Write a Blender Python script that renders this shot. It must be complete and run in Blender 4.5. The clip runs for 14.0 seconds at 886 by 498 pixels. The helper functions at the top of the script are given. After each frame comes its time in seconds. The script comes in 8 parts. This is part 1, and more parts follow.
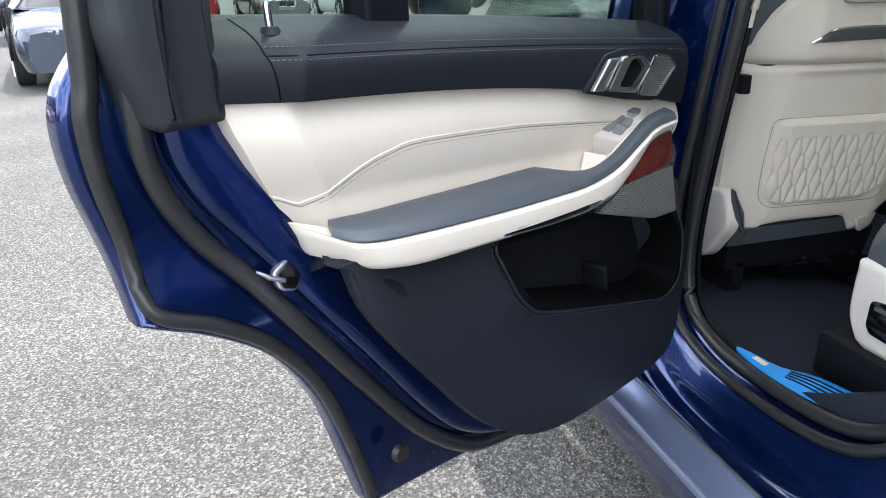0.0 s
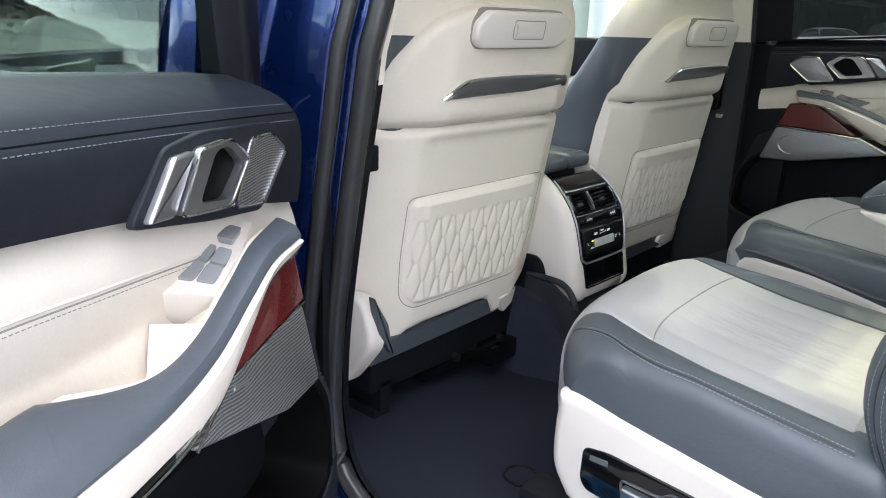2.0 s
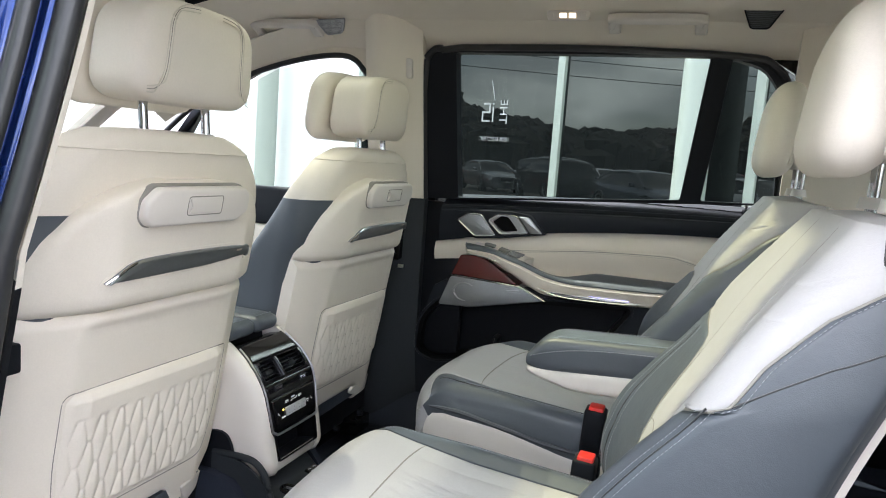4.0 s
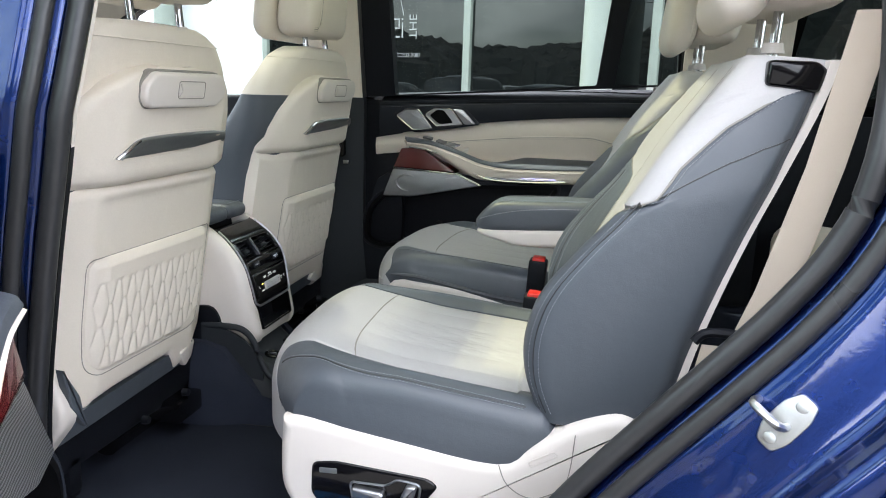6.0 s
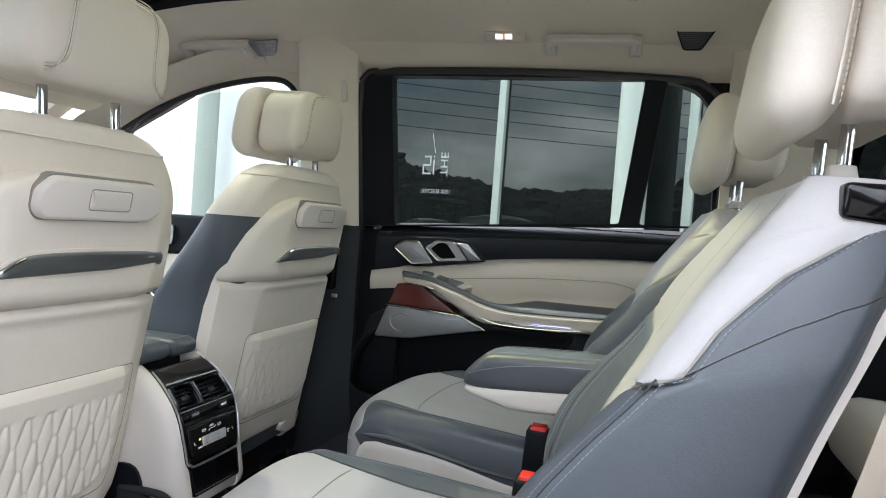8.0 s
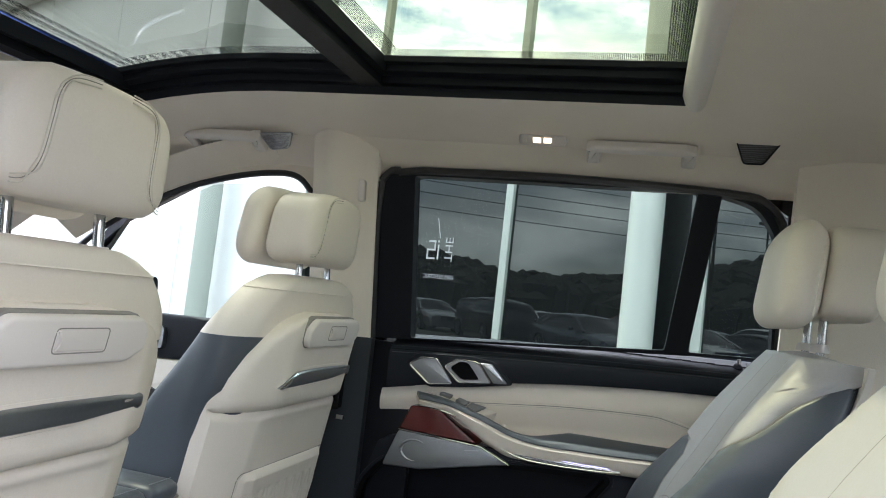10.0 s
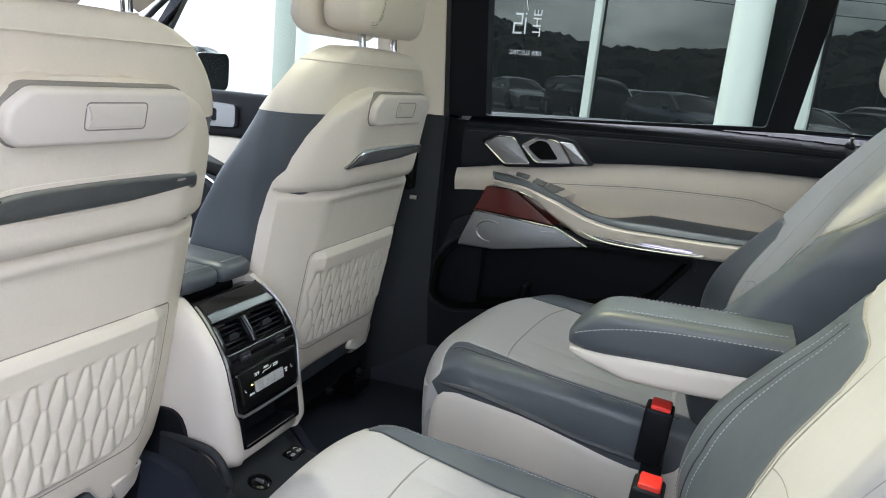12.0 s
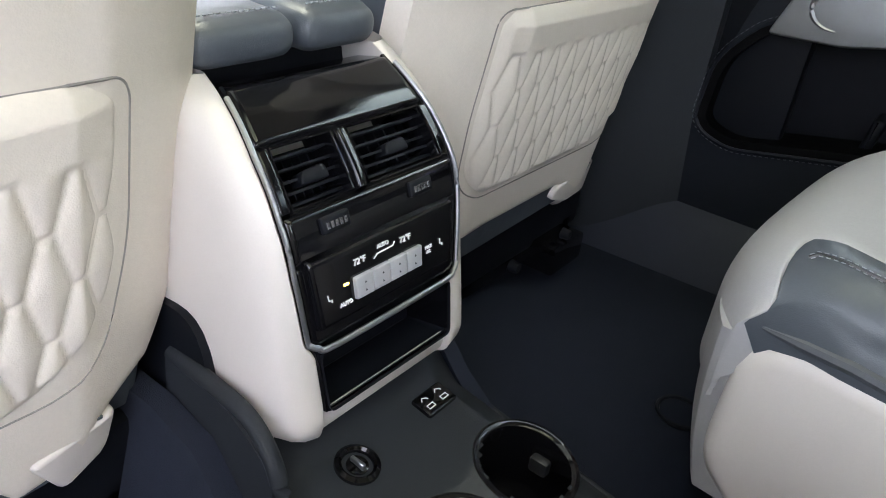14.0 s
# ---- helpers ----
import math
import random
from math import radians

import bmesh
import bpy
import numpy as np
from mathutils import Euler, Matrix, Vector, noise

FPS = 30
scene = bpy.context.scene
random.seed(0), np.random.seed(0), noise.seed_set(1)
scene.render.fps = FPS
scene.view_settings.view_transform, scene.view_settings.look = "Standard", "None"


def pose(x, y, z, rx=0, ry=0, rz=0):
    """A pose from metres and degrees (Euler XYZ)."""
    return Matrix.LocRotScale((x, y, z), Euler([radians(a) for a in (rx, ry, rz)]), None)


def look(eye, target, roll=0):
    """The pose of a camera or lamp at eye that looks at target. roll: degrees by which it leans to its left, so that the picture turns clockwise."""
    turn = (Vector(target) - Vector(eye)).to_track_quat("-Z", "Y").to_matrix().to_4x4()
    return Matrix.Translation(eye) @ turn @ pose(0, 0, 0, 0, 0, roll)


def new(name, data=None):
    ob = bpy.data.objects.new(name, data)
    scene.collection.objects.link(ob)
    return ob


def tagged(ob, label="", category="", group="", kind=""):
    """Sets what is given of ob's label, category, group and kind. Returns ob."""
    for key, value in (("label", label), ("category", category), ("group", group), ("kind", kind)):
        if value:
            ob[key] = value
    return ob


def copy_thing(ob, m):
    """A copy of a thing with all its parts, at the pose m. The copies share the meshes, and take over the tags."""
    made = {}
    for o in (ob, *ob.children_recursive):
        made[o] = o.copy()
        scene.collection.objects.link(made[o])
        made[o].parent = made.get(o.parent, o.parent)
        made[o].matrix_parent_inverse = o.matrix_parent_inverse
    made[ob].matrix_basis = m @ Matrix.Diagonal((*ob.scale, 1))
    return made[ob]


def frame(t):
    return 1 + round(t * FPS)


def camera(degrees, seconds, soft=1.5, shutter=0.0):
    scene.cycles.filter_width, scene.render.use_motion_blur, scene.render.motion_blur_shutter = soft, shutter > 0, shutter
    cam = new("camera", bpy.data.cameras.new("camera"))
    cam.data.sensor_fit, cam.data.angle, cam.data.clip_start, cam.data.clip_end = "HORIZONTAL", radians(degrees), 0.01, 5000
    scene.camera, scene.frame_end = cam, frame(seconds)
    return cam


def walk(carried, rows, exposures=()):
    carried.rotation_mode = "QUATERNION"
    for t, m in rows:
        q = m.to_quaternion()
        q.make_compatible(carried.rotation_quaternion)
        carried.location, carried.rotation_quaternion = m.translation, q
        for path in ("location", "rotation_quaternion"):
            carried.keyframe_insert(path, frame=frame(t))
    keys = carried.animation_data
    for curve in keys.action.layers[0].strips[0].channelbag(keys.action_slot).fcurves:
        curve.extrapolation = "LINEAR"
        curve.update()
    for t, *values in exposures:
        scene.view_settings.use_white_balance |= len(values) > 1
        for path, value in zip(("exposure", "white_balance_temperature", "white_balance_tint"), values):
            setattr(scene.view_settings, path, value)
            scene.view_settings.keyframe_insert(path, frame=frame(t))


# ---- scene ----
cam = camera(61.6, 14.0, 1.0)
PATH = [
    (0, (-1.664, -1.343, 1.243), (-1.179, 0.475, 0.565), -0.4),
    (0.5, (-1.632, -1.222, 1.232), (-1.006, 0.55, 0.547), -0.1),
    (1, (-1.503, -1.061, 1.221), (-0.644, 0.616, 0.55), 0.1),
    (1.5, (-1.421, -0.919, 1.221), (-0.269, 0.587, 0.584), 0.9),
    (2, (-1.39, -0.812, 1.238), (0.024, 0.474, 0.65), 1.8),
    (2.5, (-1.363, -0.781, 1.248), (0.27, 0.265, 0.759), 2.8),
    (3, (-1.354, -0.775, 1.278), (0.419, 0.072, 0.903), 3.8),
    (3.5, (-1.331, -0.775, 1.309), (0.516, -0.057, 1.037), 4.3),
    (3.7, (-1.319, -0.785, 1.327), (0.545, -0.103, 1.081), 4.6),
    (5.8, (-1.537, -0.769, 1.263), (0.379, -0.341, 0.878), 2.0),
    (6, (-1.553, -0.76, 1.245), (0.358, -0.35, 0.82), 1.8),
    (6.5, (-1.566, -0.744, 1.2), (0.334, -0.355, 0.71), 1.3),
    (7, (-1.532, -0.749, 1.213), (0.381, -0.331, 0.804), 1.5),
    (7.5, (-1.407, -0.768, 1.233), (0.52, -0.29, 0.989), 2.7),
    (8, (-1.255, -0.787, 1.23), (0.675, -0.265, 1.162), 4.3),
    (8.5, (-1.158, -0.734, 1.243), (0.762, -0.183, 1.344), 6.0),
    (8.7, (-1.129, -0.688, 1.253), (0.792, -0.153, 1.418), 6.4),
    (11, (-1.054, -0.657, 1.339), (0.876, -0.135, 1.377), 6.9),
    (11.5, (-1.023, -0.655, 1.326), (0.878, -0.071, 1.109), 6.4),
    (12, (-0.972, -0.662, 1.308), (0.853, 0.015, 0.847), 6.0),
    (12.5, (-0.89, -0.63, 1.269), (0.834, 0.144, 0.615), 5.8),
    (13, (-0.757, -0.523, 1.224), (0.865, 0.328, 0.42), 6.5),
    (13.5, (-0.585, -0.429, 1.166), (0.951, 0.49, 0.273), 7.0),
    (14, (-0.385, -0.329, 1.087), (1.065, 0.649, 0.117), 7.5),
]
walk(cam, [(t, look(eye, target, roll)) for t, eye, target, roll in PATH], [(0.0, 1.64, 6500, 10), (1.0, 1.82, 6450, 10), (2.0, 2.20, 6600, 13), (3.5, 2.27, 6700, 14), (6.5, 2.17, 6650, 13), (7.5, 2.09, 6700, 14), (8.5, 2.06, 6500, 14), (11.0, 2.20, 6500, 14), (12.0, 2.29, 6550, 15), (12.5, 2.31, 6500, 15), (13.0, 2.42, 6550, 16), (13.5, 2.50, 6550, 16), (14.0, 2.78, 6550, 17)])

# world: hazy spring sky with broken cloud, one high sun from ahead
SUN = Vector((0.16, 0.45, 1.0)).normalized()
world = bpy.data.worlds.new("sky")
scene.world = world
world.use_nodes = True
wn, wl = world.node_tree.nodes, world.node_tree.links
wn.clear()
w_out = wn.new("ShaderNodeOutputWorld")
w_bg = wn.new("ShaderNodeBackground")
w_bg.inputs["Strength"].default_value = 0.145
sky = wn.new("ShaderNodeTexSky")
sky.sky_type = "NISHITA"
sky.sun_disc = False
sky.sun_elevation = math.asin(SUN.z)
sky.sun_rotation = math.atan2(SUN.x, SUN.y)
w_co = wn.new("ShaderNodeTexCoord")
w_map = wn.new("ShaderNodeMapping")
w_map.inputs["Scale"].default_value = (1.0, 1.0, 2.6)
w_noise = wn.new("ShaderNodeTexNoise")
w_noise.inputs["Scale"].default_value = 3.2
w_noise.inputs["Detail"].default_value = 8.0
w_noise.inputs["Roughness"].default_value = 0.58
w_ramp = wn.new("ShaderNodeValToRGB")
w_ramp.color_ramp.elements[0].position = 0.36
w_ramp.color_ramp.elements[1].position = 0.60
w_cloud = wn.new("ShaderNodeTexNoise")
w_cloud.inputs["Scale"].default_value = 5.5
w_cloud.inputs["Detail"].default_value = 6.0
w_cramp = wn.new("ShaderNodeValToRGB")
w_cramp.color_ramp.elements[0].position = 0.34
w_cramp.color_ramp.elements[0].color = (8.0, 8.4, 9.2, 1)
w_cramp.color_ramp.elements[1].position = 0.66
w_cramp.color_ramp.elements[1].color = (17.5, 18.1, 18.9, 1)
w_mix = wn.new("ShaderNodeMix")
w_mix.data_type = "RGBA"
wl.new(w_co.outputs["Generated"], w_map.inputs["Vector"])
wl.new(w_map.outputs["Vector"], w_noise.inputs["Vector"])
wl.new(w_map.outputs["Vector"], w_cloud.inputs["Vector"])
wl.new(w_noise.outputs["Fac"], w_ramp.inputs["Fac"])
wl.new(w_cloud.outputs["Fac"], w_cramp.inputs["Fac"])
wl.new(w_ramp.outputs["Color"], w_mix.inputs["Factor"])
wl.new(sky.outputs["Color"], w_mix.inputs["A"])
wl.new(w_cramp.outputs["Color"], w_mix.inputs["B"])
wl.new(w_mix.outputs["Result"], w_bg.inputs["Color"])
wl.new(w_bg.outputs["Background"], w_out.inputs["Surface"])

sun_data = bpy.data.lights.new("sun", "SUN")
sun_data.energy = 2.1
sun_data.angle = radians(0.6)
sun_data.color = (1.0, 0.96, 0.90)
sun = new("sun", sun_data)
sun.matrix_world = look(SUN * 30, (0, 0, 0))


# ---- materials ----
def mat(name, color, rough=0.5, metal=0.0, coat=0.0, spec=0.5, grain=None, bump=0.0, tint=0.12, blotch=0.0, stretch=None,
        coat_rough=0.03, flake=0.0, sheen=0.0):
    """A surface with fine grain (scale grain) that moves colour and relief, and broad blotches."""
    m = bpy.data.materials.new(name)
    m.use_nodes = True
    n, l = m.node_tree.nodes, m.node_tree.links
    b = n["Principled BSDF"]
    b.inputs["Base Color"].default_value = (*color, 1)
    b.inputs["Roughness"].default_value = rough
    b.inputs["Metallic"].default_value = metal
    b.inputs["Coat Weight"].default_value = coat
    b.inputs["Coat Roughness"].default_value = coat_rough
    b.inputs["Specular IOR Level"].default_value = spec
    b.inputs["Sheen Weight"].default_value = sheen
    co = n.new("ShaderNodeTexCoord")
    vec = co.outputs["Object"]
    if stretch:
        mp = n.new("ShaderNodeMapping")
        mp.inputs["Scale"].default_value = stretch
        l.new(vec, mp.inputs["Vector"])
        vec = mp.outputs["Vector"]
    last = None
    if grain:
        fine = n.new("ShaderNodeTexNoise")
        fine.inputs["Scale"].default_value = grain
        fine.inputs["Detail"].default_value = 5.0
        l.new(vec, fine.inputs["Vector"])
        mx = n.new("ShaderNodeMix")
        mx.data_type = "RGBA"
        mx.inputs["A"].default_value = (*[c * (1 - tint) for c in color], 1)
        mx.inputs["B"].default_value = (*[min(1, c * (1 + tint)) for c in color], 1)
        l.new(fine.outputs["Fac"], mx.inputs["Factor"])
        last = mx.outputs["Result"]
        if bump:
            bp = n.new("ShaderNodeBump")
            bp.inputs["Strength"].default_value = bump
            bp.inputs["Distance"].default_value = 0.002
            l.new(fine.outputs["Fac"], bp.inputs["Height"])
            l.new(bp.outputs["Normal"], b.inputs["Normal"])
    if blotch and last:
        big = n.new("ShaderNodeTexNoise")
        big.inputs["Scale"].default_value = max(2.0, (grain or 20) / 40)
        big.inputs["Detail"].default_value = 3.0
        l.new(co.outputs["Object"], big.inputs["Vector"])
        rg = n.new("ShaderNodeMapRange")
        rg.inputs["To Min"].default_value = 1 - blotch
        rg.inputs["To Max"].default_value = 1 + blotch
        l.new(big.outputs["Fac"], rg.inputs["Value"])
        mu = n.new("ShaderNodeMix")
        mu.data_type = "RGBA"
        mu.blend_type = "MULTIPLY"
        mu.inputs["Factor"].default_value = 1.0
        l.new(last, mu.inputs["A"])
        l.new(rg.outputs["Result"], mu.inputs["B"])
        last = mu.outputs["Result"]
        rr = n.new("ShaderNodeMapRange")
        rr.inputs["To Min"].default_value = max(0.02, rough - 0.08)
        rr.inputs["To Max"].default_value = min(1, rough + 0.08)
        l.new(big.outputs["Fac"], rr.inputs["Value"])
        l.new(rr.outputs["Result"], b.inputs["Roughness"])
    if last:
        l.new(last, b.inputs["Base Color"])
    return m


def leather(name, color, rough=0.46, scale=900, bump=0.16, spec=0.35):
    """Grained leather: small voronoi cells for the hide, soft creases above them."""
    m = mat(name, color, rough, grain=scale * 0.4, bump=0.0, tint=0.05, blotch=0.05, spec=spec)
    n, l = m.node_tree.nodes, m.node_tree.links
    co = n["Texture Coordinate"]
    vo = n.new("ShaderNodeTexVoronoi")
    vo.inputs["Scale"].default_value = scale
    l.new(co.outputs["Object"], vo.inputs["Vector"])
    cr = n.new("ShaderNodeTexNoise")
    cr.inputs["Scale"].default_value = 26
    cr.inputs["Detail"].default_value = 4
    l.new(co.outputs["Object"], cr.inputs["Vector"])
    b1 = n.new("ShaderNodeBump")
    b1.inputs["Strength"].default_value = bump
    b1.inputs["Distance"].default_value = 0.0006
    l.new(vo.outputs["Distance"], b1.inputs["Height"])
    b2 = n.new("ShaderNodeBump")
    b2.inputs["Strength"].default_value = 0.22
    b2.inputs["Distance"].default_value = 0.006
    l.new(cr.outputs["Fac"], b2.inputs["Height"])
    l.new(b2.outputs["Normal"], b1.inputs["Normal"])
    l.new(b1.outputs["Normal"], n["Principled BSDF"].inputs["Normal"])
    return m


def paint(name, color, metal=0.35):
    """Metallic lacquer: flakes under a clear coat, with a little dust and orange peel."""
    m = mat(name, color, 0.25, metal, coat=1.0, coat_rough=0.04, grain=1500, tint=0.25, blotch=0.06)
    n, l = m.node_tree.nodes, m.node_tree.links
    co = n["Texture Coordinate"]
    pe = n.new("ShaderNodeTexNoise")
    pe.inputs["Scale"].default_value = 160
    l.new(co.outputs["Object"], pe.inputs["Vector"])
    bp = n.new("ShaderNodeBump")
    bp.inputs["Strength"].default_value = 0.03
    bp.inputs["Distance"].default_value = 0.001
    l.new(pe.outputs["Fac"], bp.inputs["Height"])
    l.new(bp.outputs["Normal"], n["Principled BSDF"].inputs["Coat Normal"])
    return m


def pane(name, tint, gloss=0.06, grade=0.0):
    """Thin glass: lets light through with a tint, mirrors by Fresnel."""
    m = bpy.data.materials.new(name)
    m.use_nodes = True
    n, l = m.node_tree.nodes, m.node_tree.links
    n.clear()
    out = n.new("ShaderNodeOutputMaterial")
    tr = n.new("ShaderNodeBsdfTransparent")
    tr.inputs["Color"].default_value = (*tint, 1)
    gl = n.new("ShaderNodeBsdfGlossy")
    gl.inputs["Roughness"].default_value = 0.01
    fr = n.new("ShaderNodeLayerWeight")
    fr.inputs["Blend"].default_value = 0.5
    pw = n.new("ShaderNodeMath")
    pw.operation = "POWER"
    pw.inputs[1].default_value = 5.0
    l.new(fr.outputs["Facing"], pw.inputs[0])
    ad = n.new("ShaderNodeMath")
    ad.operation = "MULTIPLY_ADD"
    ad.inputs[1].default_value, ad.inputs[2].default_value = 0.9, gloss * 0.6
    l.new(pw.outputs["Value"], ad.inputs[0])
    mx = n.new("ShaderNodeMixShader")
    l.new(ad.outputs["Value"], mx.inputs["Fac"])
    l.new(tr.outputs["BSDF"], mx.inputs[1])
    l.new(gl.outputs["BSDF"], mx.inputs[2])
    l.new(mx.outputs["Shader"], out.inputs["Surface"])
    return m


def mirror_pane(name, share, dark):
    """Coated shop glazing: a part of the light is mirrored, the rest is a dark colour painted for the unlit room."""
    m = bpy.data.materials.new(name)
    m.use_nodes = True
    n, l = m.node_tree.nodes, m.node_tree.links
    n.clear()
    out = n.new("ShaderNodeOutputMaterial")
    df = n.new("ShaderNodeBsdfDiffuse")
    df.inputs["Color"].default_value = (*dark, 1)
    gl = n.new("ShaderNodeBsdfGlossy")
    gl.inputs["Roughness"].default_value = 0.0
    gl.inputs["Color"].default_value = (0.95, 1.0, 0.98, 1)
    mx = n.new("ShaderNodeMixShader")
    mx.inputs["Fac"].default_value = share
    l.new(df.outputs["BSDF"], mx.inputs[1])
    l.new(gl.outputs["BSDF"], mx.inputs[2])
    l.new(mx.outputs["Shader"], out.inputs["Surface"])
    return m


def emit(name, color, strength):
    m = bpy.data.materials.new(name)
    m.use_nodes = True
    b = m.node_tree.nodes["Principled BSDF"]
    b.inputs["Base Color"].default_value = (*color, 1)
    b.inputs["Emission Color"].default_value = (*color, 1)
    b.inputs["Emission Strength"].default_value = strength
    return m


def rings(name, base, dark, scale, metal=0.9, rough=0.35):
    """Perforated metal grille: rows of fine holes in metal."""
    m = mat(name, base, rough, metal)
    n, l = m.node_tree.nodes, m.node_tree.links
    co = n["Texture Coordinate"]
    vo = n.new("ShaderNodeTexVoronoi")
    vo.inputs["Scale"].default_value = scale
    vo.inputs["Randomness"].default_value = 0.0
    l.new(co.outputs["Object"], vo.inputs["Vector"])
    rp = n.new("ShaderNodeValToRGB")
    rp.color_ramp.elements[0].position, rp.color_ramp.elements[0].color = 0.30, (*dark, 1)
    rp.color_ramp.elements[1].position, rp.color_ramp.elements[1].color = 0.38, (*base, 1)
    l.new(vo.outputs["Distance"], rp.inputs["Fac"])
    wv = n.new("ShaderNodeTexWave")
    wv.bands_direction = "Z"
    wv.inputs["Scale"].default_value = scale * 0.20
    wv.inputs["Distortion"].default_value = 16.0
    wv.inputs["Detail"].default_value = 0.0
    wv.inputs["Detail Scale"].default_value = 0.16
    l.new(co.outputs["Object"], wv.inputs["Vector"])
    wr = n.new("ShaderNodeMapRange")
    wr.inputs["From Min"].default_value, wr.inputs["From Max"].default_value = 0.3, 0.7
    wr.inputs["To Min"].default_value = 0.42
    l.new(wv.outputs["Fac"], wr.inputs["Value"])
    mm = n.new("ShaderNodeMix")
    mm.data_type, mm.blend_type = "RGBA", "MULTIPLY"
    mm.inputs["Factor"].default_value = 1.0
    l.new(rp.outputs["Color"], mm.inputs["A"])
    l.new(wr.outputs["Result"], mm.inputs["B"])
    l.new(mm.outputs["Result"], n["Principled BSDF"].inputs["Base Color"])
    bp = n.new("ShaderNodeBump")
    bp.inputs["Strength"].default_value = 0.5
    bp.inputs["Distance"].default_value = 0.001
    l.new(rp.outputs["Color"], bp.inputs["Height"])
    l.new(bp.outputs["Normal"], n["Principled BSDF"].inputs["Normal"])
    return m


def asphalt_mat():
    """Old asphalt: pale chips in dark binder, worn grey, damp and oily patches."""
    m = mat("asphalt", (0.16, 0.155, 0.145), 0.85)
    n, l = m.node_tree.nodes, m.node_tree.links
    co = n["Texture Coordinate"]
    b = n["Principled BSDF"]
    vo = n.new("ShaderNodeTexVoronoi")
    vo.inputs["Scale"].default_value = 150
    l.new(co.outputs["Object"], vo.inputs["Vector"])
    rp = n.new("ShaderNodeValToRGB")
    e = rp.color_ramp.elements
    e[0].position, e[0].color = 0.0, (0.026, 0.025, 0.024, 1)
    e[1].position, e[1].color = 1.0, (0.285, 0.272, 0.248, 1)
    mid = e.new(0.55)
    mid.color = (0.088, 0.085, 0.079, 1)
    l.new(vo.outputs["Color"], rp.inputs["Fac"])
    no = n.new("ShaderNodeTexNoise")
    no.inputs["Scale"].default_value = 1.1
    no.inputs["Detail"].default_value = 6
    l.new(co.outputs["Object"], no.inputs["Vector"])
    rg = n.new("ShaderNodeMapRange")
    rg.inputs["From Min"].default_value, rg.inputs["From Max"].default_value = 0.3, 0.7
    rg.inputs["To Min"].default_value, rg.inputs["To Max"].default_value = 0.8, 1.12
    l.new(no.outputs["Fac"], rg.inputs["Value"])
    mu = n.new("ShaderNodeMix")
    mu.data_type, mu.blend_type = "RGBA", "MULTIPLY"
    mu.inputs["Factor"].default_value = 1.0
    l.new(rp.outputs["Color"], mu.inputs["A"])
    l.new(rg.outputs["Result"], mu.inputs["B"])
    l.new(mu.outputs["Result"], b.inputs["Base Color"])
    bp = n.new("ShaderNodeBump")
    bp.inputs["Strength"].default_value = 0.9
    bp.inputs["Distance"].default_value = 0.006
    l.new(vo.outputs["Distance"], bp.inputs["Height"])
    l.new(bp.outputs["Normal"], b.inputs["Normal"])
    return m


CREAM = leather("cream_leather", (0.72, 0.655, 0.57))
GREY = leather("slate_leather", (0.067, 0.078, 0.092), 0.42, spec=0.55)
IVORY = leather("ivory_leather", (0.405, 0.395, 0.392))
INK = leather("ink_leather", (0.0125, 0.0150, 0.0205), 0.55, spec=0.20)
CREAM_PLASTIC = mat("cream_plastic", (0.66, 0.61, 0.56), 0.42, grain=700, bump=0.05, tint=0.03, blotch=0.03)
SLATE_PLASTIC = mat("slate_plastic", (0.06, 0.066, 0.076), 0.55, grain=600, bump=0.1, tint=0.1)
HEADLINER = mat("headliner_cloth", (0.74, 0.67, 0.575), 0.9, grain=420, bump=0.25, tint=0.07, blotch=0.05, sheen=0.2)
DARK_PLASTIC = mat("dark_plastic", (0.0065, 0.0075, 0.0105), 0.5, grain=700, bump=0.12, tint=0.15, blotch=0.1, spec=0.15)
GLOSS_BLACK = mat("piano_black", (0.004, 0.004, 0.005), 0.08, coat=0.0, grain=30, tint=0.1, spec=0.4)
RUBBER = mat("rubber_seal", (0.022, 0.0225, 0.024), 0.30, grain=90, bump=0.1, tint=0.3, blotch=0.2, spec=0.5)
CARPET = mat("carpet", (0.028, 0.033, 0.048), 0.97, grain=1300, bump=0.9, tint=0.5, blotch=0.15, spec=0.1)
MAT_CLOTH = mat("mat_cloth", (0.019, 0.0225, 0.033), 0.97, grain=1000, bump=0.8, tint=0.4, blotch=0.15, spec=0.1)
CHROME = mat("chrome", (0.58, 0.59, 0.61), 0.14, 1.0, grain=60, tint=0.04)
SATIN = mat("satin_metal", (0.44, 0.45, 0.47), 0.36, 1.0, grain=500, tint=0.06, stretch=(1, 1, 8))
DARK_METAL = mat("dark_glass_trim", (0.26, 0.275, 0.285), 0.34, 0.85, grain=200, tint=0.08)
GRILLE = rings("speaker_grille", (0.56, 0.57, 0.59), (0.20, 0.20, 0.21), 560)
GRILLE_PLAIN = mat("fine_metal_mesh", (0.34, 0.355, 0.37), 0.34, 0.85, grain=1400, bump=0.3, tint=0.25, blotch=0.08)
GRILLE_DARK = rings("dark_speaker_grille", (0.10, 0.105, 0.115), (0.02, 0.02, 0.02), 420, 0.3)
RED_WOOD = mat("red_lacquer_wood", (0.095, 0.005, 0.006), 0.25, coat=0.6, grain=25, tint=0.5, stretch=(1, 9, 30))
RED = mat("red_plastic", (0.62, 0.025, 0.018), 0.4, grain=200, tint=0.08)
DIM_STITCH = mat("grey_thread", (0.17, 0.18, 0.20), 0.8, grain=2000, tint=0.2)
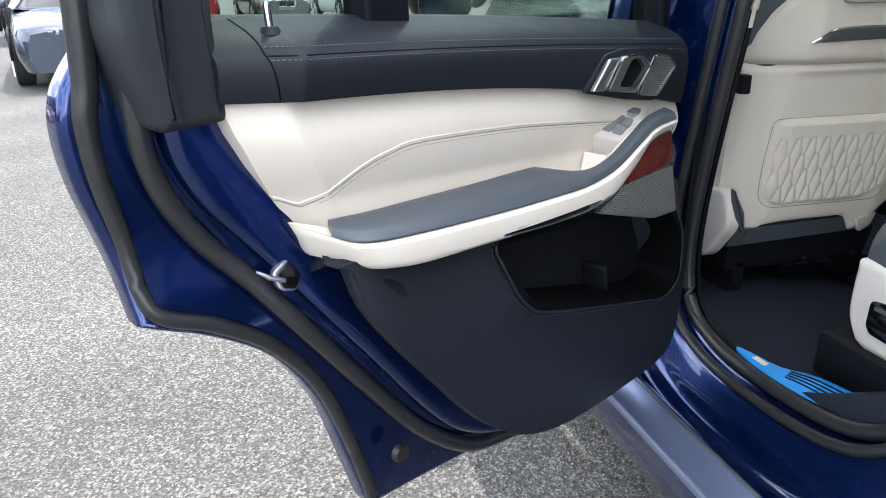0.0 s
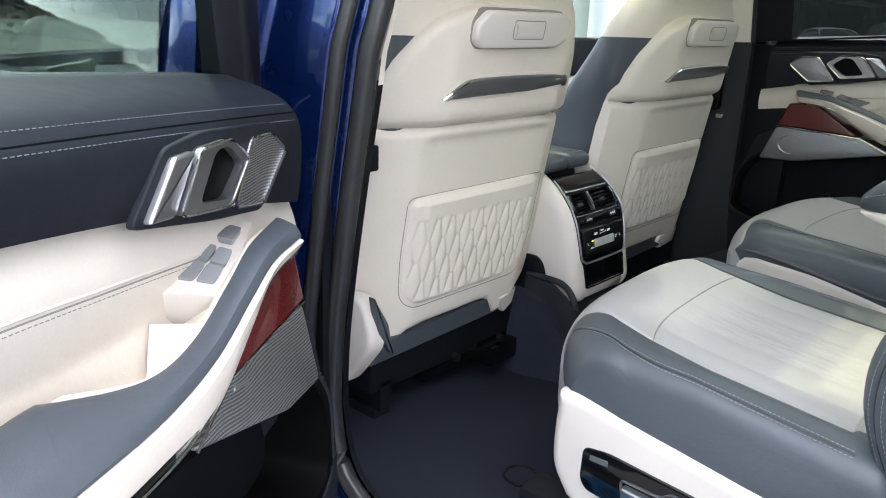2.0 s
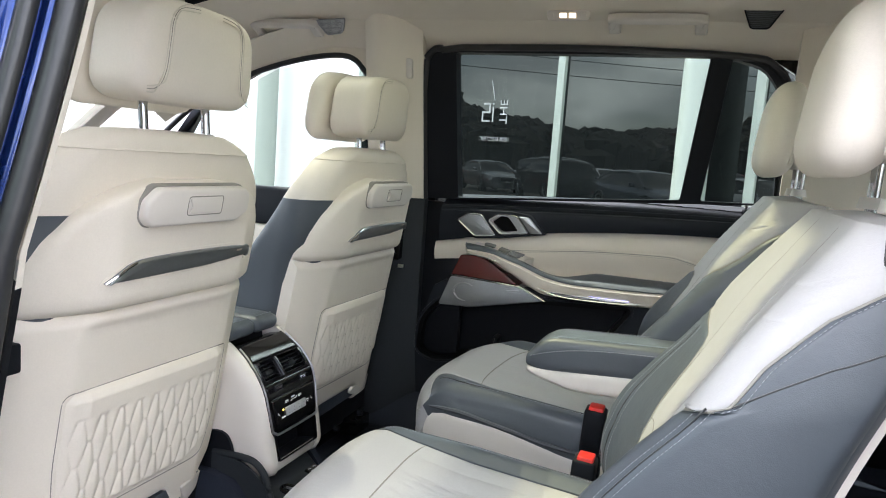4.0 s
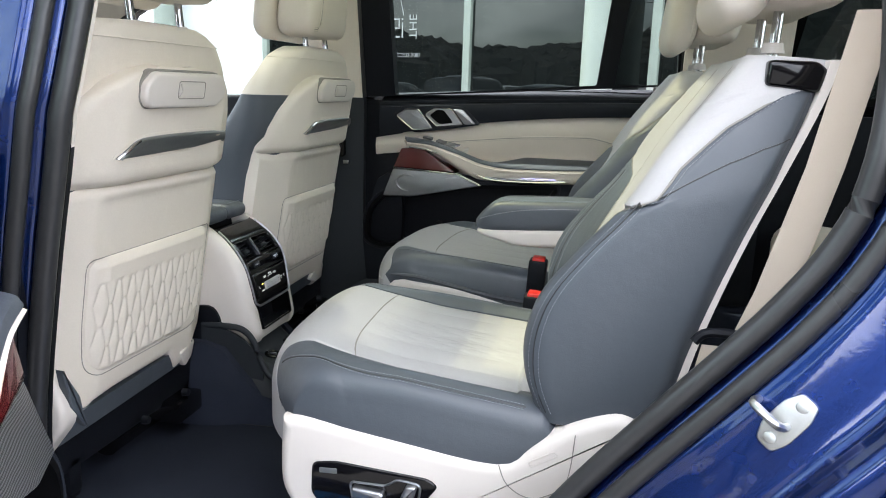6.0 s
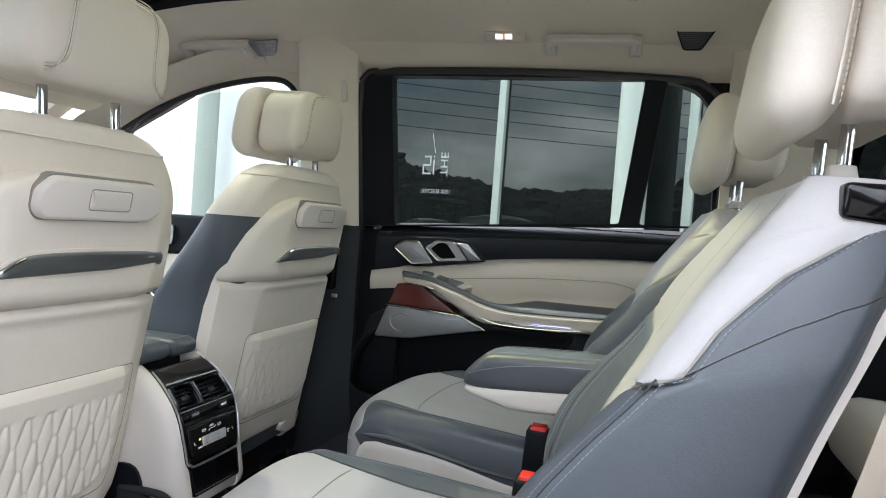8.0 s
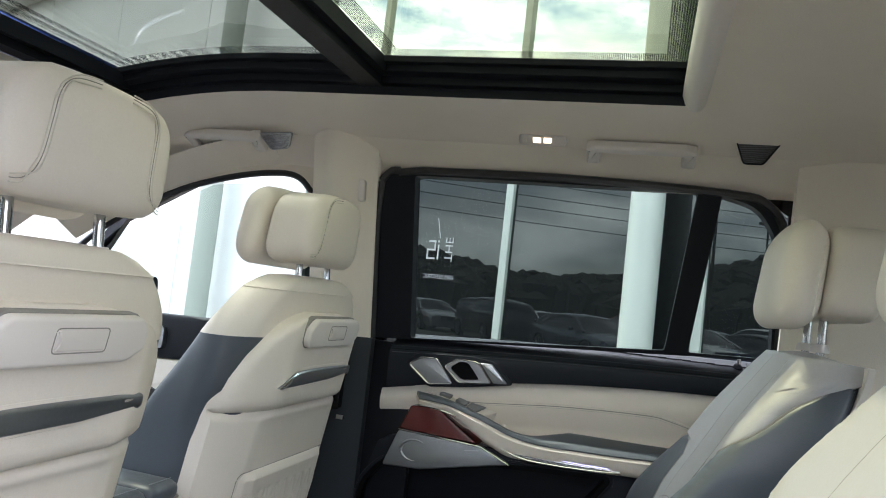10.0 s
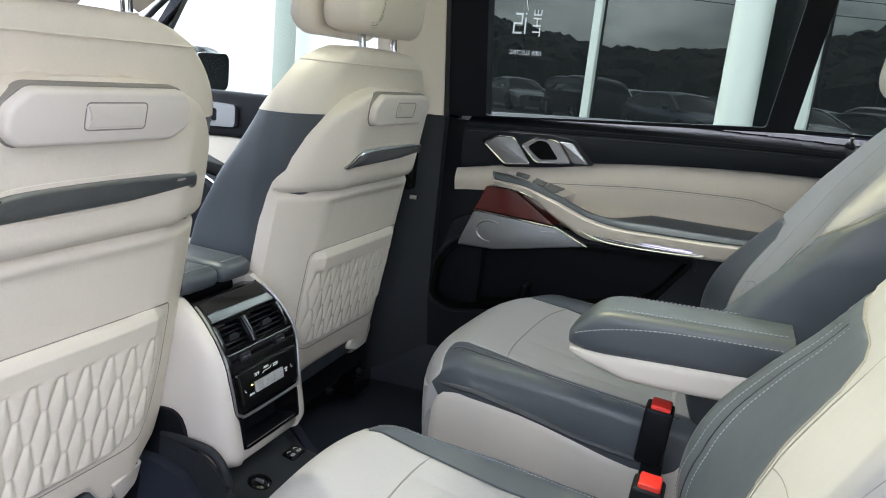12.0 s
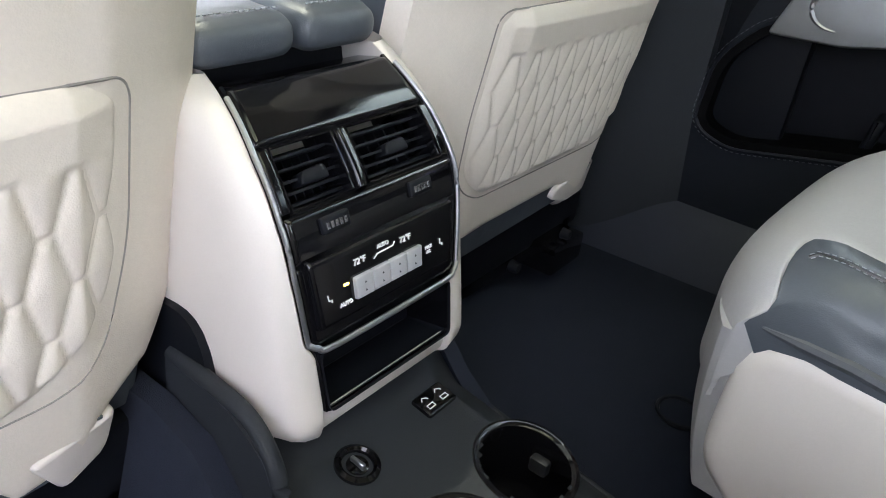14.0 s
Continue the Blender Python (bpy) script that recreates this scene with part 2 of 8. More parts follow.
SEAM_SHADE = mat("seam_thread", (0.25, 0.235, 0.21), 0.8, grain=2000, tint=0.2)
STITCH = mat("pale_thread", (0.30, 0.315, 0.34), 0.8, grain=2000, tint=0.2)
CREAM_STITCH = mat("cream_thread", (0.60, 0.55, 0.47), 0.8, grain=2000, tint=0.2)
BLUE = paint("blue_lacquer", (0.0045, 0.023, 0.125), 0.8)
# blue sill edge with the sky's reflection painted in as a pale metallic colour
SILL_SKY_SHEEN = mat("sill_sky_sheen", (0.36, 0.43, 0.66), 0.3, 0.85, grain=90, tint=0.1, blotch=0.08)
FILM = mat("blue_film", (0.02, 0.24, 0.62), 0.28, coat=0.3, grain=30, bump=0.6, tint=0.12, blotch=0.1)
# near-black that paints the shade inside hollows and seam grooves
RECESS_SHADE = mat("recess_shade", (0.002, 0.002, 0.0025), 0.6, grain=200, tint=0.2, spec=0.1)
SWITCH = mat("silver_switch", (0.30, 0.31, 0.32), 0.25, 0.3, grain=400, tint=0.08)
BUTTON = mat("pale_metal_button", (0.50, 0.505, 0.51), 0.38, 0.25, grain=500, tint=0.06)
STEEL = mat("zinc_steel", (0.46, 0.47, 0.46), 0.36, 1.0, grain=300, tint=0.08)
WEBBING = mat("seat_belt_webbing", (0.43, 0.365, 0.295), 0.7, grain=900, bump=0.4, tint=0.12, stretch=(1, 1, 3))
WHITE_INK = emit("white_marking", (0.55, 0.57, 0.58), 0.07)
AMBER = emit("amber_light", (1.0, 0.75, 0.1), 1.5)
LAMP = emit("reading_lamp_light", (1.0, 0.82, 0.6), 0.5)
AMBIENT = emit("blue_white_light_line", (0.45, 0.45, 1.0), 0.9)
SIDE_GLASS = pane("side_glass", (0.80, 0.85, 0.83), 0.006)
DEEP_TRIM = mat("deep_blue_trim", (0.022, 0.026, 0.037), 0.5, grain=700, bump=0.12, tint=0.12, blotch=0.1, spec=0.3)
TUNNEL_PLASTIC = mat("grained_grey_plastic", (0.023, 0.0265, 0.031), 0.6, grain=900, bump=0.2, tint=0.2, blotch=0.1, spec=0.25)
DOOR_GLASS = pane("door_glass", (0.64, 0.71, 0.67), 0.02)
DARK_GLASS = pane("tinted_glass", (0.60, 0.66, 0.64))
ROOF_GLASS = pane("roof_glass", (0.36, 0.38, 0.25))
FRONT_ROOF_GLASS = pane("dark_roof_glass", (0.17, 0.185, 0.155))
ASPHALT = asphalt_mat()


def frit_mat():
    """Printed dots at the rim of roof glass: black dots on clear."""
    m = pane("frit_dots", (0.9, 0.95, 0.9))
    n, l = m.node_tree.nodes, m.node_tree.links
    co = n.new("ShaderNodeTexCoord")
    vo = n.new("ShaderNodeTexVoronoi")
    vo.inputs["Scale"].default_value = 260
    vo.inputs["Randomness"].default_value = 0.0
    l.new(co.outputs["Object"], vo.inputs["Vector"])
    lt = n.new("ShaderNodeMath")
    lt.operation = "LESS_THAN"
    lt.inputs[1].default_value = 0.42
    l.new(vo.outputs["Distance"], lt.inputs[0])
    bk = n.new("ShaderNodeBsdfDiffuse")
    bk.inputs["Color"].default_value = (0.012, 0.013, 0.014, 1)
    clear = n.new("ShaderNodeBsdfTransparent")
    mx = n.new("ShaderNodeMixShader")
    l.new(lt.outputs["Value"], mx.inputs["Fac"])
    l.new(clear.outputs["BSDF"], mx.inputs[1])
    l.new(bk.outputs["BSDF"], mx.inputs[2])
    l.new(mx.outputs["Shader"], n["Material Output"].inputs["Surface"])
    return m


FRIT = frit_mat()


# ---- building helpers ----
def thing(name, at=(0, 0, 0), label="", category="", group="", kind=""):
    ob = new(name)
    ob.empty_display_size = 0.05
    ob.location = at
    return tagged(ob, label, category, group, kind)


def finish(name, me, material, parent, label, sharp):
    me.materials.append(material)
    if sharp:
        for p in me.polygons:
            p.use_smooth = True
        me.set_sharp_from_angle(angle=radians(sharp))
    ob = new(name, me)
    if parent:
        ob.parent = parent
        if parent.type == "EMPTY":
            ob.matrix_parent_inverse = Matrix.Translation(parent.location).inverted()
    if label:
        ob["label"] = label
    return ob


def part(name, bm, material, parent=None, label="", sharp=38):
    """Links a bmesh, in world coordinates, as one mesh object under a thing or a part."""
    bmesh.ops.remove_doubles(bm, verts=bm.verts, dist=1e-5)
    bmesh.ops.recalc_face_normals(bm, faces=bm.faces)
    me = bpy.data.meshes.new(name)
    bm.to_mesh(me)
    bm.free()
    return finish(name, me, material, parent, label, sharp)


def spline(ctrl, n=6, closed=False):
    """Catmull-Rom through control points of any dimension."""
    p = [Vector(c) for c in ctrl]
    k, out = len(p), []
    for i in range(k if closed else k - 1):
        if closed:
            a, b, c, d = p[i - 1], p[i], p[(i + 1) % k], p[(i + 2) % k]
        else:
            a, b, c, d = p[max(i - 1, 0)], p[i], p[i + 1], p[min(i + 2, k - 1)]
        for j in range(n):
            t = j / n
            out.append(0.5 * ((2 * b) + (c - a) * t + (2 * a - 5 * b + 4 * c - d) * t * t + (3 * b - a - 3 * c + d) * t**3))
    if not closed:
        out.append(p[-1])
    return out


def rounded(pts, r, seg=4):
    """A polygon with its corners rounded; r is one radius or one for each corner."""
    p = [Vector(q).to_2d() for q in pts]
    out = []
    for i, b in enumerate(p):
        rr = r[i] if isinstance(r, (list, tuple)) else r
        a, c = p[i - 1], p[(i + 1) % len(p)]
        da, dc = a - b, c - b
        k = min(rr, da.length * 0.45, dc.length * 0.45)
        s, e = b + da.normalized() * k, b + dc.normalized() * k
        for j in range(seg + 1):
            t = j / seg
            out.append((1 - t) ** 2 * s + 2 * t * (1 - t) * b + t * t * e)
    return out


def inset(loop, d):
    """The loop moved inwards by d."""
    area = sum(a.x * b.y - b.x * a.y for a, b in zip(loop, loop[1:] + loop[:1]))
    sg = 1 if area > 0 else -1
    out = []
    for i, b in enumerate(loop):
        e1, e2 = b - loop[i - 1], loop[(i + 1) % len(loop)] - b
        nn = Vector((0, 0))
        for e in (e1, e2):
            if e.length > 1e-9:
                nn += Vector((-e.y, e.x)).normalized()
        if nn.length > 1e-6:
            nn.normalize()
        out.append(b + nn * d * sg)
    return out


def flat(x, y, z):
    return Vector((x, y, z))


def loops(bm, rings, cap0=True, cap1=True, closed=True):
    vs = [[bm.verts.new(p) for p in ring] for ring in rings]
    for a, b in zip(vs, vs[1:]):
        n = len(a)
        for i in range(n if closed else n - 1):
            j = (i + 1) % n
            try:
                bm.faces.new((a[i], a[j], b[j], b[i]))
            except ValueError:
                pass
    if cap0 and closed:
        bm.faces.new(vs[0][::-1])
    if cap1 and closed:
        bm.faces.new(vs[-1])
    return vs


def slab(loop, F, d0, d1, bev=0.003, steps=3, bm=None):
    """A plate of the loop's outline, from depth d0 to d1 in the frame F, its front edge rounded."""
    bm = bm or bmesh.new()
    loop = [Vector(p).to_2d() for p in loop]
    sg = 1 if d1 > d0 else -1
    rr = [(loop, d0)]
    for k in range(steps + 1):
        a = math.pi / 2 * k / steps
        rr.append((inset(loop, bev * (1 - math.cos(a))), d1 - sg * bev * (1 - math.sin(a))))
    loops(bm, [[F(p.x, p.y, d) for p in lp] for lp, d in rr])
    return bm


def slab_hole(outer, holes, F, d0, d1, bev=0.0):
    """A plate with openings through it."""
    bm = bmesh.new()
    outer = [Vector(p).to_2d() for p in outer]
    holes = [[Vector(p).to_2d() for p in h] for h in holes]
    sides = []
    for d in (d0, d1):
        edges, rows = [], []
        for lp in (outer, *holes):
            vs = [bm.verts.new(F(p.x, p.y, d)) for p in lp]
            rows.append(vs)
            edges += [bm.edges.new((vs[i], vs[(i + 1) % len(vs)])) for i in range(len(vs))]
        bmesh.ops.triangle_fill(bm, use_beauty=True, edges=edges)
        sides.append(rows)
    for a, b in zip(*sides):
        for i in range(len(a)):
            j = (i + 1) % len(a)
            bm.faces.new((a[i], a[j], b[j], b[i]))
    return bm


def sheet(f, us, vs, back=None):
    """A grid surface f(u, v); back: the vector by which its back lies behind it, which makes it solid."""
    bm = bmesh.new()
    top = [[bm.verts.new(f(u, v)) for v in vs] for u in us]
    grids = [top]
    if back is not None:
        back = Vector(back)
        grids.append([[bm.verts.new(w.co + back) for w in row] for row in top])
    for g in grids:
        for i in range(len(us) - 1):
            for j in range(len(vs) - 1):
                bm.faces.new((g[i][j], g[i + 1][j], g[i + 1][j + 1], g[i][j + 1]))
    if back is not None:
        a, b = grids
        n, k = len(us), len(vs)
        rim = [(i, 0) for i in range(n)] + [(n - 1, j) for j in range(1, k)] + [(i, k - 1) for i in range(n - 2, -1, -1)] + [(0, j) for j in range(k - 2, 0, -1)]
        for (i, j), (i2, j2) in zip(rim, rim[1:] + rim[:1]):
            bm.faces.new((a[i][j], a[i2][j2], b[i2][j2], b[i][j]))
    return bm


def span(a, b, n):
    return [a + (b - a) * i / n for i in range(n + 1)]


def tube(points, r, seg=8, bm=None, closed=False, wide=1.0, up=(0, 0, 1)):
    """A round bar along the points; r may be a list; wide: how much broader than high it is."""
    bm = bm or bmesh.new()
    p = [Vector(q) for q in points]
    rr = r if isinstance(r, (list, tuple)) else [r] * len(p)
    rings = []
    for i, q in enumerate(p):
        t = (p[(i + 1) % len(p)] - p[i - 1]) if closed else (p[min(i + 1, len(p) - 1)] - p[max(i - 1, 0)])
        t.normalize()
        ref = Vector(up) if abs(t.dot(Vector(up))) < 0.95 else Vector((1, 0.2, 0))
        a = t.cross(ref).normalized()
        b = a.cross(t).normalized()
        rings.append([q + a * math.cos(2 * math.pi * k / seg) * rr[i] * wide + b * math.sin(2 * math.pi * k / seg) * rr[i] for k in range(seg)])
    if closed:
        rings.append(rings[0])
    loops(bm, rings, not closed, not closed)
    return bm


def box(lo, hi, bev=0.004, seg=2, bm=None, turn=None):
    """A block with rounded edges."""
    own = bmesh.new()
    lo, hi = Vector(lo), Vector(hi)
    bmesh.ops.create_cube(own, size=1.0)
    for v in own.verts:
        v.co = Vector((lo[i] + hi[i]) / 2 + v.co[i] * (hi[i] - lo[i]) for i in range(3))
    if bev:
        bmesh.ops.bevel(own, geom=own.edges[:], offset=bev, segments=seg, profile=0.5, affect="EDGES", clamp_overlap=True)
    if turn:
        c = (lo + hi) / 2
        m = Matrix.Translation(c) @ turn @ Matrix.Translation(-c)
        bmesh.ops.transform(own, matrix=m, verts=own.verts)
    if bm is None:
        return own
    keep = {v: bm.verts.new(v.co) for v in own.verts}
    for f in own.faces:
        bm.faces.new([keep[v] for v in f.verts])
    own.free()
    return bm


def pillow(lo, hi, r, n=10, fn=None):
    """A soft block: a fine cube whose edges are rounded by r and whose points fn may move."""
    bm = bmesh.new()
    bmesh.ops.create_cube(bm, size=2.0)
    bmesh.ops.subdivide_edges(bm, edges=bm.edges[:], cuts=n, use_grid_fill=True)
    lo, hi = Vector(lo), Vector(hi)
    c, h = (lo + hi) / 2, (hi - lo) / 2
    rv = r if isinstance(r, (list, tuple)) else (r, r, r)
    for v in bm.verts:
        s = [max(-1, min(1, x)) for x in v.co]
        s = [math.copysign(1 - (1 - abs(x)) ** 1.5, x) for x in s]
        q = Vector(s[i] * h[i] for i in range(3))
        inner = Vector(max(-(h[i] - rv[i]), min(h[i] - rv[i], q[i])) for i in range(3))
        d = Vector((q[i] - inner[i]) / max(rv[i], 1e-6) for i in range(3))
        if d.length > 1e-6:
            d = d / d.length
            q = inner + Vector(d[i] * rv[i] for i in range(3))
        p = c + q
        v.co = fn(p) if fn else p
    return bm


def dashes(points, step=0.0085, size=(0.0044, 0.0009, 0.0006), up=(0, 0, 1), bm=None):
    """A row of stitches along a line."""
    bm = bm or bmesh.new()
    p = [Vector(q) for q in points]
    lens = [0.0]
    for a, b in zip(p, p[1:]):
        lens.append(lens[-1] + (b - a).length)
    s, k = step / 2, 0
    while s < lens[-1] - step / 2:
        while lens[k + 1] < s:
            k += 1
        t = (s - lens[k]) / max(1e-9, lens[k + 1] - lens[k])
        c = p[k].lerp(p[k + 1], t)
        d = (p[k + 1] - p[k]).normalized()
        side = d.cross(Vector(up)).normalized()
        u = side.cross(d).normalized()
        x, y, z = d * size[0] / 2, side * size[1] / 2, u * size[2]
        vs = [bm.verts.new(c + i * x + j * y + kk * z) for kk in (-0.6, 1) for i, j in ((-1, -1), (1, -1), (1, 1), (-1, 1))]
        for f in ((4, 5, 6, 7), (0, 1, 5, 4), (1, 2, 6, 5), (2, 3, 7, 6), (3, 0, 4, 7)):
            bm.faces.new([vs[i] for i in f])
        s += step
    return bm


def ribbon(a, b, thick, bm=None, bulge=0.0):
    """A soft strip between two lines of points, of that thickness, bulging outwards along thick."""
    bm = bm or bmesh.new()
    rings = []
    n = 7
    for p, q in zip(a, b):
        p, q, t = Vector(p), Vector(q), Vector(thick)
        ring = []
        for k in range(n + 1):
            s = k / n
            h = (1 - abs(2 * s - 1) ** 4)
            ring.append(p.lerp(q, s) + t * (0.25 + 0.75 * h ** 0.5) + t.normalized() * bulge * h)
        ring += [q.copy(), p.copy()]
        rings.append(ring)
    loops(bm, rings)
    return bm


def hex_depth(x, z, pitch=0.0385, tall=0.077, flat_=0.009):
    """Distance inside the nearest cell of a stagger of tall six-sided cells."""
    wide = pitch - flat_
    lean_ = (wide - flat_) / 2
    cos_ = (tall / 2) / math.hypot(tall / 2, lean_)
    best = 0.0
    for odd in (0, 1):
        ox, oz = odd * pitch / 2, odd * tall / 2
        dx = abs((x - ox + pitch / 2) % pitch - pitch / 2)
        dz = abs((z - oz + tall / 2) % tall - tall / 2)
        best = max(best, min(tall / 2 - dz, (wide / 2 - lean_ * dz / (tall / 2) - dx) * cos_))
    return best


def words(name, body, size, at, material, parent, depth=0.0006, label=""):
    """Letters of the built-in font as a mesh, at a pose."""
    cu = bpy.data.curves.new(name, "FONT")
    cu.body, cu.size, cu.extrude = body, size, depth
    cu.align_x, cu.align_y = "CENTER", "CENTER"
    tmp = new(name + "_outline", cu)
    me = bpy.data.meshes.new_from_object(tmp.evaluated_get(bpy.context.evaluated_depsgraph_get()))
    bpy.data.objects.remove(tmp)
    me.transform(at)
    me.materials.clear()
    return finish(name, me, material, parent, label, 0)


def axes(o, x, y):
    """A pose with origin o whose x and y axes lie as given."""
    x, y = Vector(x).normalized(), Vector(y).normalized()
    z = x.cross(y).normalized()
    y = z.cross(x)
    m = Matrix((x, y, z)).transposed().to_4x4()
    m.translation = o
    return m


def ring_pts(c, a, b, r, n=20):
    c, a, b = Vector(c), Vector(a), Vector(b)
    return [c + a * math.cos(2 * math.pi * k / n) * r + b * math.sin(2 * math.pi * k / n) * r for k in range(n)]


# ---- setting: ground and vehicle shell ----
def lean(z):
    """How far the sides draw in above the beltline."""
    return max(0.0, z - 1.20) * 0.20


part("ground", sheet(lambda u, v: Vector((u, v, 0.012 * math.sin(u * 0.21) * math.sin(v * 0.17) if max(abs(u), abs(v)) < 40 else 0.0)),
                     [-900, -300, -100] + span(-40, 40, 40) + [100, 300, 900], [-900, -300, -100] + span(-40, 40, 40) + [100, 300, 900]), ASPHALT)
tagged(bpy.data.objects["ground"], "worn grey asphalt of a car park, pale stone chips", "ground", kind="structure")

# rear side opening on the driver's side: y, z of the seal line
OPENING = spline([(-0.042, 0.66), (-0.078, 0.575), (-0.18, 0.537), (-0.34, 0.534), (-0.50, 0.555), (-0.60, 0.605), (-0.68, 0.70), (-0.752, 0.80), (-0.82, 0.884),
                  (-0.897, 0.975), (-0.945, 1.034), (-0.988, 1.10), (-1.013, 1.17), (-1.022, 1.30), (-1.00, 1.48), (-0.94, 1.60), (-0.84, 1.645), (-0.50, 1.665),
                  (-0.22, 1.655), (-0.165, 1.60), (-0.145, 1.40), (-0.118, 1.20), (-0.078, 1.0), (-0.045, 0.8)], 5, True)


def opening_line(off, x):
    out = []
    for p in inset(OPENING, -off):
        out.append(Vector((x + lean(p.y), p.x, p.y)))
    return out


body = thing("vehicle_body_side", (-0.85, -0.5, 0.3), "deep blue lacquered side of a large car with its rear doorway open", "car body", kind="structure")
JAMB = [(p.x, p.y) for p in spline([(0.012, -0.742), (0.014, -0.772), (0.027, -0.784), (0.031, -0.803), (0.040, -0.811), (0.047, -0.815), (0.072, -0.826), (0.100, -0.838), (0.109, -0.846), (0.114, -0.862), (0.120, -0.874), (0.137, -0.881), (0.160, -0.886), (0.176, -0.898), (0.184, -0.915), (0.188, -0.94)], 4)]
bm = bmesh.new()
loops(bm, [opening_line(o, x) for o, x in JAMB], False, False)
part("door_jamb", bm, BLUE, body, "glossy blue painted door frame", 70)
part("outer_seal", tube(opening_line(0.022, -0.800), 0.0105, 16, closed=True), RUBBER, body, "black rubber weather seal")
part("inner_seal", tube(opening_line(-0.002, -0.772), 0.0135, 16, closed=True), RUBBER, body, "thick black rubber weather seal")
LINE = [opening_line(o, x) for o, x in ((-0.008, -0.756), (-0.004, -0.744), (0.034, -0.728), (0.110, -0.700))]
for upper in (False, True):
    bm = bmesh.new()
    vs = [[bm.verts.new(p) for p in ln] for ln in LINE]
    for a, b in zip(vs, vs[1:]):
        for i in range(len(a)):
            j = (i + 1) % len(a)
            if (OPENING[i].y > 1.19) == upper:
                bm.faces.new((a[i], a[j], b[j], b[i]))
    bmesh.ops.delete(bm, geom=[v for v in bm.verts if not v.link_faces], context="VERTS")
    part("doorway_lining", bm, HEADLINER if upper else DARK_PLASTIC, body, "cream cloth lining inside the doorway" if upper else "black plastic lining inside the doorway")

# outer skins
bm = sheet(lambda u, v: Vector((-0.93 - 0.07 * math.sin(min(1, u * 3.0) * math.pi / 2) + 0.01 * u, -0.90 - u * 1.35 - 0.34 * max(0, min(1, (v - 0.72) / 0.5)) * (1 - u * 0.7), v)),
           span(0, 1, 14), span(0.72, 1.22, 10), (0.03, 0, 0))
part("rear_quarter_panel", bm, BLUE, body)


def arch(u, v):
    a = radians(8 + 164 * u)
    c = Vector((0, -1.56, 0.40))
    r = 0.43 + 0.075 * v
    return Vector((-0.955 - 0.045 * math.sin(v * math.pi), c.y + math.cos(a) * r * 1.03, c.z + math.sin(a) * r))


part("wheel_arch", sheet(arch, span(0, 1, 28), span(0, 1, 6), (0.05, 0, 0)), DARK_PLASTIC, body, "black plastic wheel arch trim")
SILL = spline([(-0.880, 0.385), (-0.905, 0.430), (-0.922, 0.462), (-0.936, 0.470)], 4)
# STEP is blue sill too; its paler colour imitates reflected sky
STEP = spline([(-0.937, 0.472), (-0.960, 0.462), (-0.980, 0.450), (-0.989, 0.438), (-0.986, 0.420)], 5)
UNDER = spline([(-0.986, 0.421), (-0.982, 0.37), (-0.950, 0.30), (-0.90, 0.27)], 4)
for what, line, mt, lab in (("sill", SILL, BLUE, "glossy blue outer sill"), ("side_step", STEP, SILL_SKY_SHEEN, "blue edge of the sill, pale metallic colour painted for the sky's sheen"), ("sill_skirt", UNDER, BLUE, "blue lower skirt")):
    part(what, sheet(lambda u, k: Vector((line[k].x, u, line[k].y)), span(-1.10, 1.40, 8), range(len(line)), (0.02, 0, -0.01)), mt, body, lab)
for x, z, r in ((-0.936, 0.473, 0.0032), (-0.920, 0.461, 0.0045)):
    part("sill_ridge", tube([(x, u, z) for u in span(-1.05, 1.4, 6)], r, 8), SATIN if r < 0.004 else BLUE, body, "raised edge along the sill")
part("front_door_skin", sheet(lambda u, v: Vector((-0.93 - 0.05 * math.sin((v - 0.4) / 0.8 * math.pi) if v < 1.2 else -0.93, u, v)), span(0.03, 1.05, 8), span(0.42, 1.125, 12), (0.04, 0, 0)), BLUE, body)
part("door_pillar", sheet(lambda u, v: Vector((-0.925 + lean(v) - 0.012 * math.sin(u * math.pi), 0.02 + u * 0.09, v)), span(0, 1, 5), span(0.50, 1.66, 14), (0.05, 0, 0)), BLUE, body,
     "blue painted pillar between the doors")
part("front_belt_trim", box((-0.968, 0.04, 1.070), (-0.915, 1.05, 1.128), 0.008), DARK_PLASTIC, body, "black trim below the front window")
part("front_belt_chrome", box((-0.972, 0.05, 1.124), (-0.955, 1.04, 1.132), 0.003), SATIN, body, "bright line below the front window")
part("front_side_pane", slab([(0.12, 1.13), (1.02, 1.12), (0.55, 1.58), (0.30, 1.63), (0.12, 1.63)], lambda a, b, c: Vector((-0.90 + lean(b) + c, a, b)), 0, 0.005, 0.001, 1), DARK_GLASS, body)
mirror_part = part("wing_mirror", pillow((-1.16, 0.86, 1.13), (-0.97, 0.99, 1.27), (0.06, 0.05, 0.06), 7), GLOSS_BLACK, body, "black cap of the wing mirror")
part("mirror_glass", slab(rounded([(-1.145, 1.145), (-0.985, 1.145), (-0.985, 1.255), (-1.145, 1.25)], 0.03), lambda a, b, c: Vector((a, 0.862 - c, b)), 0, 0.004, 0.001, 1), CHROME, mirror_part)

# striker on the rear jamb
strike = thing("door_striker", (-0.83, -0.95, 0.94), "zinc plated door striker bolted to the blue door frame", "striker")


def SF(a, b, c):
    """Striker frame: a along the jamb's band, b across it, c out of it."""
    d = Vector((0, -0.60, 0.80))
    n = Vector((-0.908, 0.336, 0.252)).normalized()
    s = n.cross(d)
    return Vector((-0.8262, -0.950, 0.938)) + d * a * 0.74 + s * b * 0.85 + n * c * 0.8


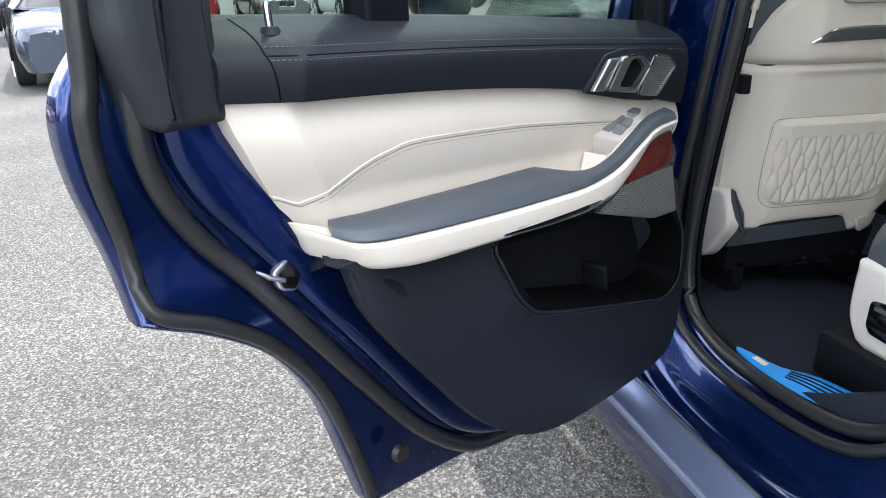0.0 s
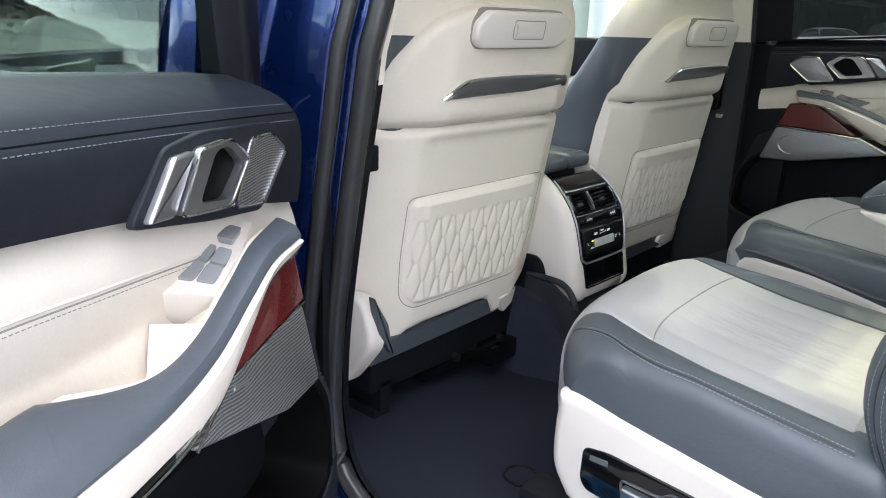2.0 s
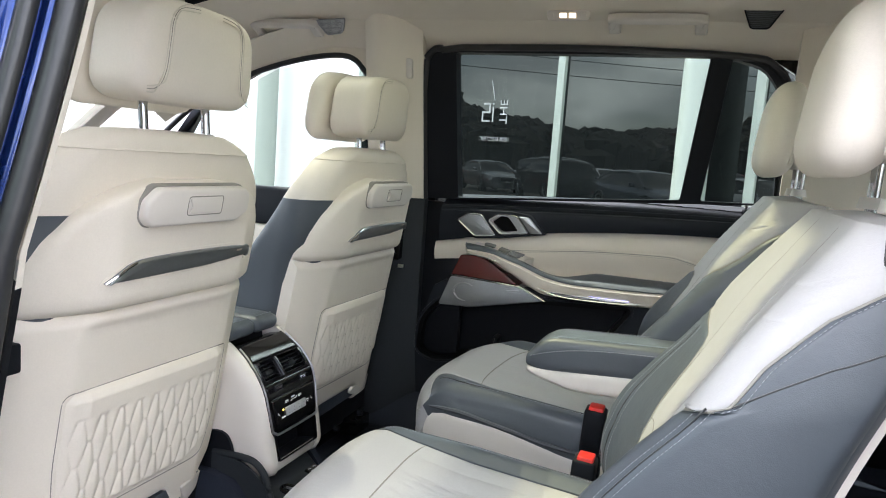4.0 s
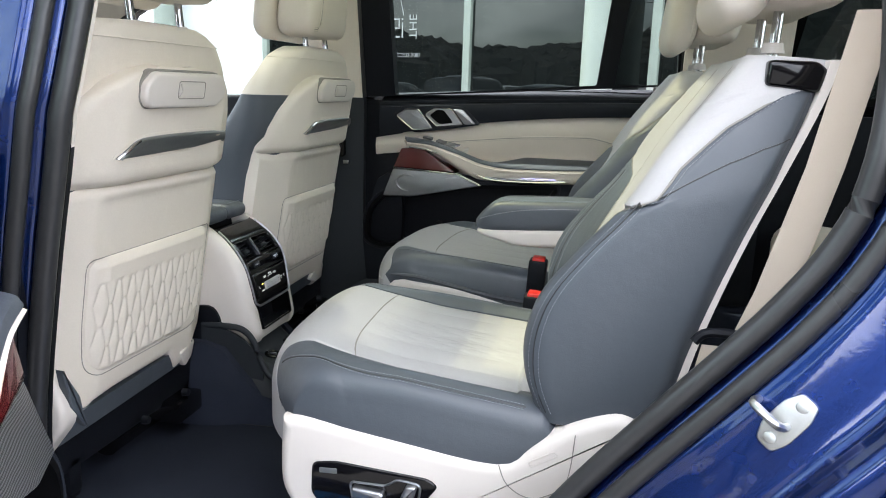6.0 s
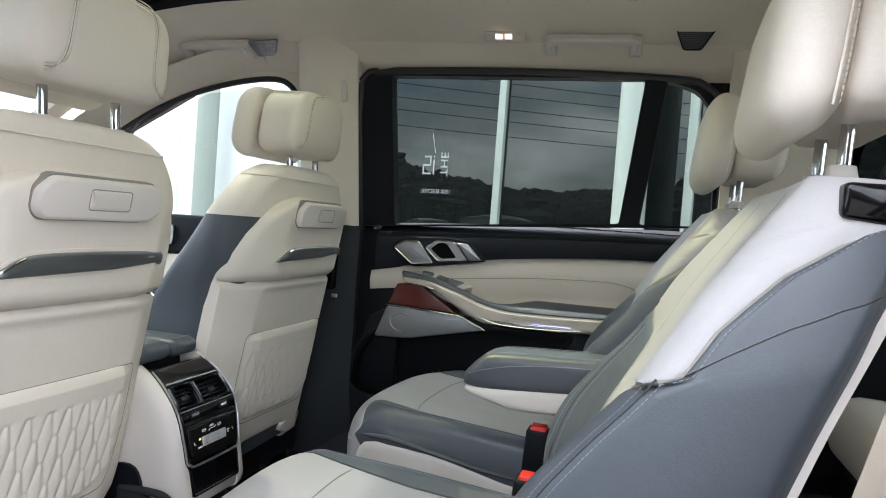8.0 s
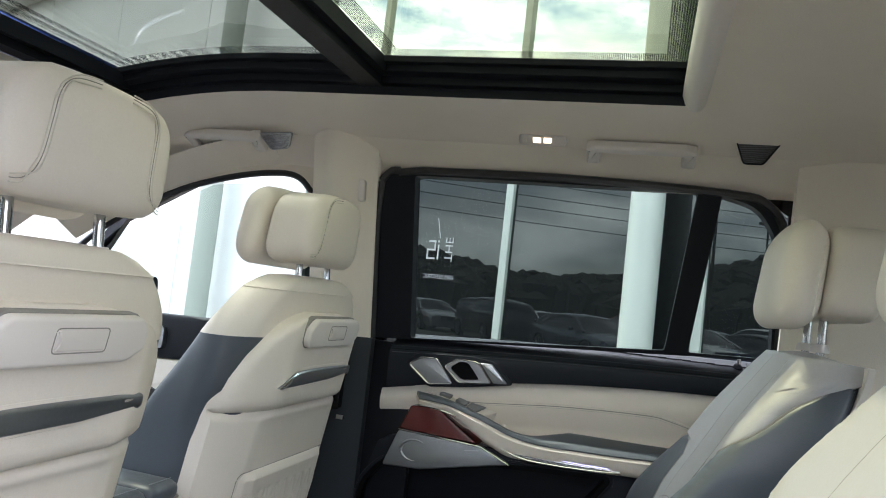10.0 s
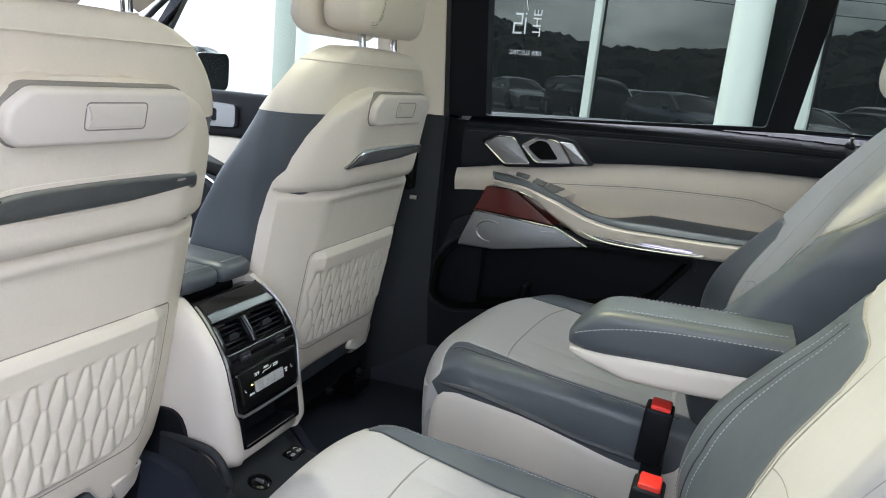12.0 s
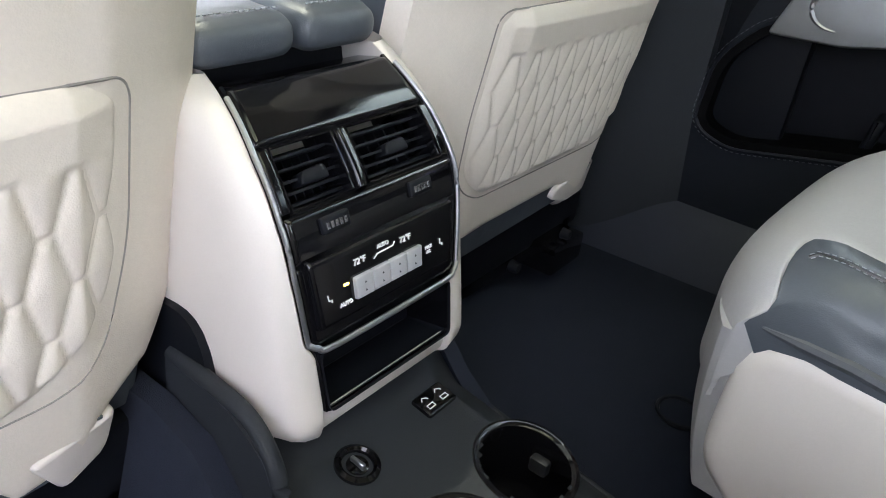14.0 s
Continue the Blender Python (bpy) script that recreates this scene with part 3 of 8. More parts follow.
part("plate", slab(rounded([(-0.043, -0.012), (-0.020, -0.019), (0.020, -0.019), (0.043, -0.012), (0.043, 0.010), (0.020, 0.019), (-0.020, 0.019), (-0.043, 0.010)], 0.006), SF, -0.004, 0.005, 0.002), STEEL, strike)
part("loop", tube(spline([SF(-0.004, -0.004, 0.002), SF(-0.004, -0.001, 0.030), SF(-0.004, 0.008, 0.043), SF(-0.004, 0.030, 0.046), SF(-0.004, 0.038, 0.036), SF(-0.004, 0.038, -0.01)], 5), 0.0045, 8), STEEL, strike)
for a in (-0.029, 0.029):
    part("bolt", slab(ring2 := [Vector((a + 0.0075 * math.cos(k * math.pi / 6), 0.0075 * math.sin(k * math.pi / 6))) for k in range(12)], SF, 0.004, 0.0075, 0.001), STEEL, strike, "star head bolt")

# floor, mats and sill plate
part("floor", sheet(lambda u, v: Vector((u, v, 0.485 + 0.05 * max(0, abs(u) - 0.66) * 3 + (0.14 * max(0, (-0.30 - v)) / 0.25 if -0.55 < v < -0.30 else (0.14 if v <= -0.55 else 0)) + 0.012 * math.sin(u * 9) * math.sin(v * 7))),
                    span(-0.745, 0.745, 30), span(-2.05, 1.45, 60), (0, 0, -0.05)), CARPET)
tagged(bpy.data.objects["floor"], "dark blue-grey carpeted car floor", "floor", kind="structure")


def floor_mat(x0, x1, y0, y1, where):
    ob = thing("floor_mat", ((x0 + x1) / 2, (y0 + y1) / 2, 0.49), f"dark woven floor mat in the rear footwell {where}", "floor mat", "rear floor mats")
    lp = rounded([(x0, y0), (x1, y0), (x1, y1), (x0, y1)], 0.05, 6)
    part("mat_surface", slab(lp, lambda a, b, c: Vector((a, b, 0.500 + c + 0.010 * math.sin(a * 8) * math.sin(b * 6))), -0.004, 0.010, 0.004), MAT_CLOTH, ob)
    edge = [Vector((p.x, p.y, 0.507 + 0.010 * math.sin(p.x * 8) * math.sin(p.y * 6))) for p in lp]
    part("binding", tube(edge, 0.004, 6, closed=True), DARK_PLASTIC, ob, "black stitched binding")
    c = Vector(((x0 + x1) / 2 - 0.06, y0 + 0.10, 0.514))
    part("fastener", tube(ring_pts(c, (1, 0, 0), (0, 1, 0), 0.028, 20), 0.003, 6, closed=True), DARK_PLASTIC, ob, "round fastener ring")
    return ob


floor_mat(-0.70, -0.17, -0.29, 0.30, "by the open door")
floor_mat(0.17, 0.70, -0.29, 0.30, "at the far side")

plate = thing("sill_plate", (-0.70, -0.4, 0.52), "door sill covered with bright blue protective film", "sill plate")
SILL_TOP = [(-0.752, -0.205, 0.540), (-0.758, -0.245, 0.541), (-0.758, -0.320, 0.542), (-0.752, -0.390, 0.543), (-0.740, -0.52, 0.546)]
SILL_IN = [(-0.744, -0.195, 0.543), (-0.734, -0.240, 0.546), (-0.722, -0.300, 0.548), (-0.680, -0.365, 0.550), (-0.650, -0.52, 0.554)]
part("film", ribbon(spline(SILL_TOP, 6), spline(SILL_IN, 6), (0, 0, 0.004)), FILM, plate, "wrinkled blue plastic film")
for k in range(4):
    t = 0.35 + 0.14 * k
    line = [Vector(a).lerp(Vector(b), t) + Vector((0, 0, 0.0045)) for a, b in zip(spline(SILL_TOP, 6)[14:], spline(SILL_IN, 6)[14:])]
    part("rib", tube(line, 0.0018, 6), DARK_PLASTIC, plate, "dark rubber rib")
part("sticker", slab(rounded([(-0.763, -0.252), (-0.749, -0.252), (-0.747, -0.285), (-0.762, -0.288)], 0.003), lambda a, b, c: Vector((a + 0.010, b, 0.5495 + c)), 0, 0.001, 0.0005, 1), CREAM_PLASTIC, plate, "small white label")

# headliner with the roof opening
RX, RY0, RY1 = 0.385, -0.72, 0.60


def ceil_z(x, y):
    z = 1.748 - 0.112 * (min(abs(x), 0.72) / 0.72) ** 6
    if y > 0.15:
        z -= 0.16 * ((y - 0.15) / 0.75) ** 2
    if y < -1.0:
        z -= 0.05 * (-1.0 - y) ** 1.5
    return z


bm = bmesh.new()
xs = sorted(set([round(v, 4) for v in span(-0.72, -RX, 8) + span(-RX, RX, 16) + span(RX, 0.72, 8)]))
ys = sorted(set([round(v, 4) for v in span(-2.05, RY0, 20) + span(RY0, RY1, 24) + span(RY1, 0.92, 6)]))
grid = {(i, j): bm.verts.new((x, y, ceil_z(x, y))) for i, x in enumerate(xs) for j, y in enumerate(ys)}
for i in range(len(xs) - 1):
    for j in range(len(ys) - 1):
        cx, cy = (xs[i] + xs[i + 1]) / 2, (ys[j] + ys[j + 1]) / 2
        if not (abs(cx) < RX and RY0 < cy < RY1):
            bm.faces.new((grid[i, j], grid[i + 1, j], grid[i + 1, j + 1], grid[i, j + 1]))
bmesh.ops.delete(bm, geom=[v for v in bm.verts if not v.link_faces], context="VERTS")
bmesh.ops.solidify(bm, geom=bm.faces[:], thickness=-0.02)
part("ceiling", bm, HEADLINER)
tagged(bpy.data.objects["ceiling"], "cream woven headliner with a large roof opening", "headliner", kind="structure")

sunroof = thing("panoramic_roof", (0, -0.1, 1.75), "panoramic glass roof in black frames with a cream blind bar", "sunroof", kind="structure")


def rail(y, x=None, z=0.0):
    return Vector((x if x is not None else RX, y, ceil_z(RX, y) + z))


for sx in (1, -1):
    prof = [(0.0, -0.004), (-0.004, 0.014), (-0.022, 0.016), (-0.024, 0.030), (-0.050, 0.033), (-0.052, 0.046), (-0.066, 0.048), (-0.066, 0.06), (0.02, 0.06)]
    bm = bmesh.new()
    loops(bm, [[Vector((sx * (RX + o), y, ceil_z(RX, y) + h)) for o, h in prof] for y in span(RY0, RY1, 16)])
    part("side_frame", bm, DARK_PLASTIC, sunroof, "stepped black side rail", 30)
for y0, y1, nm in ((RY1 - 0.07, RY1 + 0.01, "front_frame"), (-0.105, -0.015, "cross_beam"), (RY0, RY0 + 0.02, "rear_frame")):
    ym = (y0 + y1) / 2
    bm = bmesh.new()
    for a, b, h in ((y0, y1, 0.030), (y0 + 0.018, y1 - 0.018, 0.012)) if nm != "rear_frame" else ((y0, y1, 0.02),):
        loops(bm, [[Vector((x, a, ceil_z(RX, ym) + h)), Vector((x, b, ceil_z(RX, ym) + h)), Vector((x, b, ceil_z(RX, ym) + 0.06)), Vector((x, a, ceil_z(RX, ym) + 0.06))] for x in span(-RX, RX, 8)])
    part(nm, bm, DARK_PLASTIC, sunroof)
for y0, y1 in ((-0.06, RY1 - 0.03), (RY0 - 0.05, -0.06)):
    part("roof_pane", sheet(lambda u, v: Vector((u, v, ceil_z(RX, v) + 0.066 + 0.012 * (1 - (u / RX) ** 2))), span(-RX, RX, 8), span(y0, y1, 10)), FRONT_ROOF_GLASS if y0 > -0.1 else ROOF_GLASS, sunroof, "tinted roof glass")
for y0, y1 in ((-0.015, RY1 - 0.07), (RY0 + 0.02, -0.105)):
    for x0, x1, a, b in ((-0.325, -0.285, y0, y1), (0.285, 0.325, y0, y1), (-0.285, 0.285, y0, y0 + 0.04), (-0.285, 0.285, y1 - 0.04, y1)):
        part("printed_rim", sheet(lambda u, v: Vector((u, v, ceil_z(RX, v) + 0.062)), [x0, x1], span(a, b, 6)), FRIT, sunroof, "black dotted rim print")
part("blind_bar", sheet(lambda u, v: Vector((u, RY0 - 0.026 + 0.050 * v, ceil_z(RX, RY0) - 0.016 + 0.030 * abs(2 * v - 1) ** 2.5)), span(-RX, RX, 6), span(0, 1, 8), (0, 0, 0.014)), CREAM_PLASTIC, sunroof, "cream pull bar of the roof blind")

# roof skin, far side skins, nose and tail close the vehicle
roof = thing("vehicle_roof", (0, -0.2, 1.8), "deep blue painted car roof", "car roof", kind="structure")
for sx in (1, -1):
    part("roof_side", sheet(lambda u, v: Vector((sx * (RX + 0.01 + u * 0.37), v, ceil_z(RX, v) + 0.085 - 0.10 * u ** 2.5)), span(0, 1, 8), span(-2.0, 0.8, 16), (0, 0, -0.012)), BLUE, roof)
part("roof_rear", sheet(lambda u, v: Vector((u, v, ceil_z(RX, v) + 0.088)), span(-RX - 0.01, RX + 0.01, 6), span(-2.0, RY0 - 0.05, 8), (0, 0, -0.012)), BLUE, roof)
part("roof_front", sheet(lambda u, v: Vector((u, v, ceil_z(RX, v) + 0.088)), span(-RX - 0.01, RX + 0.01, 6), span(RY1 - 0.02, 0.8, 4), (0, 0, -0.012)), BLUE, roof)

nose = thing("vehicle_front", (0, 1.8, 0.3), "blue bonnet, windscreen and dark dashboard of the car", "car front", kind="structure")
part("windscreen", sheet(lambda u, v: Vector((u * (0.64 + 0.10 * v), 0.90 + 0.72 * v - 0.06 * u * u, 1.60 - 0.45 * v)), span(-1, 1, 10), span(0, 1, 8)), SIDE_GLASS, nose, "windscreen")
part("dashboard", pillow((-0.74, 1.02, 0.70), (0.74, 1.60, 1.08), (0.06, 0.10, 0.10), 10), INK, nose, "dark leather dashboard")
part("dash_speaker", slab(rounded([(-0.70, 1.06), (-0.60, 1.06), (-0.58, 1.12), (-0.70, 1.10)], 0.01, 3), lambda a, b, c: Vector((a, 1.10 + c, b)), 0, 0.04, 0.004), GRILLE_DARK, nose, "patterned speaker cover")
part("front_door_belt", box((-0.90, 0.12, 1.06), (-0.84, 1.02, 1.125), 0.012), INK, nose, "dark belt of the front door")
wheel_c, wheel_n = Vector((-0.37, 0.90, 1.00)), Vector((0, -0.88, 0.47))
wheel_u = Vector((0, 0.47, 0.88))
rim = part("steering_wheel", tube(ring_pts(wheel_c, (1, 0, 0), wheel_u, 0.180, 32), 0.015, 8, closed=True), INK, nose, "dark leather steering wheel rim")
part("hub", tube([wheel_c - wheel_n * 0.05, wheel_c + wheel_n * 0.005], [0.075, 0.06], 16), DARK_PLASTIC, rim)
for sa in (0.1, math.pi - 0.1, -math.pi / 2):
    part("spoke", tube([wheel_c, wheel_c + Vector((1, 0, 0)) * math.cos(sa) * 0.175 + wheel_u * math.sin(sa) * 0.175], [0.022, 0.016], 6), SATIN, rim)
part("bonnet", sheet(lambda u, v: Vector((u * (0.86 - 0.06 * v), 1.60 + 1.25 * v, 1.12 - 0.16 * v * v - 0.05 * u * u)), span(-1, 1, 10), span(0, 1, 10), (0, 0, -0.03)), BLUE, nose)
for sx in (1, -1):
    part("front_wing", sheet(lambda u, v: Vector((sx * (0.86 + 0.09 * v + 0.02 * math.sin(u * 3)), 1.05 + u * 1.75, 1.10 - 0.70 * v - 0.1 * u)), span(0, 1, 12), span(0, 1, 8), (-sx * 0.04, 0, 0)), BLUE, nose)
    part("windscreen_pillar", tube(spline([(sx * 0.60, 0.80, 1.60), (sx * 0.68, 1.15, 1.42), (sx * 0.76, 1.55, 1.17)], 5), 0.030, 8, wide=1.4), HEADLINER, nose, "cream cloth windscreen pillar")
part("bumper", pillow((-0.93, 2.65, 0.25), (0.93, 2.95, 0.95), (0.10, 0.12, 0.15), 8), BLUE, nose)
part("firewall", box((-0.80, 1.42, 0.35), (0.80, 1.55, 1.05), 0.01), DARK_PLASTIC, nose)
tail = thing("vehicle_rear", (0, -2.1, 0.3), "blue tail of the car with a tinted rear window", "car rear", kind="structure")
part("tailgate", sheet(lambda u, v: Vector((u * (0.88 - 0.04 * v), -2.12 - 0.10 * math.sin(v * 3.1), 0.35 + 0.90 * v)), span(-1, 1, 10), span(0, 1, 10), (0, 0.04, 0)), BLUE, tail)
part("rear_window", sheet(lambda u, v: Vector((u * (0.80 - 0.16 * v), -2.10 + 0.10 * v, 1.25 + 0.45 * v)), span(-1, 1, 8), span(0, 1, 6)), DARK_GLASS, tail, "tinted rear window")
part("load_floor", box((-0.75, -2.08, 0.60), (0.75, -1.55, 0.66), 0.01), CARPET, tail, "dark carpeted boot floor")
for sx in (1, -1):
    part("boot_lining", sheet(lambda u, v: Vector((sx * (0.745 + 0.01 * math.sin(u * 9) - lean(v) * 0.6), -1.14 - u * 0.95, v)), span(0, 1, 10), span(0.50, 1.20, 8), (sx * 0.03, 0, 0)), DARK_PLASTIC, tail, "dark plastic side lining")

# driver's side rear pillar, inside
pil = thing("rear_pillar_trim", (-0.70, -1.1, 1.2), "cream pillar trim with dark lower lining behind the rear doorway", "pillar trim", kind="structure")
part("upper_trim", sheet(lambda u, v: Vector((-0.695 + lean(v), -1.055 - 0.24 * u, v)), span(0, 1, 6), span(1.22, 1.63, 8), (-0.03, 0, 0)), HEADLINER, pil)
part("side_pane", sheet(lambda u, v: Vector((-0.74 + lean(v), -1.32 - 0.6 * u, v)), span(0, 1, 6), span(1.22, 1.60, 8)), DARK_GLASS, pil, "tinted rear side window")
part("side_rail", sheet(lambda u, v: Vector((-0.70 + lean(v) , -1.06 - 1.0 * u, v)), span(0, 1, 6), span(1.60, 1.66, 3), (-0.03, 0, 0)), HEADLINER, pil)

# driver's side centre pillar, inside: cream above, dark below
bp = thing("centre_pillar_trim", (-0.68, 0.03, 0.5), "centre pillar trim, cream cloth above and black plastic below", "pillar trim", kind="structure")


def bpil(sx, u, v, deep):
    """u across the pillar from the rear doorway forward, v the height."""
    y = (-0.118 + 0.02 * (1.2 - v)) + 0.20 * u + 2.0 * deep
    x = 0.745 - lean(v) - (0.048 if deep < 0.01 else 0.012) * math.sin(min(1.0, u * 1.2) * math.pi) ** 0.8 + deep
    return Vector((sx * x, y, v))


part("upper_trim", sheet(lambda u, v: bpil(-1, u, v, 0), span(0, 1, 10), span(1.19, 1.66, 10), (-0.02, 0, 0)), HEADLINER, bp, "cream upper pillar trim")
part("lower_trim", sheet(lambda u, v: bpil(-1, u, v, 0.03), span(0, 1, 10), span(0.50, 1.186, 14), (-0.02, 0, 0)), DARK_PLASTIC, bp, "black lower pillar trim")


# ---- doors ----
A30 = radians(29.9)
DU, DN, DO = Vector((-math.cos(A30), -math.sin(A30), 0)), Vector((math.sin(A30), -math.cos(A30), 0)), Vector((-0.93, -0.20, 0))


def FL(u, z, w):
    """Open door's frame: u from the hinge along the door, z up, w towards the cabin side; above the armrest the door leans outwards and spreads."""
    k = max(0.0, min(1.0, (z - 0.80) / 0.20))
    k = 0.080 * k * k * (3 - 2 * k)
    return DO + DU * (u + k * (u - 1.218)) + DN * (w - 0.62 * k) + Vector((0, 0, z + k * (z - 1.248)))


def FR(u, z, w):
    """Closed far door's frame, the mirror of the open one."""
    low = max(0.0, min(1.0, (1.05 - z) / 0.05))
    return Vector((0.745 - w - (lean(z + 0.045) if z > 1.2 else 0), -0.055 - 1.06 * u - 0.052 * low * min(1.0, max(0.0, (u - 0.03) / 0.20)), z + 0.045))


def rear_door(name, F, label, is_open):
    d = thing(name, F(0, 0.42, -0.1), label, "car door", "rear doors", "structure")
    L = lambda pts, w, n=6: [F(p.x, p.y, w) for p in spline(pts, n)]
    out_dir = F(0, 1, 1) - F(0, 1, 0)
    # metal shell with the wheel arch cut out of it
    shell = spline([(0.02, 0.44), (-0.03, 0.55), (-0.035, 0.9), (-0.03, 1.19)], 4)[:-1] + spline([(-0.03, 1.19), (0.30, 1.205), (0.62, 1.215), (0.918, 1.20)], 4)[:-1]
    shell += spline([(0.918, 1.20), (0.943, 1.172), (0.961, 1.142), (0.967, 1.104), (0.961, 1.052), (0.947, 1.001), (0.931, 0.945), (0.916, 0.879)], 4)
    shell += spline([(0.891, 0.866), (0.822, 0.831), (0.745, 0.773), (0.679, 0.676), (0.641, 0.571), (0.608, 0.471)], 4)
    shell += spline([(0.600, 0.455), (0.492, 0.450), (0.364, 0.440), (0.215, 0.425)], 4)
    shell = [Vector((p.x, min(p.y, (1.125 if p.x < 0.90 else 1.20) if is_open else 1.07))) for p in shell]
    part("outer_shell", slab(shell, F, -0.185, -0.150, 0.010, 3), BLUE, d, "deep blue metallic outer skin")
    step = [(0.05, 0.50), (0.0, 0.60), (-0.02, 1.15), (0.912, 1.16), (0.908, 1.09), (0.888, 1.03), (0.842, 0.968), (0.778, 0.895), (0.685, 0.782), (0.595, 0.662), (0.505, 0.562), (0.43, 0.510), (0.34, 0.478), (0.2, 0.47)]
    part("inner_shell", slab(rounded(step, 0.05, 5), F, -0.155, -0.118, 0.02, 4), BLUE, d, "blue painted inner door frame")
    band = [(0.06, 0.54), (0.01, 0.62), (-0.01, 1.12), (0.890, 1.125), (0.884, 1.075), (0.856, 1.018), (0.800, 0.955), (0.732, 0.875), (0.632, 0.752), (0.545, 0.640), (0.47, 0.560), (0.40, 0.518), (0.32, 0.495), (0.2, 0.49)]
    part("jamb_band", slab(rounded(band, 0.05, 5), F, -0.12, -0.085, 0.015, 4), BLUE, d, "blue painted closing face")
    edge = [(0.870, 1.62), (0.893, 1.40), (0.898, 1.22), (0.904, 1.124), (0.894, 1.053), (0.856, 0.983), (0.791, 0.909), (0.713, 0.813), (0.624, 0.701), (0.527, 0.585), (0.424, 0.503), (0.33, 0.475), (0.2, 0.462)]
    part("inner_seal", tube(L(edge, -0.116), 0.0135, 14), RUBBER, d, "black rubber seal")
    edge2 = [(0.900, 1.62), (0.925, 1.40), (0.934, 1.24), (0.938, 1.158), (0.944, 1.115), (0.940, 1.058), (0.927, 0.995), (0.915, 0.926), (0.893, 0.889), (0.832, 0.858), (0.757, 0.804), (0.692, 0.723), (0.649, 0.626), (0.617, 0.529), (0.605, 0.485)]
    part("outer_seal", tube(L(edge2, -0.142), [0.017 - 0.007 * min(1.0, k / 40) for k in range(len(L(edge2, -0.142)))], 14), RUBBER, d, "black rubber edge seal")
    # window frame
    if is_open:
        post = [(0.832, 1.112), (0.905, 1.108), (0.930, 1.20), (0.925, 1.40), (0.890, 1.63), (0.82, 1.63), (0.835, 1.40), (0.838, 1.2)]
        part("rear_post", slab(rounded(post, 0.01, 3), F, -0.15, -0.055, 0.012), TUNNEL_PLASTIC, d, "black window frame post")
        part("post_rib", slab(rounded([(0.885, 1.115), (0.908, 1.112), (0.932, 1.20), (0.925, 1.40), (0.895, 1.62), (0.88, 1.60), (0.895, 1.40), (0.892, 1.2)], 0.008, 3), F, -0.08, -0.040, 0.012), TUNNEL_PLASTIC, d)
        part("front_post", slab(rounded([(-0.035, 1.15), (-0.005, 1.15), (0.03, 1.60), (-0.01, 1.62), (-0.035, 1.3)], 0.01, 3), F, -0.12, -0.06, 0.008), DARK_PLASTIC, d)
        part("top_frame", slab(rounded([(0.05, 1.585), (0.86, 1.585), (0.88, 1.625), (0.05, 1.625)], 0.01, 3), F, -0.12, -0.06, 0.008), DARK_PLASTIC, d)
        part("divider", slab(rounded([(0.575, 1.19), (0.645, 1.19), (0.655, 1.60), (0.60, 1.60)], 0.006, 3), F, -0.11, -0.066, 0.006), DARK_PLASTIC, d, "black window divider")
        part("window_pane", slab([(0.0, 1.16), (0.60, 1.19), (0.62, 1.60), (0.06, 1.60)], F, -0.098, -0.093, 0.001, 1), DOOR_GLASS, d, "tinted side window")
        part("quarter_pane", slab([(0.64, 1.19), (0.845, 1.19), (0.84, 1.60), (0.65, 1.60)], F, -0.098, -0.093, 0.001, 1), DOOR_GLASS, d, "tinted quarter window")
    # belt panel: dark leather rolled over towards the window
    belt = [(0.874, 1.138), (0.866, 1.216)] + [(0.866 - 0.857 * k / 8, 1.216 - 0.058 * (k / 8) ** 1.6) for k in range(1, 9)] + [(-0.012, 1.150), (-0.004, 1.041), (0.10, 1.062), (0.316, 1.089), (0.573, 1.111), (0.743, 1.121), (0.824, 1.127)]

    def belt_at(s, v):
        """s along the belt, v from the window edge over the roll down to the lower edge."""
        u = 0.846 - 0.854 * s
        top = 1.212 - 0.036 * s ** 1.5
        low = 1.131 - 0.010 * s - 0.080 * s ** 2.2
        if v < 0.42:
            a = v / 0.42
            z, w = top - 0.024 * a - 0.012 * a ** 6, -0.088 + 0.080 * a
        else:
            a = (v - 0.42) / 0.58
            z, w = (top - 0.036) * (1 - a) + low * a, -0.008 + 0.008 * (1 - (1 - a) ** 8) - 0.008 * a ** 3
        k = max(0.0, 1 - s / 0.085)
        w -= 0.045 * k
        return F(u, z, w)

    part("belt_panel", sheet(belt_at, [0, 0.03, 0.06, 0.08, 0.085, 0.09] + span(0.11, 1, 44), span(0, 1, 40), out_dir * -0.05), INK, d, "ink-dark leather belt panel", 50)
    seams = bmesh.new()
    for off, lift in ((0.375, 0.0), (0.465, 0.0)):
        line = [belt_at(s, off) + out_dir * 0.0005 for s in span(0.052, 0.995, 66)]
        dashes(line, 0.0058, (0.0032, 0.0006, 0.0004), up=out_dir, bm=seams)
    part("stitching", seams, DIM_STITCH, d, "pale double stitching")
    part("seam", tube([belt_at(s, 0.42) - out_dir * 0.0006 for s in span(0.052, 1, 66)], 0.0012, 6), RECESS_SHADE, d, "dark seam groove")
    part("end_seam", tube([belt_at(0.050 + 0.018 * max(0.0, v - 0.4), v) for v in span(0.05, 0.97, 30)], 0.0011, 6), RECESS_SHADE, d, "dark seam at the panel's end")
    knob = part("lock_pin", tube([F(0.781, 1.196, -0.052), F(0.783, 1.222, -0.052), F(0.783, 1.226, -0.052)], [0.0045, 0.0045, 0.003], 10), CHROME, d, "chrome lock pin")
    part("collar", tube([F(0.781, 1.194, -0.052), F(0.781, 1.202, -0.052)], [0.014, 0.009], 12), INK, knob)
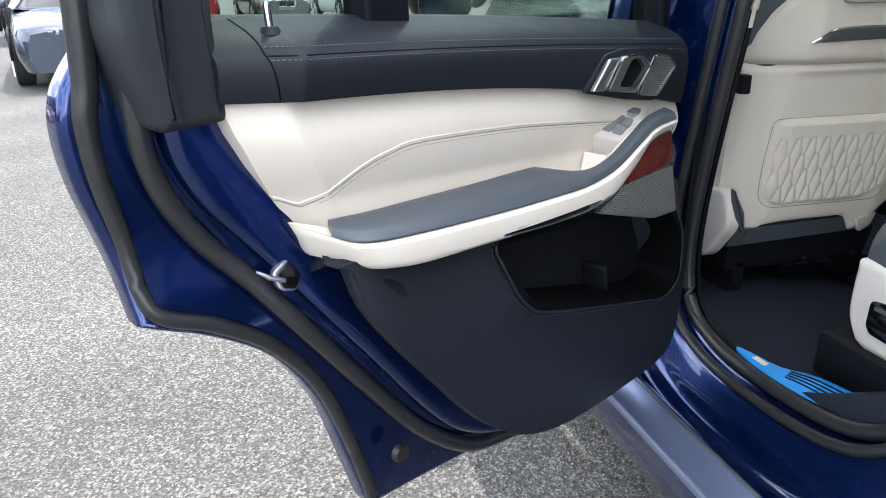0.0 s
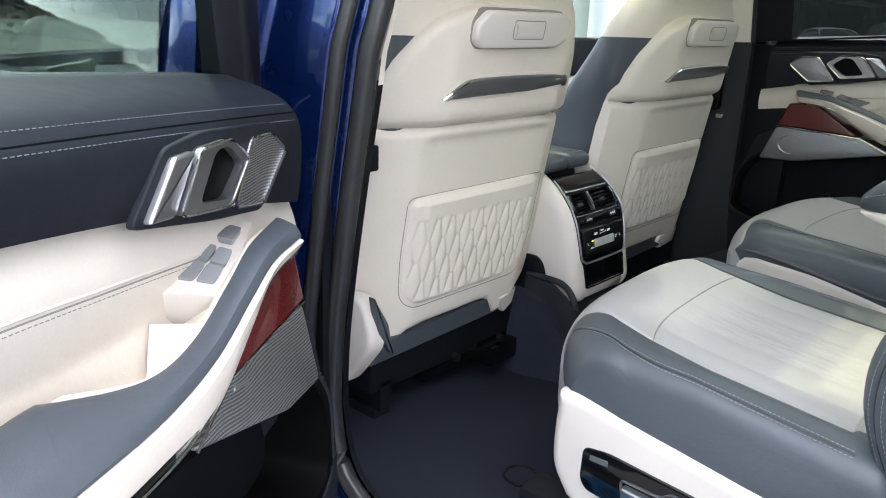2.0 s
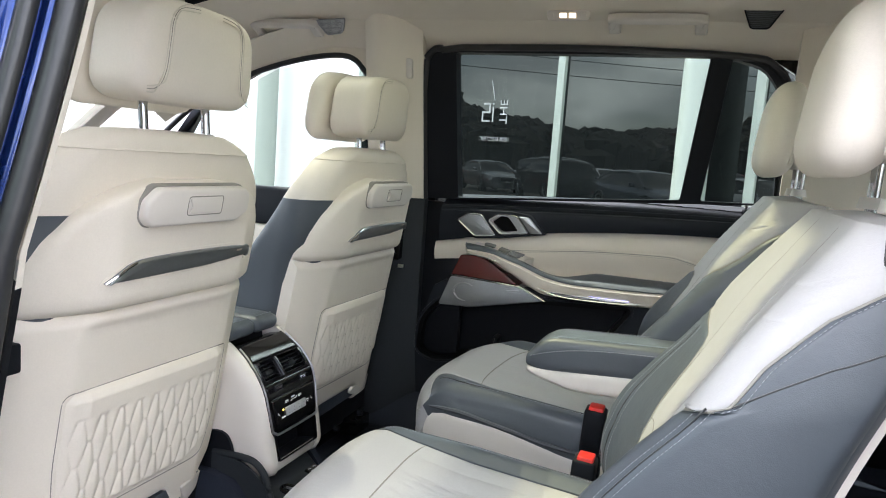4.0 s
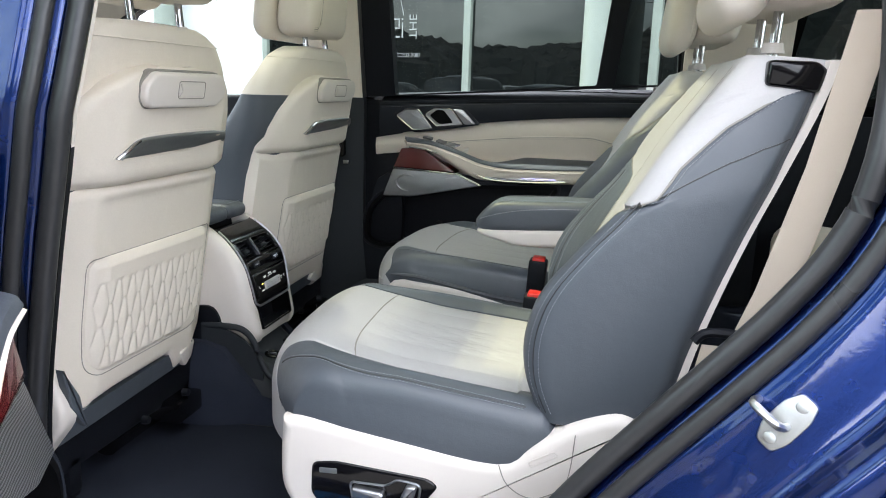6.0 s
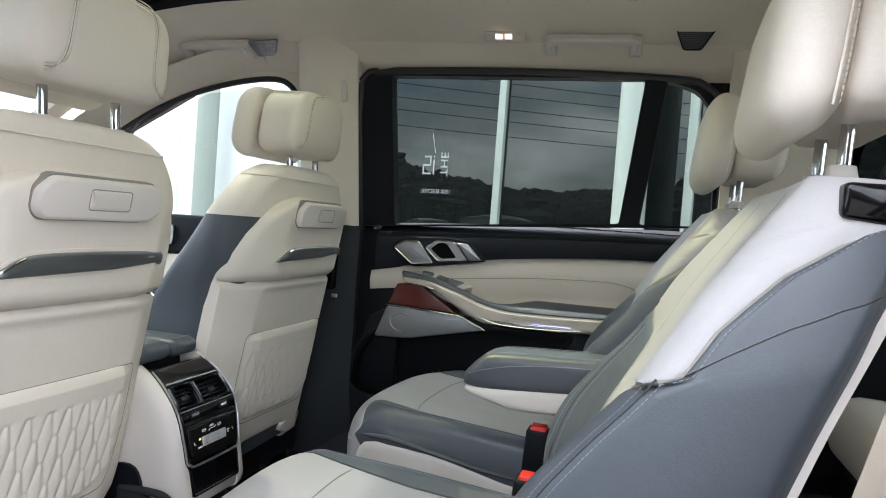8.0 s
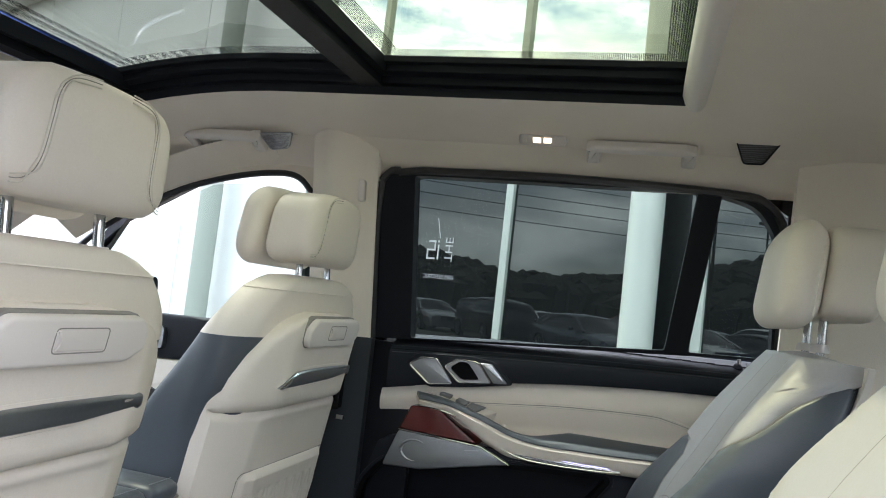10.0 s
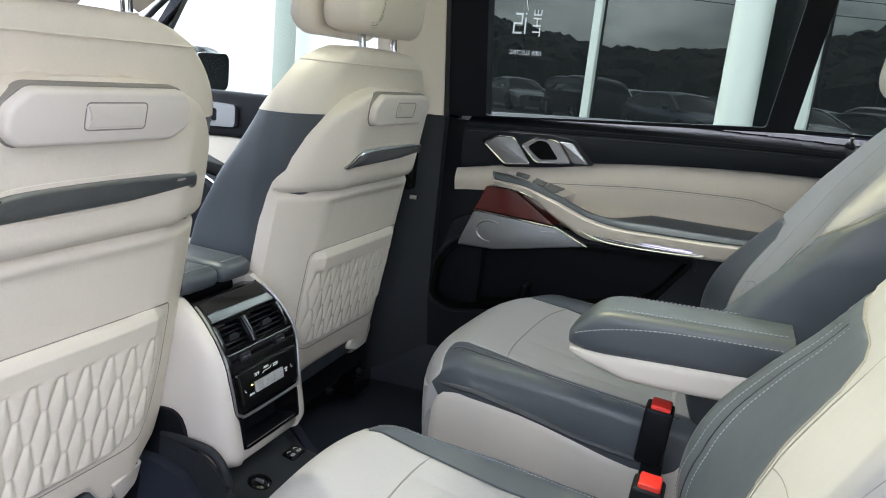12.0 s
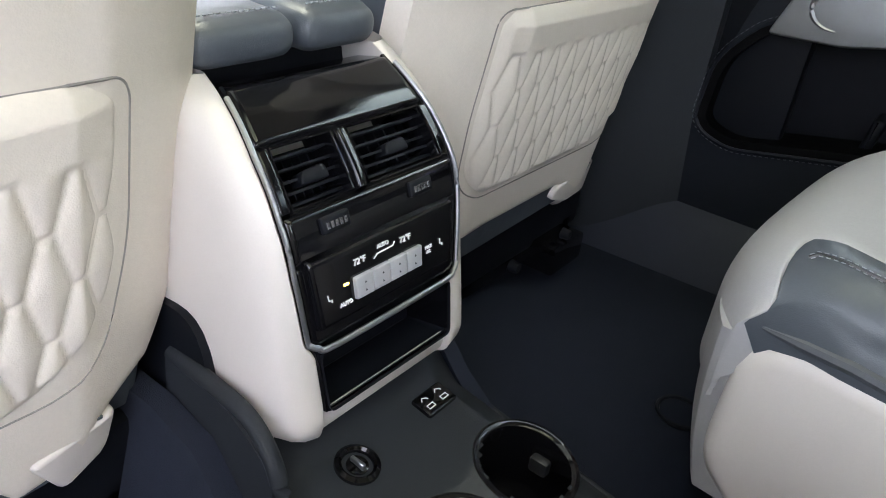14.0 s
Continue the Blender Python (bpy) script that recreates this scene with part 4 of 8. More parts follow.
    # handle: bezel, lever with its loop, tweeter grille
    bez = part("handle_bezel", slab(rounded([(0.300, 1.090), (0.252, 1.141), (0.195, 1.147), (0.065, 1.139), (0.035, 1.112), (0.098, 1.058), (0.19, 1.070)], 0.010, 4), F, -0.004, 0.0030, 0.002), INK, d, "dark leather handle surround")
    part("tweeter", slab(rounded([(0.157, 1.074), (0.114, 1.131), (0.077, 1.130), (0.047, 1.109), (0.100, 1.066)], 0.006, 3), F, 0.0, 0.0065, 0.003), GRILLE if is_open else GRILLE_PLAIN, bez, "perforated metal tweeter grille")
    part("tweeter_rim", tube([F(p.x, p.y, 0.0068) for p in rounded([(0.157, 1.074), (0.114, 1.131), (0.077, 1.130), (0.047, 1.109), (0.100, 1.066)], 0.006, 3)], 0.0018, 6, closed=True), CHROME, bez, "chrome rim")
    lev = part("handle_plate", slab(rounded([(0.287, 1.091), (0.247, 1.134), (0.218, 1.135), (0.253, 1.089)], 0.005, 3), F, 0.002, 0.0105, 0.003), SATIN, bez, "satin metal handle lever")
    lo = rounded([(0.250, 1.089), (0.214, 1.136), (0.165, 1.137), (0.135, 1.116), (0.172, 1.080), (0.20, 1.083)], 0.008, 4)
    li = rounded([(0.222, 1.093), (0.192, 1.131), (0.170, 1.132), (0.147, 1.113), (0.178, 1.087)], 0.008, 4)
    part("handle_loop", slab_hole(lo, [li], F, 0.003, 0.0125), SATIN, lev, "satin metal pull loop")
    part("loop_edge", tube([F(p.x, p.y, 0.0125) for p in lo], 0.0016, 6, closed=True), CHROME, lev)
    # depth shade of the well is painted by the near-black
    part("finger_well", slab(li, F, -0.008, 0.0045, 0.0005, 1), RECESS_SHADE, bez, "finger well with its shade put into the near-black colour")
    # cream middle field, slightly hollow, with a crease at its rear end
    def cream_at(s, v):
        left = (0.842, 0.830, 0.810, 0.785, 0.760, 0.740)
        k = min(4.999, v * 5)
        i = int(k)
        ul = left[i] + (left[i + 1] - left[i]) * (k - i)
        u = ul + (-0.024 - ul) * s
        zt = 1.136 - 0.012 * s - 0.082 * s ** 2.2
        zb = 0.945 - 0.03 * s
        z = zt + (zb - zt) * v
        w = -0.030 + 0.012 * math.sin(min(1, v * 1.6) * math.pi) - 0.022 * max(0, v - 0.25)
        w -= 0.036 * max(0.0, 1 - s / 0.064)
        return F(u, z, w)

    part("cream_panel", sheet(cream_at, [0, 0.02, 0.04, 0.056, 0.062, 0.066, 0.072, 0.085] + span(0.11, 1, 44), span(0, 1, 24), out_dir * -0.03), CREAM, d, "cream leather middle panel")
    def cream_sv(u, z):
        """Where a place on the door lies on the cream field."""
        s_, v = 0.3, 0.4
        for _ in range(12):
            zt = 1.136 - 0.012 * s_ - 0.082 * s_ ** 2.2
            v = (zt - z) / (zt - 0.945 + 0.03 * s_)
            k = max(0.0, min(4.999, v * 5))
            i = int(k)
            left = (0.842, 0.830, 0.810, 0.785, 0.760, 0.740)
            ul = left[i] + (left[i + 1] - left[i]) * (k - i)
            s_ = max(0.0, (ul - u) / (ul + 0.024))
        return Vector((s_, v))

    pl = [cream_sv(p.x, p.y) for p in spline([(0.800, 1.024), (0.782, 1.021), (0.762, 1.012), (0.752, 1.013), (0.722, 1.031), (0.688, 1.049), (0.650, 1.060), (0.599, 1.066), (0.431, 1.059), (0.300, 1.047), (0.179, 1.035)], 6)]
    part("piping", tube([cream_at(p.x, p.y) for p in pl], 0.0014, 6), CREAM, d, "cream leather piping")
    part("piping_shade", tube([cream_at(p.x, p.y + 0.022) - out_dir * 0.0003 for p in pl], 0.0009, 6), SEAM_SHADE, d, "seam beside the piping")
    part("piping_stitches", dashes([cream_at(p.x, p.y + 0.045) + out_dir * 0.0006 for p in pl[20:]], 0.0055, (0.003, 0.0006, 0.0004), up=out_dir), SEAM_SHADE, d)
    # armrest: cream body with a slate pad, bright trim beneath
    rows = [(0.774, 0.992, 0.770, 0.994, 0.942, -0.054, 0.741), (0.762, 0.986, 0.752, 0.990, 0.942, -0.032, 0.735), (0.750, 0.981, 0.738, 0.986, 0.939, -0.008, 0.724), (0.738, 0.977, 0.722, 0.988, 0.934, 0.016, 0.708), (0.715, 0.975, 0.690, 0.988, 0.933, 0.032, 0.690),
            (0.650, 0.972, 0.610, 0.988, 0.928, 0.039, 0.640), (0.560, 0.968, 0.520, 0.988, 0.925, 0.040, 0.556), (0.480, 0.965, 0.430, 0.989, 0.922, 0.040, 0.478), (0.430, 0.964, 0.382, 0.989, 0.921, 0.040, 0.428), (0.415, 0.964, 0.368, 0.986, 0.921, 0.040, 0.413), (0.326, 0.964, 0.300, 0.970, 0.922, 0.040, 0.324),
            (0.252, 0.977, 0.248, 0.978, 0.926, 0.040, 0.250), (0.192, 1.004, 0.188, 1.006, 0.962, 0.040, 0.190), (0.145, 1.024, 0.138, 1.027, 1.000, 0.040, 0.143), (0.085, 1.030, 0.070, 1.036, 1.012, 0.040, 0.083)]
    back_w = [-0.060, -0.042, -0.032, -0.028, -0.026, -0.026, -0.026, -0.026, -0.026, -0.022, 0.002, 0.010, 0.010, 0.006, 0.0]
    R = spline([(r[0], r[1], r[4], r[5], r[6]) for r in rows], 6)
    B = spline([(r[2], r[3], bw_) for r, bw_ in zip(rows, back_w)], 6)
    upv = Vector((0, 0, 1))
    part("armrest_pad", ribbon([F(b.x, b.y, b.z) for b in B[12:]], [F(a.x, a.y, a[3]) for a in R[12:]], upv * 0.011), GREY, d, "slate leather armrest pad")
    part("pad_stitching", dashes([F(a.x, a.y + 0.0095, a[3] - 0.010) for a in R[18:]], 0.0055, (0.0030, 0.0006, 0.0004)), STITCH, d)
    part("armrest_lip", ribbon([F(a.x, a.y - 0.001, a[3] - 0.004) for a in R], [F(a[4], a.z, a[3] - 0.018) for a in R], out_dir * 0.010), CREAM, d, "cream leather armrest body")
    bm = bmesh.new()
    loops(bm, [[F(b.x, b.y - 0.002, b.z + 0.002), F(a.x, a.y, a[3] - 0.006), F(a[4], a.z + 0.002, a[3] - 0.020), F(b.x - 0.03, a.z - 0.004, -0.085)] for a, b in zip(R, B)])
    part("armrest_core", bm, CREAM, d)
    # bright trim line that sweeps up to the front
    low = spline([(0.506, 0.931), (0.461, 0.9265), (0.372, 0.9235), (0.288, 0.9275), (0.229, 0.951), (0.170, 0.992), (0.125, 1.010), (0.085, 1.014)], 6)
    up_ = spline([(0.504, 0.9345), (0.461, 0.9355), (0.373, 0.937), (0.290, 0.947), (0.232, 0.971), (0.160, 1.012), (0.120, 1.020), (0.085, 1.023)], 6)
    cut = 16 if is_open else 0
    part("trim_strip", ribbon([F(p.x, p.y, 0.026) for p in up_[cut:]], [F(p.x, p.y, 0.026) for p in low[cut:]], out_dir * 0.010), CHROME, d, "polished bright-edged metal trim strip")
    if is_open:
        part("gloss_strip", ribbon([F(p.x, p.y, 0.026) for p in up_[:cut + 1]], [F(p.x, p.y, 0.026) for p in low[:cut + 1]], out_dir * 0.010), GLOSS_BLACK, d, "dark glossy trim strip")
    part("trim_edge", tube([F(p.x, p.y, 0.034) for p in low], 0.0020, 6), CHROME, d, "chrome edge")
    part("light_line", tube([F(p.x, p.y + 0.001, 0.0365) for p in up_[4:]], 0.0011, 6), AMBIENT if not is_open else CHROME, d, "thin light line in the trim")
    # switch panel and pull cup behind the pad
    back = spline([(0.238, 1.016, -0.034), (0.190, 1.031, -0.034), (0.145, 1.041, -0.032), (0.100, 1.044, -0.026)], 5)
    front = spline([(0.196, 1.002, 0.004), (0.168, 1.016, 0.004), (0.136, 1.033, 0.002), (0.095, 1.041, -0.010)], 5)

    def SWF(a, b, c):
        """On the switch panel: a along it 0..1, b across it 0..1, c out of it."""
        k = min(len(back) - 2, int(a * (len(back) - 1)))
        t = a * (len(back) - 1) - k
        p, q = back[k].lerp(back[k + 1], t), front[k].lerp(front[k + 1], t)
        r = p.lerp(q, b)
        p0, p1, q0 = F(*p), F(*q), F(*back[k + 1])
        n = (p1 - p0).cross(q0 - p0).normalized()
        n = n if n.z > 0 else -n
        return F(*r) + n * c

    bm = bmesh.new()
    ring = [Vector((a, 0)) for a in span(0, 1, 10)] + [Vector((a, 1)) for a in span(1, 0, 10)]
    loops(bm, [[SWF(p.x, p.y, -0.050) for p in ring], [SWF(p.x, p.y, 0.002) for p in ring], [SWF(0.5 + (p.x - 0.5) * 0.97, 0.5 + (p.y - 0.5) * 0.94, 0.0035) for p in ring]])
    sw = part("switch_panel", bm, CREAM_PLASTIC, d, "cream window switch panel")
    for a0, a1, b0, b1 in ((0.16, 0.33, 0.16, 0.49), (0.16, 0.33, 0.52, 0.85), (0.35, 0.52, 0.16, 0.49), (0.35, 0.52, 0.52, 0.85), (0.62, 0.80, 0.28, 0.74)):
        part("window_switch", slab(rounded([(a0, b0), (a1, b0), (a1, b1), (a0, b1)], 0.05, 3), SWF, 0.001, 0.0075, 0.002), SWITCH, sw, "silver window switch")
    cup_back = spline([(0.238, 0.990, -0.036), (0.243, 0.968, -0.036), (0.252, 0.946, -0.036), (0.290, 0.938, -0.038), (0.350, 0.948, -0.038), (0.400, 0.980, -0.036)], 5)
    cup_front = spline([(0.198, 0.980, 0.004), (0.206, 0.960, 0.004), (0.220, 0.942, 0.006), (0.260, 0.934, 0.004), (0.320, 0.944, -0.002), (0.392, 0.980, -0.020)], 5)
    part("pull_cup", ribbon([F(*p) for p in cup_back], [F(*p) for p in cup_front], upv * -0.006), CREAM, d, "cream lined pull cup")
    part("cup_lip", tube([F(b.x, b.y + 0.001, b.z) for b in B[54:82]], [0.002] + [0.0055] * 27, 8), CREAM, d, "cream inner lip beside the pad")
    # red wedge and speaker
    part("wood_wedge", slab(rounded([(0.112, 1.013), (0.060, 1.008), (0.040, 0.948), (0.197, 0.938)], 0.004, 3), F, -0.04, 0.020, 0.004), RED_WOOD, d, "dark red lacquered wood wedge")
    grille = part("speaker_grille", slab(rounded([(0.040, 0.944), (0.010, 0.853), (0.088, 0.856), (0.262, 0.903), (0.199, 0.934)], 0.008, 3), F, -0.04, 0.017, 0.004), GRILLE if is_open else GRILLE_PLAIN, d, "perforated metal speaker grille")
    part("grille_rim", tube([F(p.x, p.y, 0.0185) for p in ([Vector((0.262, 0.903)), Vector((0.199, 0.9355)), Vector((0.040, 0.946))])], 0.0015, 6), CHROME, grille, "thin chrome line")
    if not is_open:
        part("cone_ring", tube([F(0.075 + 0.026 * math.cos(a), 0.900 + 0.026 * math.sin(a), 0.0165) for a in span(0.9, 4.8, 20)], [0.0015 + 0.0025 * math.sin(k / 20 * math.pi) for k in range(21)], 6, wide=1.0), SATIN, grille, "bright arc of the speaker cone")
    part("badge_bar", slab(rounded([(0.196, 0.926), (0.170, 0.921), (0.171, 0.917), (0.197, 0.922)], 0.001, 2), F, 0.016, 0.0185, 0.0005, 1), SATIN, grille)
    # lower panel with the map pocket
    lowp = [(0.736, 0.946), (0.728, 0.935), (0.704, 0.876), (0.653, 0.806), (0.573, 0.713), (0.524, 0.656), (0.462, 0.602), (0.385, 0.557), (0.268, 0.533), (0.090, 0.532), (-0.035, 0.546), (-0.070, 0.603), (-0.075, 0.713), (-0.030, 0.84), (0.02, 0.925), (0.26, 0.930), (0.52, 0.945)]
    lowc = spline(lowp, 3, True)
    pocket = rounded([(0.480, 0.905), (0.25, 0.893), (0.015, 0.862), (-0.036, 0.80), (-0.042, 0.706), (0.005, 0.688), (0.305, 0.762), (0.385, 0.785), (0.418, 0.812)], [0.01, 0.02, 0.03, 0.03, 0.02, 0.03, 0.05, 0.03, 0.03], 5)
    part("lower_panel", slab_hole(lowc, [pocket], F, -0.03, 0.0), INK, d, "ink-dark lower door panel")
    bm = bmesh.new()
    loops(bm, [[F(p.x, p.y, w) for p in inset(lowc, d_)] for d_, w in ((0.004, -0.001), (0.000, -0.006), (-0.002, -0.014), (0.000, -0.024), (0.008, -0.040), (0.022, -0.062), (0.036, -0.095))], False, False)
    part("lower_panel_edge", bm, INK, d, "rounded panel edge")
    # lining blackened to paint the shade inside the pocket
    part("pocket_lining", slab_hole(inset(pocket, -0.012), [inset(pocket, 0.002)], F, -0.085, 0.004), RECESS_SHADE, d, "map pocket lining with its shade put into the near-black colour")
    part("pocket_back", slab(pocket, F, -0.092, -0.080, 0.002, 1), DARK_PLASTIC, d, "black pocket floor")
    part("pocket_rib", slab(rounded([(0.130, 0.70), (0.142, 0.70), (0.150, 0.765), (0.138, 0.770)], 0.005, 3), F, -0.080, -0.035, 0.005), DARK_PLASTIC, d, "bottle divider")
    part("pocket_piping", tube([F(p.x, p.y, 0.004) for p in inset(pocket, -0.012)], 0.0028, 6, closed=True), INK, d, "stitched pocket rim")
    part("pocket_stitching", dashes([F(p.x, p.y, 0.002) for p in inset(pocket, -0.018)], up=out_dir), GREY, d)
    part("hand_notch", slab(rounded([(0.690, 0.915), (0.674, 0.912), (0.654, 0.897), (0.644, 0.878), (0.664, 0.890)], 0.006, 3), F, -0.012, 0.0015, 0.001, 1), DARK_PLASTIC, d, "moulded recess")
    # latch on the closing face
    lat = part("latch_plate", slab(rounded([(0.786, 0.928), (0.762, 0.944), (0.738, 0.925), (0.752, 0.896), (0.775, 0.902)], 0.008, 4), F, -0.09, -0.082, 0.002), SATIN, d, "steel door latch")
    part("latch_slot", slab(rounded([(0.781, 0.925), (0.762, 0.939), (0.743, 0.924), (0.754, 0.900), (0.771, 0.905)], 0.004, 3), F, -0.084, -0.0805, 0.001, 1), GLOSS_BLACK, lat)
    part("latch_hook", tube([F(0.806, 0.936, -0.082), F(0.792, 0.926, -0.078), F(0.772, 0.917, -0.077)], [0.002, 0.0035, 0.0035], 8), SATIN, lat)
    part("jamb_bolt", tube([F(0.565, 0.555, -0.120), F(0.565, 0.555, -0.110)], [0.016, 0.013], 14), RUBBER, d, "black rubber plug")
    return d


rear_door("door_1", FL, "wide-open rear door, blue outside, cream and slate leather trim inside", True)
rear_door("door_2", FR, "closed rear door with cream leather, dark red wood and speaker trim", False)

# far side: window frames, panes and pillars
far = thing("wall_right", (0.74, -0.5, 0.5), "far inner side of the car with black window frames and cream pillars", "car side", kind="structure")


def FX(y, z, c):
    return Vector((0.775 - lean(z) - c, y, z))


win = spline([(0.010, 1.207), (0.012, 1.40), (0.012, 1.56)], 3)[:-1] + rounded([(0.012, 1.60), (-0.02, 1.634), (-0.05, 1.634)], 0.01, 2) + spline([(-0.10, 1.637), (-0.45, 1.641), (-0.82, 1.630), (-0.905, 1.610), (-0.945, 1.55), (-0.955, 1.42), (-0.96, 1.27)], 4)
g1 = rounded([(-0.094, 1.217), (-0.083, 1.624), (-0.756, 1.629), (-0.716, 1.264)], 0.008, 3)
g2 = rounded([(-0.768, 1.266), (-0.808, 1.624), (-0.885, 1.604), (-0.93, 1.54), (-0.945, 1.272)], [0.006, 0.006, 0.03, 0.03, 0.006], 3)
part("window_frame", slab_hole(win, [g1, g2], FX, -0.03, 0.014), DARK_PLASTIC, far, "black window frame")
part("window_seal", tube([FX(p.x, p.y, 0.012) for p in win], 0.010, 8), RUBBER, far, "black rubber window seal")
part("window_pane", slab(g1, FX, -0.022, -0.018, 0.0005, 1), SIDE_GLASS, far, "clear side window")
part("quarter_pane", slab(g2, FX, -0.022, -0.018, 0.0005, 1), SIDE_GLASS, far, "clear quarter window")
part("outer_side", sheet(lambda u, v: Vector((0.90 + 0.08 * math.sin((v - 0.35) / 0.9 * math.pi), u, v)), span(-2.05, 1.1, 20), span(0.38, 1.130, 12), (-0.03, 0, 0)), BLUE, far, "blue outer doors")
part("outer_frame", slab_hole([(-2.05, 1.14), (1.10, 1.14), (1.06, 1.24), (0.85, 1.47), (0.55, 1.64), (0.2, 1.69), (-1.0, 1.70), (-1.9, 1.68)],
                              [[(0.17, 1.185), (1.03, 1.18), (0.83, 1.45), (0.53, 1.60), (0.26, 1.645), (0.17, 1.645)], [(0.0, 1.17), (-0.98, 1.215), (-0.96, 1.60), (-0.87, 1.655), (0.0, 1.655)], [(-1.25, 1.25), (-1.85, 1.25), (-1.8, 1.58), (-1.30, 1.60)]],
                              lambda a, b, c: Vector((0.835 - lean(b) + c, a, b)), 0.0, 0.02), GLOSS_BLACK, far, "black outer window surround")
part("rear_side_pane", slab([(-1.25, 1.25), (-1.85, 1.25), (-1.8, 1.58), (-1.30, 1.60)], lambda a, b, c: Vector((0.830 - lean(b) + c, a, b)), 0, 0.004, 0.0005, 1), DARK_GLASS, far, "tinted side window")
part("centre_pillar_upper", sheet(lambda u, v: Vector((0.748 - lean(v) - 0.05 * math.sin(min(1, u * 1.3) * math.pi * 0.5) + 0.05 * max(0, u - 0.75) * 4 * 0.5, 0.012 + 0.165 * u, v)), span(0, 1, 10), span(1.205, 1.72, 12), (0.03, 0, 0)), HEADLINER, far, "cream cloth pillar trim")
part("door_gap_seal", box((0.772, -0.12, 0.50), (0.800, 0.03, 1.20), 0.004), DARK_PLASTIC, far, "black seal between door and pillar")
part("centre_pillar_lower", sheet(lambda u, v: Vector((0.745 - 0.055 * math.sin(min(1, u * 1.1) * math.pi * 0.6), 0.005 + 0.25 * u - 0.10 * max(0, 0.75 - v), v)), span(0, 1, 10), span(0.50, 1.204, 14), (0.03, 0, 0)), TUNNEL_PLASTIC, far, "black lower pillar trim")
vent = part("pillar_vent", slab(rounded([(0.05, 1.02), (0.125, 1.02), (0.115, 1.17), (0.05, 1.17)], 0.012, 3), lambda a, b, c: Vector((0.695 - c, a, b)), -0.01, 0.012, 0.003), GLOSS_BLACK, far, "black pillar air vent")
for k in range(7):
    part("slat", box((0.676, 0.060 + 0.0, 1.038 + k * 0.018), (0.686, 0.112, 1.042 + k * 0.018), 0.001, 1), DARK_PLASTIC, vent)
part("vent_wheel", box((0.674, 0.03, 1.000), (0.684, 0.05, 1.012), 0.002), CHROME, vent, "small chrome wheel")
part("belt_anchor", slab(rounded([(0.035, 1.545), (0.058, 1.545), (0.058, 1.60), (0.035, 1.60)], 0.008, 3), lambda a, b, c: Vector((0.700 - lean(b) - c + 0.03, a, b)), -0.02, 0.006, 0.003), CREAM_PLASTIC, far, "cream belt height adjuster")
part("rear_pillar", sheet(lambda u, v: Vector((0.735 - lean(v) - 0.02 * math.sin(u * math.pi), -0.955 - 0.28 * u, v)), span(0, 1, 8), span(1.20, 1.72, 12), (0.03, 0, 0)), HEADLINER, far, "cream rear pillar trim")
part("rear_lining", sheet(lambda u, v: Vector((0.742 - 0.03 * math.sin(u * math.pi), -0.93 - 0.28 * u, v)), span(0, 1, 8), span(0.50, 1.20, 10), (0.03, 0, 0)), TUNNEL_PLASTIC, far, "dark lining behind the rear door")
part("roof_rail", sheet(lambda u, v: Vector((0.705 - 0.085 * v ** 1.2, u, 1.628 + (ceil_z(0.62, u) - 0.0015 - 1.628) * v)), span(-2.0, 0.35, 16), span(0, 1, 6), (0.02, 0, 0.01)), HEADLINER, far, "cream cloth roof edge")
part("roof_rail_front", sheet(lambda u, v: Vector((0.70 - 0.10 * v, 0.30 + u * 0.62, 1.640 - 0.10 * u - 0.16 * u * u + 0.055 * v)), span(0, 1, 10), span(0, 1, 5), (0.02, 0, 0.01)), HEADLINER, far, "cream cloth roof edge over the front door")
part("front_window_seal", tube([Vector((0.78 - lean(p.y), p.x, p.y)) for p in spline([(0.19, 1.20), (0.19, 1.50), (0.215, 1.575), (0.28, 1.610), (0.45, 1.59), (0.65, 1.53), (0.85, 1.43), (1.05, 1.28)], 5)], 0.009, 8), RUBBER, far, "black rubber window seal")
HEADER = spline([(0.19, 1.50), (0.215, 1.575), (0.28, 1.610), (0.45, 1.59), (0.65, 1.53), (0.85, 1.43)], 5)
part("window_header", ribbon([Vector((0.776 - lean(p.y), p.x, p.y + 0.004)) for p in HEADER], [Vector((0.702, p.x, max(p.y + 0.006, 1.642 - 0.10 * k - 0.16 * k * k))) for p in HEADER for k in (max(0.0, (p.x - 0.30) / 0.62),)], (0.006, 0, 0.004)), HEADLINER, far, "cream cloth above the front window")
part("front_pane", slab([(0.19, 1.20), (1.0, 1.19), (0.85, 1.42), (0.52, 1.57), (0.26, 1.60), (0.19, 1.55)], lambda a, b, c: Vector((0.81 - lean(b) + c, a, b)), 0, 0.004, 0.0005, 1), SIDE_GLASS, far, "clear front side window")

part("inner_sill", sheet(lambda u, v: Vector((0.752 - 0.075 * v ** 0.7, u, 0.62 - 0.13 * v)), span(-1.0, 1.1, 12), span(0, 1, 8), (0.02, 0, -0.02)), DEEP_TRIM, far, "dark blue-black inner sill trim")
fd = thing("door_3", (0.74, 0.6, 0.5), "closed front passenger door with dark belt and cream leather", "car door", kind="structure")
FF = lambda a, b, c: Vector((0.745 - c, a, b))
part("belt_panel", slab(rounded([(0.21, 1.09), (1.05, 1.06), (1.05, 1.19), (0.21, 1.205)], 0.02, 4), FF, -0.03, 0.015, 0.012), INK, fd, "dark leather belt panel")
part("cream_panel", slab(rounded([(0.21, 0.95), (1.05, 0.92), (1.05, 1.06), (0.21, 1.09)], 0.01, 4), FF, -0.03, 0.004, 0.008), CREAM, fd, "cream leather panel")
